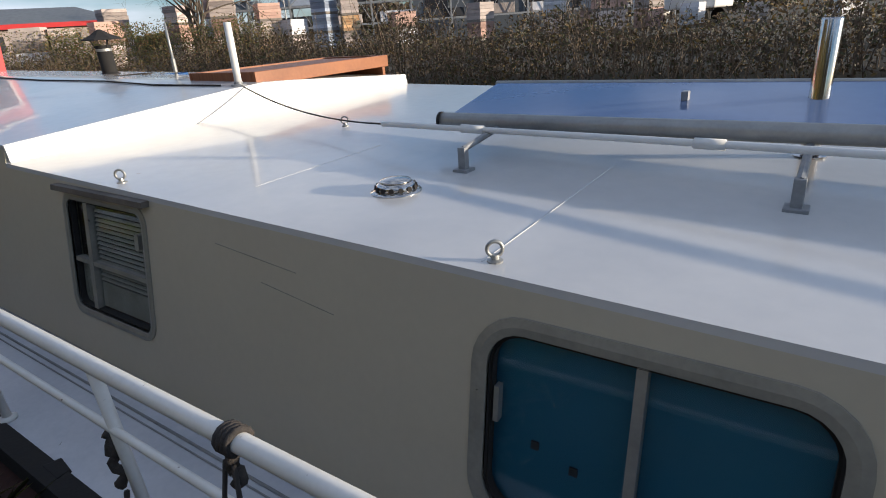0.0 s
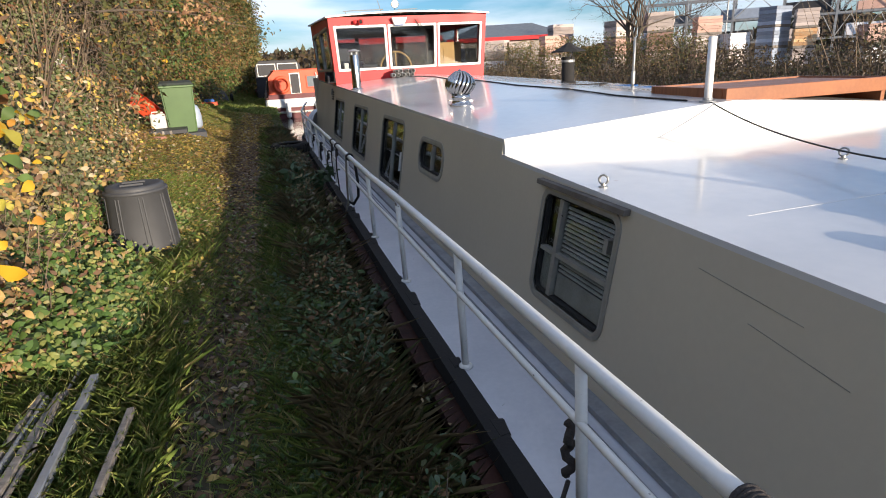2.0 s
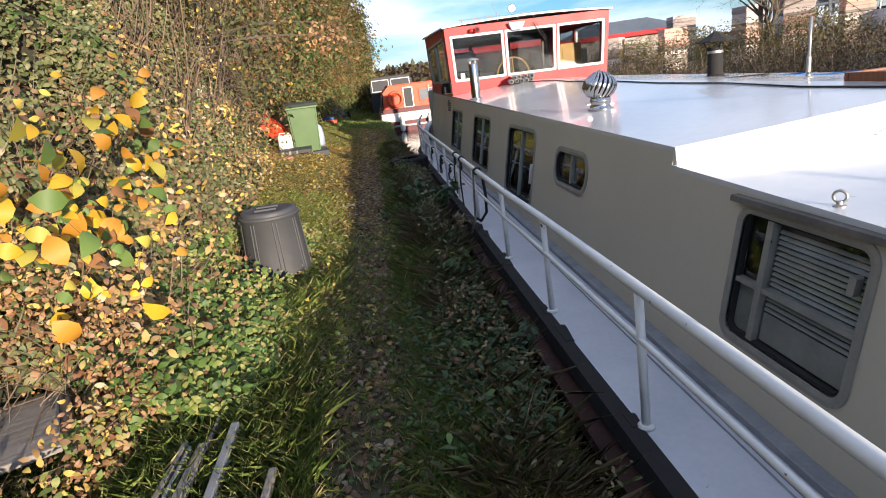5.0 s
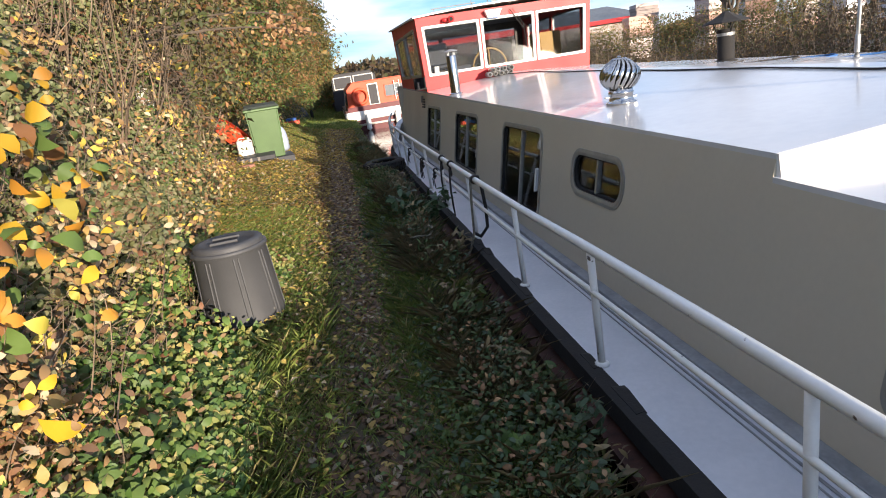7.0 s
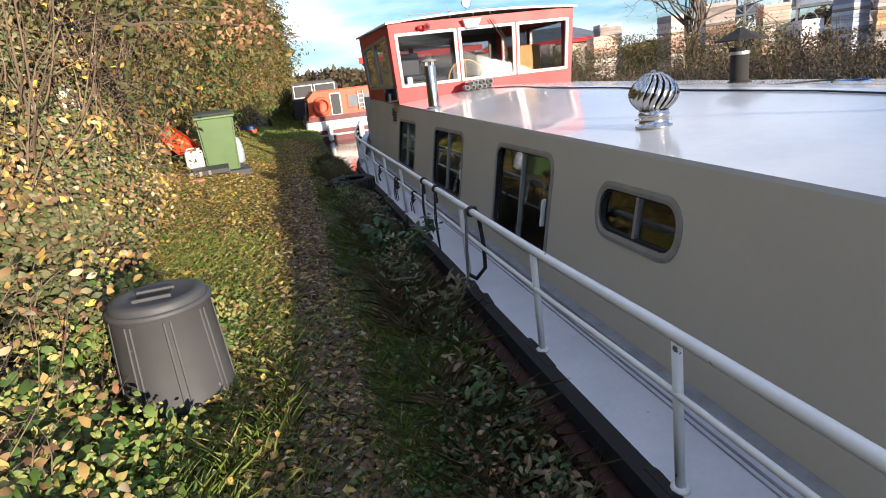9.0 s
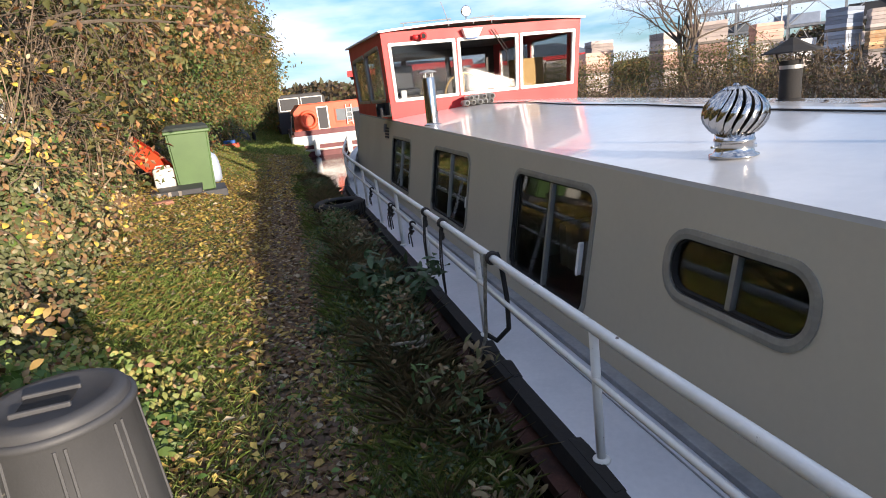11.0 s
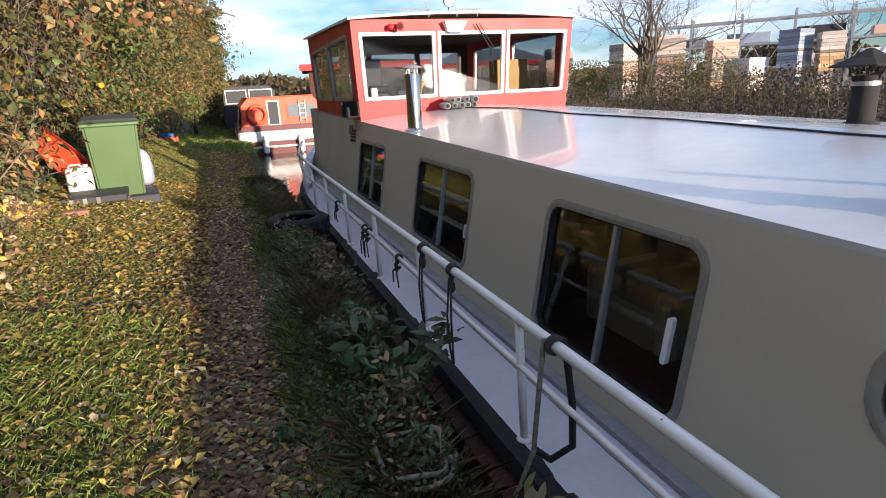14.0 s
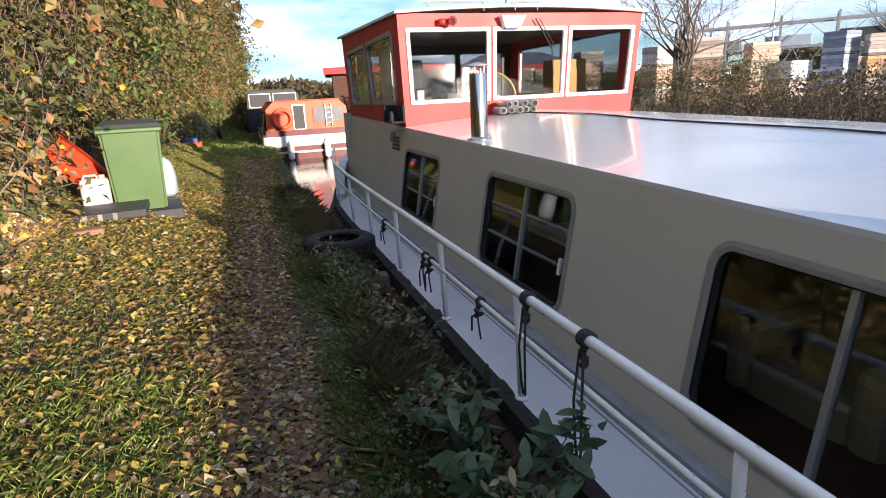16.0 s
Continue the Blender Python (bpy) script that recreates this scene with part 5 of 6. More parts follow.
# ---- moored boats beyond ----
def moored(name, label, x0, x1, y0, y1, zg, zr, hullm, cabm, windows, at_end=True):
    t = thing(name, label, "boat")
    bm = bmesh.new()
    prof = ((0.0, -0.5), (0.06, -0.1), (-0.02, zg), (0.10, zg + 0.02))
    n = 10
    rows = []
    for j in range(n + 1):
        u = j / n
        y = y0 + (y1 - y0) * u
        pinch = 0.10 * (1 - min(1, u * 5)) ** 2 + 0.5 * max(0, u - 0.75) ** 2 * 8 * (x1 - x0) / 2 * 0.5
        rise = 0.12 * (1 - min(1, u * 3))
        left = [bm.verts.new((x0 + pinch + d + (0.12 if z < -0.2 else 0), y, z + (rise if z > 0 else 0))) for d, z in prof]
        right = [bm.verts.new((x1 - pinch - d - (0.12 if z < -0.2 else 0), y, z + (rise if z > 0 else 0))) for d, z in reversed(prof)]
        rows.append(left + right)
    for a, b in zip(rows, rows[1:]):
        for k in range(len(a)):
            bm.faces.new((a[k], a[(k + 1) % len(a)], b[(k + 1) % len(a)], b[k]))
    bm.faces.new(rows[0]), bm.faces.new(rows[-1][::-1])
    part("hull", bm, hullm, t)
    part("gunwale", box(x0 - 0.03, y0 + 0.05, zg - 0.03, x1 + 0.03, y1 - 1.2, zg + 0.04, 0.015), "rust", t, "dark rubbing band")
    ca, cb_ = x0 + 0.12, x1 - 0.12
    bm = bmesh.new()
    pr = [(ca, zg), (ca + 0.05, zr - 0.22), (ca + 0.28, zr), (cb_ - 0.28, zr), (cb_ - 0.05, zr - 0.22), (cb_, zg)]
    f0, f1 = [bm.verts.new((x, y0 + 0.25, z)) for x, z in pr], [bm.verts.new((x, y1 - 1.6, z)) for x, z in pr]
    for k in range(6):
        bm.faces.new((f0[k], f0[(k + 1) % 6], f1[(k + 1) % 6], f1[k]))
    bm.faces.new(f0), bm.faces.new(f1[::-1])
    part("cabin", bm, cabm, t)
    part("roof_edge", box(ca + 0.25, y0 + 0.2, zr, cb_ - 0.25, y1 - 1.6, zr + 0.025, 0.008), cabm, t)
    for a, b, lo, hi, m_ in windows:
        w = part("window", box(a, y0 + 0.225, lo, b, y0 + 0.249, hi, 0.006), "plain_white" if m_ else cabm, t)
        part("pane", box(a + 0.04, y0 + 0.215, lo + 0.04, b - 0.04, y0 + 0.224, hi - 0.04), "dark" if m_ else "slate", w)
    for k in range(3):
        yy = y0 + 0.8 + 1.1 * k
        part("side_window", box(ca - 0.004, yy, zg + 0.18, ca + 0.03, yy + 0.7, zr - 0.28, 0.01), "dark", t)
    return t


ob = moored("orange_cruiser", "orange-red canal cruiser with a white hull, moored at the bank", -0.72, 2.0, 23.75, 31.5, 0.55, 1.52, "maroon", "orange", [(0.20, 0.58, 0.66, 1.42, True), (0.80, 1.72, 0.86, 1.32, False)])
smooth(part("lifebelt", tube([(-0.10 + 0.26 * math.cos(a), 23.93, 1.02 + 0.26 * math.sin(a)) for a in np.linspace(0, 2 * math.pi, 24, endpoint=False)], 0.06, 10, close=True), "sled", ob, "orange lifebelt"))
part("topside", box(-0.76, 23.68, 0.20, 2.04, 29.0, 0.52, 0.05), "plain_white", ob, "white topside band")
part("stripe", box(-0.74, 23.69, 0.00, 2.02, 29.0, 0.07, 0.02), "grime", ob, "thin off-white stripe round the hull")
part("waterline_band", box(-0.68, 23.70, -0.40, 1.95, 29.0, -0.20, 0.02), "rust", ob, "dark red boot line")
for xx in (1.18, 1.36):
    part("ladder_rail", tube([(xx, 23.93, 0.75), (xx, 23.93, 1.40)], 0.016, 6), "plain_white", ob)
for k in range(4):
    part("ladder_rung", tube([(1.18, 23.92, 0.84 + 0.15 * k), (1.36, 23.92, 0.84 + 0.15 * k)], 0.012, 6), "plain_white", ob)
for xx in (0.02, 1.1):
    part("fender", lathe([(0.02, 0), (0.09, 0.06), (0.095, 0.45), (0.02, 0.58)], 14, None, (xx, 23.58, -0.18)), "plain_white", ob, "white hanging fender")
ob.location, ob.scale = (0.157, -0.836, -0.209), (1.14, 1.14, 1.14)
part("flag_staff", tube([(-0.80, 24.0, 0.2), (-0.62, 24.1, 1.2)], 0.02, 6), "greywood", ob)
moored("dark_cruiser", "dark cabin boat with a white wheelhouse frame", -1.15, 1.6, 35.0, 44.0, 0.55, 2.1, "dark", "dark", [(-0.9, 0.1, 1.3, 1.95, True), (0.2, 1.3, 1.3, 1.95, True)])
moored("white_cruiser", "white cabin boat moored further along", -1.1, 1.4, 47.0, 56.0, 0.6, 1.9, "plain_white", "plain_white", [(-0.8, 0.1, 1.2, 1.7, True), (0.2, 1.1, 1.2, 1.7, True)])
moored("blue_barge", "dark barge far along the canal", -1.2, 1.6, 60.0, 76.0, 0.6, 1.6, "dark", "slate", [(-0.9, 1.2, 1.0, 1.4, True)])
tar = thing("covered_barrow", "heap under a dark tarpaulin beside the path", "tarpaulin", (-2.95, 27.5, 0.35), 15)
bm = bmesh.new()
bmesh.ops.create_icosphere(bm, subdivisions=3, radius=1)
for v in bm.verts:
    v.co = Vector((v.co.x * 0.75, v.co.y * 1.0, max(0, v.co.z) * 0.75 + 0.03 * math.sin(9 * v.co.x + 5 * v.co.y)))
part("cover", bm, "dark", tar)
part("wheel", tube([(0.76, -0.5, 0.18), (0.82, -0.5, 0.18)], 0.18, 16), "black", tar)

# ---- far bank: builder's yard ----
def pallet_stack(x, y, w, d, n, h, rz, mats, label):
    t = thing("pallet_stack", label, "pallet stack", (x, y, 0.28), rz, "stacked pallets in the yard")
    z = 0
    for k in range(n):
        part("pallet", box(-w / 2 + 0.02, -d / 2 + 0.02, z, w / 2 - 0.02, d / 2 - 0.02, z + 0.12), "greywood", t)
        m_ = mats[k % len(mats)]
        rows = 5
        for r in range(rows):
            z0 = z + 0.122 + r * (h - 0.14) / rows
            j = 0.02 * ((r * 7 + k * 3) % 3 - 1)
            part("course", box(-w / 2 + 0.03 + j, -d / 2 + 0.03, z0, w / 2 - 0.03 + j, d / 2 - 0.03, z0 + (h - 0.14) / rows - 0.008, 0.008), m_, t)
        z += h
    return t


STACKS = [
    (13.6, 35.8, 1.5, 2, 1.2, ("wrap", "brick_pale")), (15.0, 35.4, 1.3, 2, 1.15, ("brick_pale",)), (17.0, 34.6, 1.6, 2, 1.25, ("brick_pale", "brick")),
    (20.7, 33.2, 1.5, 3, 1.05, ("brick_pale", "brick")), (22.6, 31.7, 1.5, 3, 1.15, ("brick_pale", "brick")), (24.4, 29.9, 1.4, 3, 1.0, ("brick", "brick_pale")),
    (25.3, 28.7, 1.3, 2, 1.0, ("brick_pale", "wrap")), (26.7, 27.4, 1.4, 3, 1.08, ("wrap_blue",)), (27.6, 26.2, 1.1, 3, 1.0, ("brick_pale", "wrap_orange")),
    (29.2, 23.4, 1.5, 2, 1.0, ("wrap", "brick")), (32.0, 19.5, 1.5, 2, 1.1, ("brick", "brick_pale")), (34.3, 15.6, 1.7, 2, 1.05, ("brick_pale", "wrap")), (35.3, 12.6, 1.9, 2, 1.2, ("brick_pale", "brick")),
    (36.1, 10.5, 1.4, 2, 1.2, ("brick", "brick_pale")), (36.6, 8.2, 1.3, 1, 1.3, ("wrap",)), (37.0, 5.0, 2.2, 1, 1.1, ("brick_pale",)), (37.2, 1.0, 1.6, 2, 1.1, ("wrap", "brick")), (30.6, 24.5, 1.3, 2, 0.9, ("wrap_orange", "brick")),
    (19.0, 37.5, 1.5, 3, 1.1, ("brick_pale",)), (24.0, 34.0, 1.6, 3, 1.2, ("brick", "wrap")), (11.5, 38.5, 1.6, 2, 1.2, ("wrap", "brick_pale")), (36.5, 14.0, 1.5, 2, 1.3, ("brick", "wrap")),
]
for k, (x, y, w, n, h, mats) in enumerate(STACKS):
    pallet_stack(x, y, w, 1.1, n, h, -40 + 17 * (k % 4), mats, "shrink-wrapped packs of pale building blocks stacked on pallets" if "wrap" in mats[0] else "packs of reddish bricks stacked on wooden pallets")
van = thing("white_truck", "white box lorry with a blue stripe parked in the yard", "lorry", (39.5, 9.2, 0.3), 72)
part("body", box(-2.4, -1.1, 0.9, 1.6, 1.1, 3.1, 0.12), "plain_white", van)
part("cab", box(1.65, -1.05, 0.6, 3.2, 1.05, 2.6, 0.2), "plain_white", van)
part("windscreen", box(3.19, -0.9, 1.6, 3.215, 0.9, 2.3, 0.01), "dark", van)
part("stripe", box(-1.9, 1.101, 1.75, 0.9, 1.11, 1.95), "bluemark", van, "blue bar of lettering")
part("stripe", box(-1.9, -1.11, 1.75, 0.9, -1.101, 1.95), "bluemark", van, "blue bar of lettering")
for a in (-1.6, 2.4):
    for s in (-1, 1):
        part("wheel", tube([(a, s * 0.85, 0.45), (a, s * 1.08, 0.45)], 0.45, 18), "black", van)
rack = thing("storage_racking", "long grey steel storage racking behind the pallets", "racking", (25.5, 37.5, 0.3), -49)
L = 34.0
for k in range(13):
    xx = L * k / 12
    for yy in (0, 1.2):
        part("upright", box(xx - 0.06, yy - 0.06, 0, xx + 0.06, yy + 0.06, 4.6 + 0.04 * k), "galv", rack)
    part("brace", tube([(xx, 0, 0.4), (xx, 1.2, 1.7), (xx, 0, 3.2), (xx, 1.2, 4.6)], 0.035, 5), "galv", rack)
    if k < 12:
        part("brace", tube([(xx, 0, 1.5), (xx + L / 48, 0, 2.8), (xx + L / 24, 0, 1.5), (xx + L / 16, 0, 2.8), (xx + L / 12, 0, 1.5)], 0.035, 5), "galv", rack)
        part("brace", tube([(xx, 0, 2.9), (xx + L / 24, 0, 4.2), (xx + L / 12, 0, 2.9)], 0.03, 5), "galv", rack)
for z in (1.4, 2.8, 4.2):
    for yy in (0, 1.2):
        part("beam", box(0, yy - 0.05, z, L, yy + 0.05, z + 0.13), "galv", rack)
for k in range(9):
    part("load", box(1.2 + 3.7 * k, 0.1, 2.94, 3.6 + 3.7 * k, 1.1, 2.94 + 0.5 + 0.12 * (k % 3), 0.04), ("slate", "wrap_blue", "dark", "brick")[k % 4], rack)
    part("load", box(0.8 + 3.7 * k, 0.1, 1.54, 3.2 + 3.7 * k, 1.1, 1.54 + 0.6 + 0.1 * (k % 2), 0.04), ("wrap", "dark", "brick_pale")[k % 3], rack)


def shed(x, y, rz, w, d, h, rise, wallm, roofm, label):
    t = thing("shed", label, "building", (x, y, 0.3), rz)
    part("wall", box(-w / 2, -d / 2, 0, w / 2, d / 2, h), wallm, t)
    bm = bmesh.new()
    e = 0.5
    pts = [(-w / 2 - e, -d / 2 - e, h), (w / 2 + e, -d / 2 - e, h), (w / 2 + e, d / 2 + e, h), (-w / 2 - e, d / 2 + e, h), (-w / 2 + d / 3, 0, h + rise), (w / 2 - d / 3, 0, h + rise)]
    v = [bm.verts.new(p) for p in pts]
    for f in ((0, 1, 5, 4), (1, 2, 5), (2, 3, 4, 5), (3, 0, 4), (3, 2, 1, 0)):
        bm.faces.new([v[i] for i in f])
    part("roof", bm, roofm, t)
    part("fascia", box(-w / 2 - e, -d / 2 - e - 0.06, h - 0.35, w / 2 + e, -d / 2 - e, h + 0.02), "red", t, "red fascia board")
    for k in range(4):
        part("window", box(-w / 2 + 1 + k * w / 4, -d / 2 - 0.05, h * 0.4, -w / 2 + 1 + k * w / 4 + w / 8, -d / 2 - 0.002, h * 0.75), "dark", t)


shed(24.5, 60.0, -20, 11, 8, 3.4, 1.4, "brick_pale", "slate", "low yard building with a grey roof and red fascia")
shed(8.5, 48.0, -8, 7, 14, 3.0, 0.6, "rust", "slate", "brown shed beyond the moored boats")
shed(48, 26, -60, 16, 8, 4.0, 1.0, "slate", "slate", "dark industrial shed behind the racking")
lp = thing("lamp_post", "thin far street lamp post", "lamp post", (29, 33.5, 0.3))
part("pole", tube([(0, 0, 0), (0, 0, 8), (-0.3, 0, 8.3), (-1.0, 0, 8.4)], 0.05, 6), "galv", lp)


# ---- hedge along the towpath ----
FOOT = ((-4, -2.3), (3, -2.75), (4.0, -2.15), (6.0, -2.35), (8, -2.65), (12, -3.15), (14.5, -3.35), (18, -3.3), (24, -2.9), (34, -2.5), (60, -2.3), (110, -2.2))
HIGH = ((-4, 2.6), (3, 2.7), (6, 3.2), (10, 4.2), (14, 5.0), (20, 5.6), (30, 6.8), (50, 8.5), (110, 9.5))


def hedge(y, v, w):
    """A place on the hedge: y along the path, v from its foot (0) to its top (1), w in from the face."""
    foot = np.interp(y, *zip(*FOOT))
    h = np.interp(y, *zip(*HIGH)) * (1 + 0.13 * np.sin(0.9 * y) + 0.09 * np.sin(2.3 * y + 1))
    near = np.clip((14 - y) / 8, 0, 1)
    back = near * (0.75 * v**1.3 + 0.35 * v) + (1 - near) * (-0.10 * v + 0.9 * np.clip(v - 0.75, 0, 1) ** 1.5 * 3)
    lump = 0.24 * bump(y, v * 3.0, 1.3) + 0.14 * bump(y * 2.1 + 4, v * 7, 1.1)
    tall = np.clip((y - 9) / 6, 0, 1)
    lump = lump + tall * (0.30 * bump(y * 0.8, v * 8, 1.0) + 0.18 * bump(y * 2.2 + 3, v * 17, 1.0))
    x = foot - back * 1.5 + lump * (0.35 + v) - w
    z = ground_z(x, y) * (1 - v) + 0.30 * v + h * v - 0.1 * w + tall * v * 0.35 * np.sin(3.7 * y) * np.sin(1.9 * y + 1)
    return np.stack([x, y, z], -1)


hy = np.r_[np.arange(-4, 16, 0.25), np.arange(16, 112, 1.0)]
hv_ = np.linspace(0, 1, 15)
HYg, HVg = np.meshgrid(hy, hv_, indexing="ij")
# dark sheet behind the leaves: shade in the hedge's gaps, put in as colour
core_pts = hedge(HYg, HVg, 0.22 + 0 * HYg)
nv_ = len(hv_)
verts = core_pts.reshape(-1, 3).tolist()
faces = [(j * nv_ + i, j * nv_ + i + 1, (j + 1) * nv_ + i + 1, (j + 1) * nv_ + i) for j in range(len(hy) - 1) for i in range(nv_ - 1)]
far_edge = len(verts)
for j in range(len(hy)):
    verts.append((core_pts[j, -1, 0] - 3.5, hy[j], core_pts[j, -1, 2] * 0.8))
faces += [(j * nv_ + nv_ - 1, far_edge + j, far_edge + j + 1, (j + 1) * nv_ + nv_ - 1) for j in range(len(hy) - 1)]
tagged(smooth(part("hedge_core", (verts, [], faces), "hedge_core")), "dark sheet behind the towpath hedge leaves, coloured as the shade between them", "hedge", kind="stuff")

rg = np.random.default_rng(5)


def hedge_leaves(name, n, y0, y1, s0, s1, material, label, vpow=1.0, vmax=1.0, depth=0.3, seed=1, keep=None, clumps=0, spread=0.3):
    g = np.random.default_rng(seed)
    y = y0 + (y1 - y0) * g.random(n)
    v = vmax * g.random(n) ** vpow
    p = hedge(y, v, depth * (g.random(n) - 0.45))
    if clumps:
        c = hedge(y0 + (y1 - y0) * g.random(clumps), vmax * g.random(clumps) ** vpow, -spread * 1.1 * g.random(clumps) + 0.1)
        r = spread * g.uniform(0.35, 1.0, clumps)
        k = g.integers(0, clumps, n)
        p = c[k] + g.normal(0, 0.5, (n, 3)) * r[k][:, None]
    if keep:
        p = p[keep(p, g)]
    p = p[~((p[:, 0] > -3.0) & (p[:, 1] > 2.75) & (p[:, 1] < 3.5) & (p[:, 2] < 0.5))]
    p = p[~((p[:, 0] > -3.35) & (p[:, 1] > 11.9) & (p[:, 1] < 14.7) & (p[:, 2] < 1.35))]
    gap = np.sin(p[:, 1] * 3.3 + 2 * np.sin(p[:, 2] * 2.7)) * np.sin(p[:, 2] * 5.1 + 1.7 * np.sin(p[:, 1] * 2.1))
    p = p[gap + g.normal(0, 0.25, len(p)) < np.where(p[:, 1] > 8, 0.34, 0.52)]
    nm = np.tile([0.5, -0.6, 0.6] if y1 < 13 else [0.75, -0.25, 0.6], (len(p), 1))
    return scatter(name, p, nm, g.uniform(s0, s1, len(p)), material, label, "hedge", seed=seed, full=y1 < 13)


def patchy(scale, level):
    def keep(p, g):
        q = np.sin(p[:, 1] * scale + 1.3 * np.sin(p[:, 2] * scale * 1.4)) + 0.7 * np.sin(p[:, 2] * scale * 1.9 + p[:, 1] * 0.7 * scale)
        return q + g.normal(0, 0.45, len(p)) > level
    return keep


hedge_leaves("hedge_foliage", 125000, 1.0, 9, 0.026, 0.066, "hedge_leaf", "dense ivy and bramble leaves, green to straw", seed=2)
hedge_leaves("hedge_foliage", 85000, 9, 18, 0.03, 0.066, "hedge_leaf", "dense ivy and bramble leaves, green to straw", seed=3)
hedge_leaves("tree_foliage", 40000, 14, 40, 0.07, 0.15, "tree_leaf", "autumn leaves of the trees along the path", vpow=0.8, depth=0.7, seed=4)
hedge_leaves("tree_foliage", 34000, 11, 40, 0.06, 0.14, "tree_leaf", "autumn leaves of the trees along the path", vpow=0.75, vmax=1.08, seed=14, clumps=420, spread=0.62)
hedge_leaves("rusty_foliage", 13000, 11, 45, 0.06, 0.14, "dry_leaf", "rust-coloured leaf clumps in the trees", vpow=0.75, vmax=1.08, seed=15, clumps=130, spread=0.6)
hedge_leaves("green_foliage", 13000, 14.5, 40, 0.06, 0.13, "green_leaf", "ivy-green leaf clumps in the trees", vpow=0.8, vmax=1.0, seed=16, clumps=150, spread=0.55)
hedge_leaves("straw_foliage", 9500, 1.5, 10, 0.035, 0.07, "litter", "straw-coloured leaf clumps in the hedge", vpow=1.3, seed=17, clumps=260, spread=0.3)
hedge_leaves("tree_foliage", 30000, 38, 108, 0.16, 0.34, "tree_leaf", "autumn leaves of the trees along the path", vpow=0.8, vmax=1.06, seed=18, clumps=420, spread=1.3)
hedge_leaves("tree_foliage", 25000, 40, 108, 0.14, 0.30, "tree_leaf", "autumn leaves of the trees along the path", vpow=0.8, depth=1.2, seed=5)
hedge_leaves("tree_foliage", 26000, 8, 15, 0.035, 0.075, "tree_leaf", "autumn leaves of the trees along the path", vpow=0.6, depth=0.5, seed=6, keep=patchy(1.1, 0.0))
hedge_leaves("withered_foliage", 15000, 2.2, 6.5, 0.03, 0.07, "dry_leaf", "withered reddish-brown bramble leaves", vmax=0.5, depth=0.25, seed=7, keep=patchy(1.9, 0.35))
hedge_leaves("withered_foliage", 9000, 9, 30, 0.06, 0.12, "dry_leaf", "withered reddish-brown bramble leaves", depth=0.3, seed=8, keep=patchy(1.4, 0.8))
hedge_leaves("green_foliage", 22000, 1.2, 12, 0.035, 0.08, "green_leaf", "broad green bramble leaves in the hedge", vmax=0.9, depth=0.25, seed=9, keep=patchy(1.6, 0.7))

# yellow bramble clusters
g = np.random.default_rng(11)
cl = []
for cx_, cy_, cz_, n, r in ((-2.32, 3.75, 1.22, 30, 0.16), (-2.30, 4.05, 0.98, 34, 0.17), (-2.28, 4.55, 1.32, 22, 0.15), (-2.35, 3.55, 0.95, 24, 0.17), (-2.40, 4.9, 1.5, 20, 0.2), (-2.35, 5.1, 1.15, 14, 0.15), (-2.2, 3.9, 0.7, 12, 0.2), (-2.25, 4.6, 0.8, 14, 0.25), (-3.1, 11.8, 1.3, 30, 0.3), (-3.2, 13.0, 1.6, 40, 0.35), (-3.3, 15.5, 1.9, 60, 0.5)):
    cl.append(np.array([cx_, cy_, cz_]) + g.normal(0, r, (n, 3)) * [0.5, 1, 1])
cl = np.concatenate(cl)
scatter("yellow_foliage", cl, np.tile([0.7, -0.5, 0.4], (len(cl), 1)), 0.05 + 0.10 * g.random(len(cl)) ** 1.6, "yellow_leaf", "bright yellow bramble leaves turning in autumn", "hedge", width=0.72, curl=0.4, seed=12, full=True)

# stems and twigs in the hedge
bm = bmesh.new()
tv, tf = [], []


def twig(p0, p1, r, bow, verts_, faces_, seg=5, sides=4):
    p0, p1 = np.array(p0), np.array(p1)
    base = len(verts_)
    d = (p1 - p0) / (np.linalg.norm(p1 - p0) + 1e-9)
    a = np.cross(d, [0.3, 0.2, 0.9])
    a /= np.linalg.norm(a) + 1e-9
    b = np.cross(d, a)
    for k in range(seg + 1):
        u = k / seg
        c = p0 + (p1 - p0) * u + np.array(bow) * 4 * u * (1 - u)
        rr = r * (1 - 0.75 * u)
        for s in range(sides):
            q = 2 * math.pi * s / sides
            verts_.append(tuple(c + rr * (math.cos(q) * a + math.sin(q) * b)))
    for k in range(seg):
        for s in range(sides):
            faces_.append((base + k * sides + s, base + k * sides + (s + 1) % sides, base + (k + 1) * sides + (s + 1) % sides, base + (k + 1) * sides + s))


g = np.random.default_rng(21)
for k in range(1500):
    y = g.uniform(1.0, 16)
    v = g.random() ** 1.2
    p = hedge(np.array(y), np.array(v), 0.05 + 0.1 * g.random())
    ln = g.uniform(0.25, 0.9)
    q = p + np.array([g.uniform(-0.05, 0.22), g.normal(0, 0.6), g.normal(0.1, 0.5)]) * ln
    twig(p, q, g.uniform(0.002, 0.005), (0.08 * g.random(), 0, 0.12 * g.random()), tv, tf)
for k in range(2200):
    y = g.uniform(6.8, 17)
    p = hedge(np.array(y), np.array(g.uniform(0.2, 1.0)), 0.05)
    q = p + np.array([g.uniform(0.0, 0.45), g.normal(0, 0.7), g.normal(0.25, 0.5)]) * g.uniform(0.5, 1.5)
    twig(p, q, g.uniform(0.004, 0.011), (0.12 * g.random(), 0, 0.2 * g.normal()), tv, tf, 5, 4)
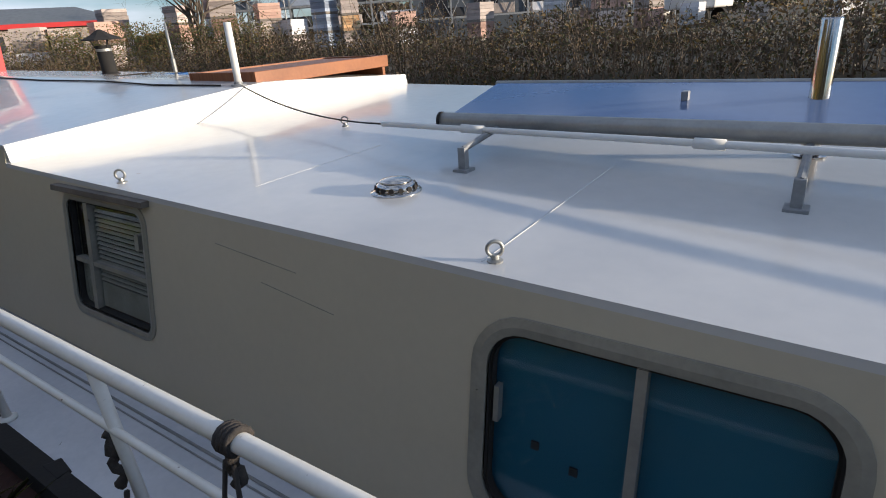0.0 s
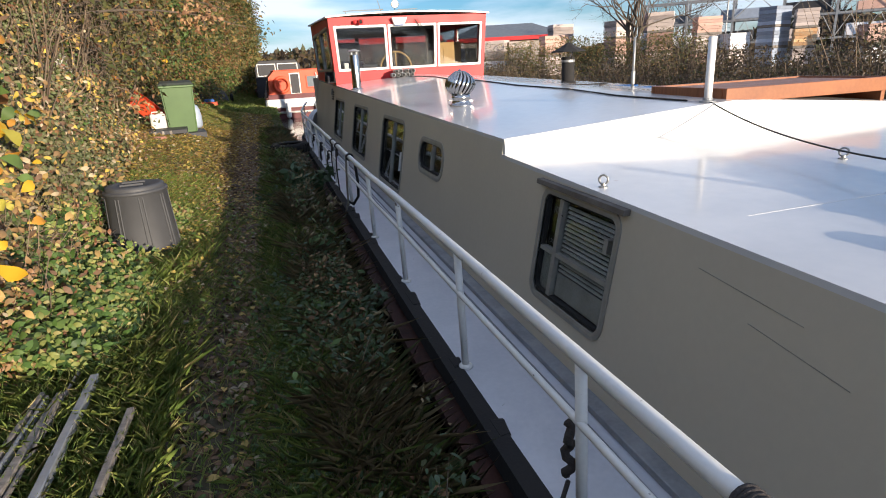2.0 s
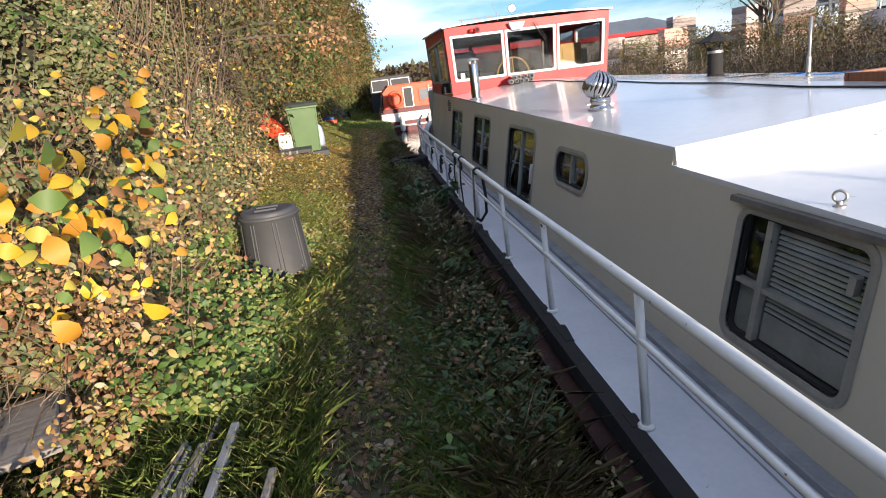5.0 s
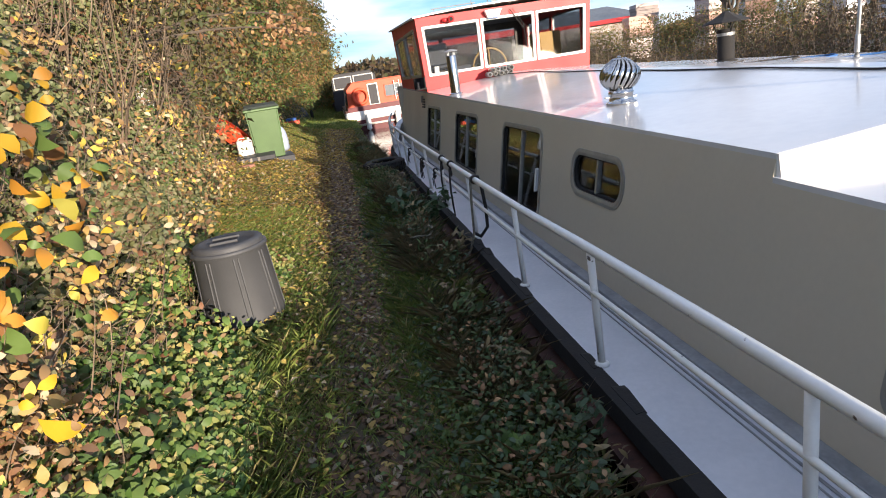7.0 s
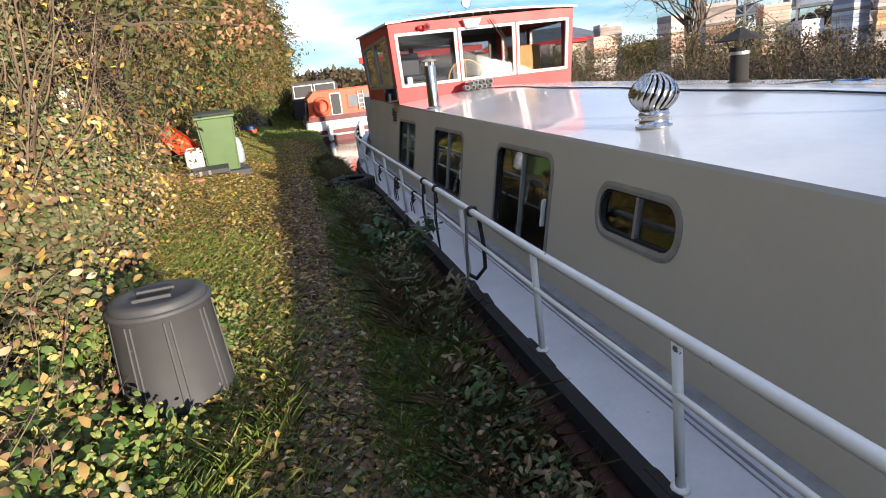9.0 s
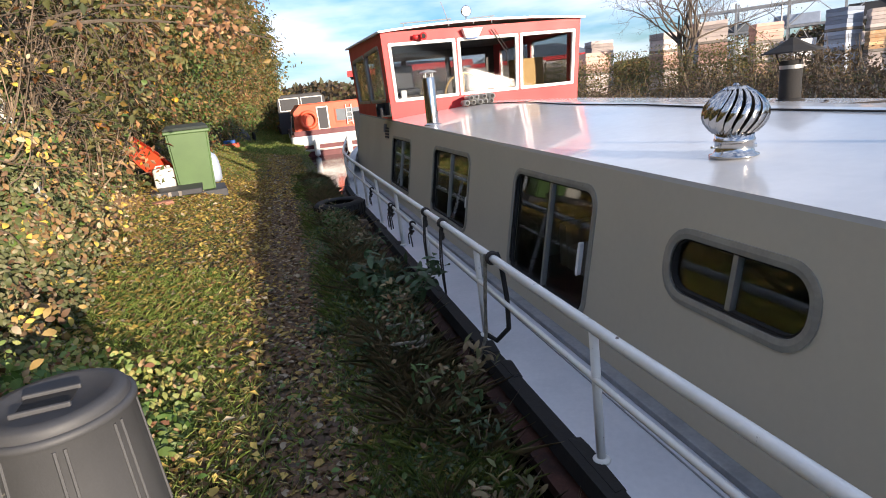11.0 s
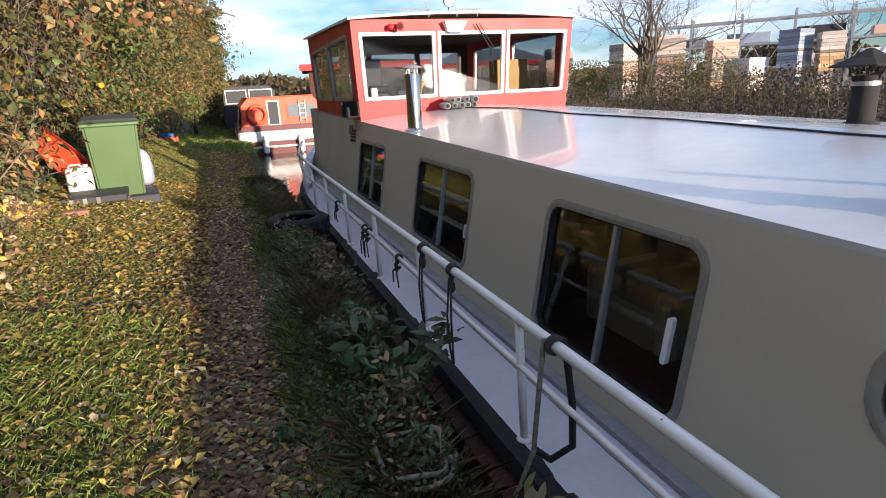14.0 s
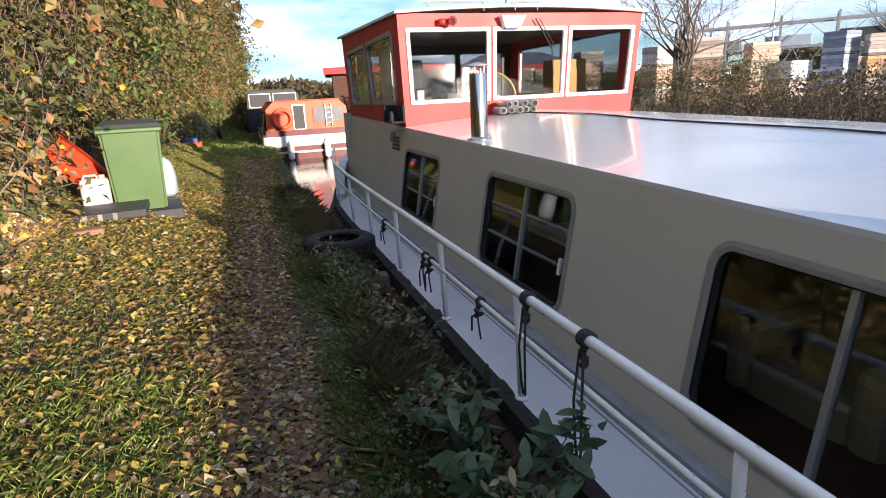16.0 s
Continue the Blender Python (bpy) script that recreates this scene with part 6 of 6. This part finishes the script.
for k in range(1700):
    y = g.uniform(2.0, 6.0)
    p = hedge(np.array(y), np.array(0.5 * g.random() ** 1.3), -0.02)
    q = p + np.array([g.uniform(-0.05, 0.3), g.normal(0, 0.7), g.normal(0.05, 0.4)]) * g.uniform(0.2, 0.7)
    twig(p, q, g.uniform(0.002, 0.0045), (0.08 * g.random(), 0, 0.1 * g.random()), tv, tf)
for k in range(1300):
    y = g.uniform(10, 45)
    p = hedge(np.array(y), np.array(g.random()), 0.1)
    q = p + np.array([g.uniform(0, 0.4), g.normal(0, 0.5), g.normal(0.5, 0.5)]) * g.uniform(0.5, 1.4)
    twig(p, q, g.uniform(0.006, 0.014), (0.1, 0, 0.1), tv, tf, 4, 3)
tagged(part("hedge_stems", (tv, [], tf), "twig"), "tangled dry bramble and hedge stems", "stems", kind="stuff")


# ---- trees ----
def grow(verts_, faces_, tips, p, d, ln, r, depth, g, spread=0.55):
    p, d = np.array(p, float), np.array(d, float) / np.linalg.norm(d)
    q = p + d * ln
    twig(p, q, r, g.normal(0, 0.04, 3) * ln, verts_, faces_, 4, 6 if depth > 2 else 4)
    if depth == 0:
        tips.append(q)
        return
    for k in range(3 if depth > 1 else 4):
        nd = d + g.normal(0, spread, 3) + np.array([0, 0, 0.12])
        start = p + (q - p) * g.uniform(0.55, 1.0)
        grow(verts_, faces_, tips, start, nd, ln * g.uniform(0.6, 0.82), r * 0.5, depth - 1, g, spread)


def tree(name, label, x, y, z, stems, ln, r, depth, seed, leaf=0, leaf_mat="tree_leaf", leaf_size=(0.06, 0.11)):
    g = np.random.default_rng(seed)
    t = thing(name, label, "tree", (x, y, z))
    vv, ff, tips = [], [], []
    for k in range(stems):
        grow(vv, ff, tips, (g.normal(0, 0.18), g.normal(0, 0.18), -0.1), (g.normal(0, 0.22), g.normal(0, 0.22), 1), ln * g.uniform(0.85, 1.1), r * g.uniform(0.7, 1), depth, g)
    part("trunk", (vv, [], ff), "bark", t)
    if leaf:
        tips = np.array(tips)
        pts = tips[g.integers(0, len(tips), leaf)] + g.normal(0, 0.22, (leaf, 3))
        crown = scatter("crown", pts, np.tile([0.3, -0.3, 0.8], (leaf, 1)), g.uniform(*leaf_size, leaf), leaf_mat, "", "", seed=seed)
        for key in ("kind", "label", "category"):
            if key in crown:
                del crown[key]
        crown.parent = t
    return t


tree("bare_tree", "bare many-stemmed tree on the far bank", 19.2, 29.8, 0.3, 5, 3.7, 0.16, 5, 31, 250)
tree("bare_tree", "bare far tree beyond the yard", 40, 34, 0.3, 3, 3.0, 0.18, 4, 32)
tree("bare_tree", "bare far tree beyond the yard", 33, 44, 0.3, 3, 3.2, 0.18, 4, 33, 100)
tree("hedge_tree", "leaning hedge tree with thin autumn leaves", -4.7, 9.5, 0.5, 3, 1.6, 0.08, 4, 34, 3500)
tree("hedge_tree", "leaning hedge tree with thin autumn leaves", -5.0, 12.5, 0.5, 3, 1.8, 0.09, 4, 35, 3500)
tree("hedge_tree", "hedge tree with rusty autumn leaves", -5.2, 16.0, 0.5, 3, 2.0, 0.10, 4, 36, 4000)
tree("hedge_tree", "hedge tree with rusty autumn leaves", -5.0, 22.0, 0.5, 3, 2.2, 0.10, 4, 37, 4000, leaf_size=(0.09, 0.15))
tree("hedge_tree", "hedge tree with rusty autumn leaves", -4.8, 30.0, 0.5, 3, 2.6, 0.12, 4, 38, 4000, leaf_size=(0.1, 0.2))
# a branch that hangs over the path
vv, ff, tips = [], [], []
g = np.random.default_rng(41)
for p0, p1 in (((-3.6, 9.6, 3.0), (-1.7, 10.6, 2.95)), ((-3.6, 9.4, 2.6), (-2.2, 9.2, 3.1)), ((-3.4, 8.0, 2.9), (-2.3, 8.6, 2.75)), ((-3.6, 8.8, 2.0), (-0.85, 9.5, 2.05)), ((-3.6, 10.4, 2.3), (-1.1, 10.2, 2.35))):
    twig(p0, p1, 0.020, (0, 0, 0.25), vv, ff, 8, 5)
    for k in range(16):
        u = g.uniform(0.35, 1)
        a = np.array(p0) + (np.array(p1) - np.array(p0)) * u + np.array([0, 0, 1.0]) * u * (1 - u)
        b = a + np.array([g.uniform(-0.1, 0.4), g.normal(0, 0.3), g.normal(-0.1, 0.18)])
        twig(a, b, 0.006, (0, 0, 0.03), vv, ff, 4, 4)
        tips += [a + (b - a) * g.uniform(0.5, 1.05) for _ in range(6)]
over = thing("hanging_branch", "thin branch with sparse leaves hanging over the path", "branch")
part("limb", (vv, [], ff), "bark", over)
tips = np.array(tips)
lf = scatter("leaves", tips, np.tile([0.2, -0.8, 0.1], (len(tips), 1)), g.uniform(0.05, 0.09, len(tips)), "tree_leaf", "", "", seed=42)
for key in ("kind", "label", "category"):
    if key in lf:
        del lf[key]
lf.parent = over
rusty = np.array([-1.45, 9.3, 2.22]) + g.normal(0, 1, (130, 3)) * [0.16, 0.2, 0.10]
lf = scatter("leaves", rusty, np.tile([0.1, -0.8, 0.1], (len(rusty), 1)), g.uniform(0.05, 0.09, len(rusty)), "dry_leaf", "", "", seed=43, full=True)
for key in ("kind", "category"):
    if key in lf:
        del lf[key]
lf["label"] = "rust-brown hanging leaves"
lf.parent = over

# ---- far bank scrub ----
g = np.random.default_rng(51)
n = 90000
y = g.uniform(-14, 62, n)
h = 0.95 + 0.35 * np.sin(0.5 * y) + 0.3 * np.sin(1.3 * y + 2) + 0.9 * np.exp(-((y - 9.5) / 3.0) ** 2) + 0.6 * np.exp(-((y + 3) / 3.0) ** 2)
u = g.random(n)
x = 9.6 + g.random(n) * 2.6 + 0.4 * np.sin(0.8 * y)
z = -0.1 + (h + 0.25 * np.sin(5 * y + 3 * x)) * u**0.8
scatter("scrub", np.stack([x, y, z], 1), np.tile([-0.5, -0.4, 0.6], (n, 1)), g.uniform(0.04, 0.11, n), "bush_leaf", "low brown autumn scrub on the far bank", "scrub", seed=52)
tv, tf = [], []
for k in range(2600):
    y = g.uniform(-10, 55)
    x = g.uniform(9.6, 12.5)
    hh = 0.9 + 0.35 * math.sin(0.5 * y) + 0.3 * math.sin(1.3 * y + 2) + 1.0 * math.exp(-((y - 9.5) / 3.0) ** 2) + 0.6 * math.exp(-((y + 3) / 3.0) ** 2)
    twig((x, y, 0), (x + g.normal(0, 0.3), y + g.normal(0, 0.35), hh * g.uniform(0.6, 1.35)), 0.012, (0, 0, 0), tv, tf, 3, 3)
tagged(part("scrub_stems", (tv, [], tf), "twig"), "bare brown scrub stems on the far bank", "stems", kind="stuff")
n = 26000
y = g.uniform(-8, 60, n)
x = 15 + g.random(n) * 3 + 0.15 * y
z = 0.3 + (0.8 + 0.5 * np.sin(0.9 * y)) * g.random(n)
scatter("scrub", np.stack([x, y, z], 1), np.tile([-0.5, -0.4, 0.6], (n, 1)), g.uniform(0.07, 0.16, n), "bush_leaf", "low brown autumn scrub before the yard", "scrub", seed=53)
n = 15000
c = g.integers(0, 26, n)
cy, cx = np.linspace(24, 37, 26), 17.2 - 0.42 * (np.linspace(24, 37, 26) - 28) + g.normal(0, 0.5, 26)
hb = 1.3 + 1.0 * g.random(26)
p = np.stack([cx[c] + g.normal(0, 0.55, n), cy[c] + g.normal(0, 0.5, n), 0.3 + hb[c] * g.random(n) ** 0.8], 1)
scatter("scrub", p, np.tile([-0.4, -0.6, 0.5], (n, 1)), g.uniform(0.06, 0.13, n), "tree_leaf", "ragged olive and russet bushes before the brick stacks", "scrub", seed=56)
# woods at the end of the canal
n = 26000
a = g.uniform(-0.35, 1.5, n)
r = g.uniform(110, 150, n)
hz = 4 + 1.4 * np.sin(9 * a) + 1.1 * np.sin(23 * a + 1)
p = np.stack([r * np.sin(a), r * np.cos(a), hz * g.random(n) ** 0.7], 1)
scatter("far_woods", p, np.tile([-0.3, -0.8, 0.5], (n, 1)), g.uniform(0.7, 1.6, n), "bush_leaf", "hazy line of far trees", "woods", seed=54)
n = 15000
y = g.uniform(30, 75, n)
p = np.stack([5.5 + 2.5 * g.random(n), y, 0.3 + (1.3 + 0.5 * np.sin(y)) * g.random(n)], 1)
scatter("far_bushes", p, np.tile([-0.5, -0.7, 0.4], (n, 1)), g.uniform(0.12, 0.3, n), "bush_leaf", "brown bushes beyond the moored boats", "bushes", seed=55)

# ---- grass, litter and weeds on the bank ----
g = np.random.default_rng(61)


def bank_points(n, x0, x1, y0, y1, keep=None):
    x, y = g.uniform(x0, x1, n), g.uniform(y0, y1, n)
    if keep is not None:
        k = keep(x, y)
        x, y = x[k], y[k]
    return np.stack([x, y, ground_z(x, y) + 0.018 * bump(x, y, 2.0)], 1)


def worn(x, y):
    """Thins the grass on the trodden line."""
    c = np.exp(-(((x + 1.12) / 0.30) ** 2))
    patch = 0.5 + 0.5 * np.sin(2.1 * y + 1.7 * np.sin(3 * x)) * np.sin(1.3 * y + 2.9 * x)
    late = np.clip((y - 4.5) / 6, 0, 0.75) * np.where(x < -1.5, 0.45, 1)
    return g.random(len(x)) > 0.62 * c + 0.22 * patch + late * 0.75


p = bank_points(130000, -2.9, -0.30, 1.6, 9, worn)
blades("grass", p, g.uniform(0.02, 0.075, len(p)), g.uniform(0.003, 0.006, len(p)), 0.7, "grass", "short green grass on the canal bank", "grass", 62)
p = bank_points(90000, -3.3, -0.30, 9, 22, worn)
blades("grass", p, g.uniform(0.02, 0.06, len(p)), g.uniform(0.003, 0.007, len(p)), 0.7, "grass", "short green grass on the canal bank", "grass", 63)
p = bank_points(60000, -2.9, -0.32, 22, 70)
blades("grass", p, g.uniform(0.05, 0.14, len(p)), g.uniform(0.02, 0.05, len(p)), 0.7, "grass", "short green grass further along the bank", "grass", 64)
p = bank_points(17000, -2.15, -1.32, 2.4, 6.8, lambda x, y: (np.sin(2.6 * y) + np.sin(5 * x + y) + g.normal(0, 0.5, len(x)) > 0.2) & (np.hypot(x + 1.87, y - 5.6) > 0.5))
blades("tall_grass", p, g.uniform(0.06, 0.15, len(p)), g.uniform(0.003, 0.006, len(p)), 0.6, "grass", "lush longer grass tufts beside the path", "grass", 65)
p = bank_points(40000, -0.68, -0.25, 1.2, 16, lambda x, y: np.sin(3.1 * y) + np.sin(7.3 * y + 9 * x) + g.normal(0, 0.7, len(x)) > 0.0)
blades("verge_grass", p, g.uniform(0.05, 0.16, len(p)), g.uniform(0.002, 0.0045, len(p)), 0.75, "drygrass", "dead straw-coloured grass overhanging the canal edge", "grass", 66)
p = bank_points(26000, -0.9, -0.26, 1.2, 16, lambda x, y: np.sin(2.3 * y + 2) + g.normal(0, 0.6, len(x)) > 0.1)
blades("verge_grass", p, g.uniform(0.04, 0.12, len(p)), g.uniform(0.0025, 0.005, len(p)), 0.7, "grass", "green grass tufts at the canal edge", "grass", 67)


def litter(name, n, x0, x1, y0, y1, s0, s1, seed, keep=None, lift=0.02, material="litter"):
    p = bank_points(n, x0, x1, y0, y1, keep)
    p[:, 2] += g.uniform(0.0, lift, len(p))
    return scatter(name, p, np.tile([0, 0, 2.2], (len(p), 1)), g.uniform(s0, s1, len(p)), material, "fallen autumn leaves on the path", "leaf litter", width=0.6, seed=seed, full=y0 < 4)


more = lambda x, y: g.random(len(x)) < np.clip(0.10 + (y - 2) / 9.0, 0.1, 1)
litter("leaf_litter", 52000, -1.65, -0.75, 1.6, 13, 0.026, 0.06, 71, more, 0.02, "litter_brown_shaded")
litter("leaf_litter", 18000, -3.2, -1.3, 4.5, 15, 0.032, 0.07, 72, more, 0.06, "litter_gold")
litter("leaf_litter", 5000, -1.7, -0.4, 4.5, 15, 0.03, 0.065, 78, more, 0.03, "litter_gold")
litter("leaf_litter", 12000, -3.2, -0.6, 13, 26, 0.04, 0.08, 73, None, 0.04, "litter_gold")
litter("leaf_litter", 2600, -2.4, -0.35, 1.5, 9, 0.02, 0.045, 74, None, 0.05, "green_leaf")


def low_growth(name, n, x0, x1, y0, y1, tall, s0, s1, material, label, seed, lean, keep=None):
    """Leaves at all heights up to tall(x, y) above the ground, in drifts."""
    q = bank_points(n, x0, x1, y0, y1, keep)
    drift = 0.5 + 0.5 * np.sin(3.3 * q[:, 1] + 2.1 * np.sin(4.1 * q[:, 0])) * np.sin(2.2 * q[:, 1] - 5 * q[:, 0])
    q = q[drift + g.normal(0, 0.25, len(q)) > 0.25]
    q[:, 2] += tall(q[:, 0], q[:, 1]) * g.random(len(q)) ** 1.2
    return scatter(name, q, np.tile(lean, (len(q), 1)), g.uniform(s0, s1, len(q)), material, label, "undergrowth", seed=seed, full=True)


def clear(x, y):
    """Keeps the bin, the lying battens and the board free."""
    return (np.hypot(x + 1.87, y - 5.8) > 0.36) & ~((x > -2.12) & (y < 3.5)) & ~((x > -2.25) & (y > 4.9) & (y < 5.75) & (g.random(len(x)) < 0.7)) & ~((x < -2.2) & (y > 2.2) & (y < 3.55))


slope = lambda x, y: 0.05 + 0.42 * np.clip((-1.62 - x) / 0.75, 0, 1)
low_growth("bramble_growth", 34000, -2.7, -1.62, 2.0, 6.9, slope, 0.022, 0.055, "bramble_leaf", "low bramble leaves, green, straw and rust", 75, [0.15, -0.75, 0.6], clear)
low_growth("bramble_growth", 7000, -2.4, -1.62, 3.4, 6.6, slope, 0.04, 0.085, "green_leaf", "fresh green leaves in the low brambles", 77, [0.15, -0.6, 0.7], clear)
heap = lambda x, y: 0.15 + 1.1 * np.clip((-2.0 - x) / 0.7, 0, 1)
low_growth("dead_bramble", 13000, -2.75, -2.05, 2.0, 4.3, heap, 0.018, 0.045, "dry_leaf", "withered rust-brown bramble heap beside the hedge", 79, [0.4, -0.6, 0.6], clear)
low_growth("dead_bramble", 7000, -2.75, -2.05, 2.0, 4.3, heap, 0.018, 0.045, "litter_gold", "straw-yellow withered bramble leaves", 83, [0.4, -0.6, 0.6], clear)
low_growth("bramble_growth", 9000, -3.4, -2.85, 8.0, 12.0, lambda x, y: 0.04 + 0.3 * np.clip((-2.85 - x) / 0.5, 0, 1), 0.03, 0.06, "litter", "withered low growth at the hedge foot", 84, [0.15, -0.75, 0.6])
verge = lambda x, y: 0.03 + 0.17 * np.clip((x + 0.95) / 0.55, 0, 1) * (0.6 + 0.4 * np.sin(1.9 * y))
low_growth("verge_growth", 36000, -0.98, -0.26, 1.4, 16, verge, 0.014, 0.036, "cover_leaf", "dark green ground ivy and nettles on the verge", 76, [0.0, -0.2, 1.0])
low_growth("verge_growth", 7000, -0.85, -0.26, 1.4, 16, verge, 0.02, 0.05, "grey_leaf", "broad grey-green leaves on the verge", 81, [0.0, -0.3, 1.0])
low_growth("verge_growth", 5000, -0.7, -0.24, 1.2, 16, verge, 0.02, 0.045, "dry_leaf", "withered brown leaves on the verge", 82, [0.0, -0.3, 1.0])


def weed(x, y, h, n, s, material, seed, label):
    g = np.random.default_rng(seed)
    z = gz(x, y)
    t = thing("weed", label, "plant", (x, y, z - 0.01), 0, "weeds on the canal bank")
    vv, ff, pts = [], [], []
    for k in range(max(3, n // 14)):
        a = g.uniform(0, 6.28)
        q = np.array([math.cos(a) * h * 0.55, math.sin(a) * h * 0.55, h * g.uniform(0.6, 1)])
        twig((0, 0, 0), q, 0.004, (0, 0, 0.1 * h), vv, ff, 5, 4)
        for j in range(14):
            u = g.uniform(0.3, 1.05)
            pts.append(q * u + np.array([0, 0, 0.4 * h * u * (1 - u)]) + g.normal(0, 0.035, 3))
    part("stem", (vv, [], ff), "twig", t)
    pts = np.array(pts)
    lf = scatter("leaves", pts, np.tile([0, 0, 1.0], (len(pts), 1)), g.uniform(0.6 * s, 1.2 * s, len(pts)), material, "", "", width=0.36, curl=0.15, seed=seed, full=True)
    for key in ("kind", "label", "category"):
        if key in lf:
            del lf[key]
    lf.parent = t


for k, (x, y, h, n, s, m_) in enumerate(((-0.34, 7.55, 0.45, 130, 0.13, "grey_leaf"), (-0.46, 7.95, 0.36, 90, 0.12, "grey_leaf"), (-0.30, 8.3, 0.3, 60, 0.10, "grey_leaf"), (-0.40, 9.1, 0.25, 70, 0.06, "grey_leaf"), (-0.36, 9.5, 0.3, 70, 0.05, "drygrass"), (-0.42, 8.8, 0.3, 50, 0.05, "grey_leaf"), (-1.62, 3.75, 0.14, 40, 0.09, "green_leaf"), (-0.75, 2.9, 0.10, 34, 0.08, "green_leaf"), (-0.62, 3.7, 0.10, 28, 0.07, "green_leaf"), (-0.7, 5.2, 0.1, 30, 0.06, "green_leaf"), (-0.75, 8.6, 0.12, 40, 0.06, "green_leaf"), (-0.6, 10.3, 0.2, 60, 0.07, "green_leaf"), (-0.95, 7.3, 0.08, 26, 0.06, "grey_leaf"))):
    weed(x, y, h, n, s, m_, 80 + k, "leafy grey-green weed at the water's edge" if m_ != "green_leaf" else "low green weed in the grass")

# nettles and dead stems crowding the canal edge
g = np.random.default_rng(131)
for k in range(34):
    y = 2.0 + 0.31 * k + g.uniform(-0.1, 0.1)
    x = g.uniform(-0.55, -0.28)
    kind = ("grey_leaf", "cover_leaf", "drygrass")[k % 3]
    weed(x, y, g.uniform(0.14, 0.30), int(g.integers(42, 80)), g.uniform(0.04, 0.075), kind, 140 + k, "withered straw-coloured weed at the water's edge" if kind == "drygrass" else "dark green nettle-like weed at the water's edge")
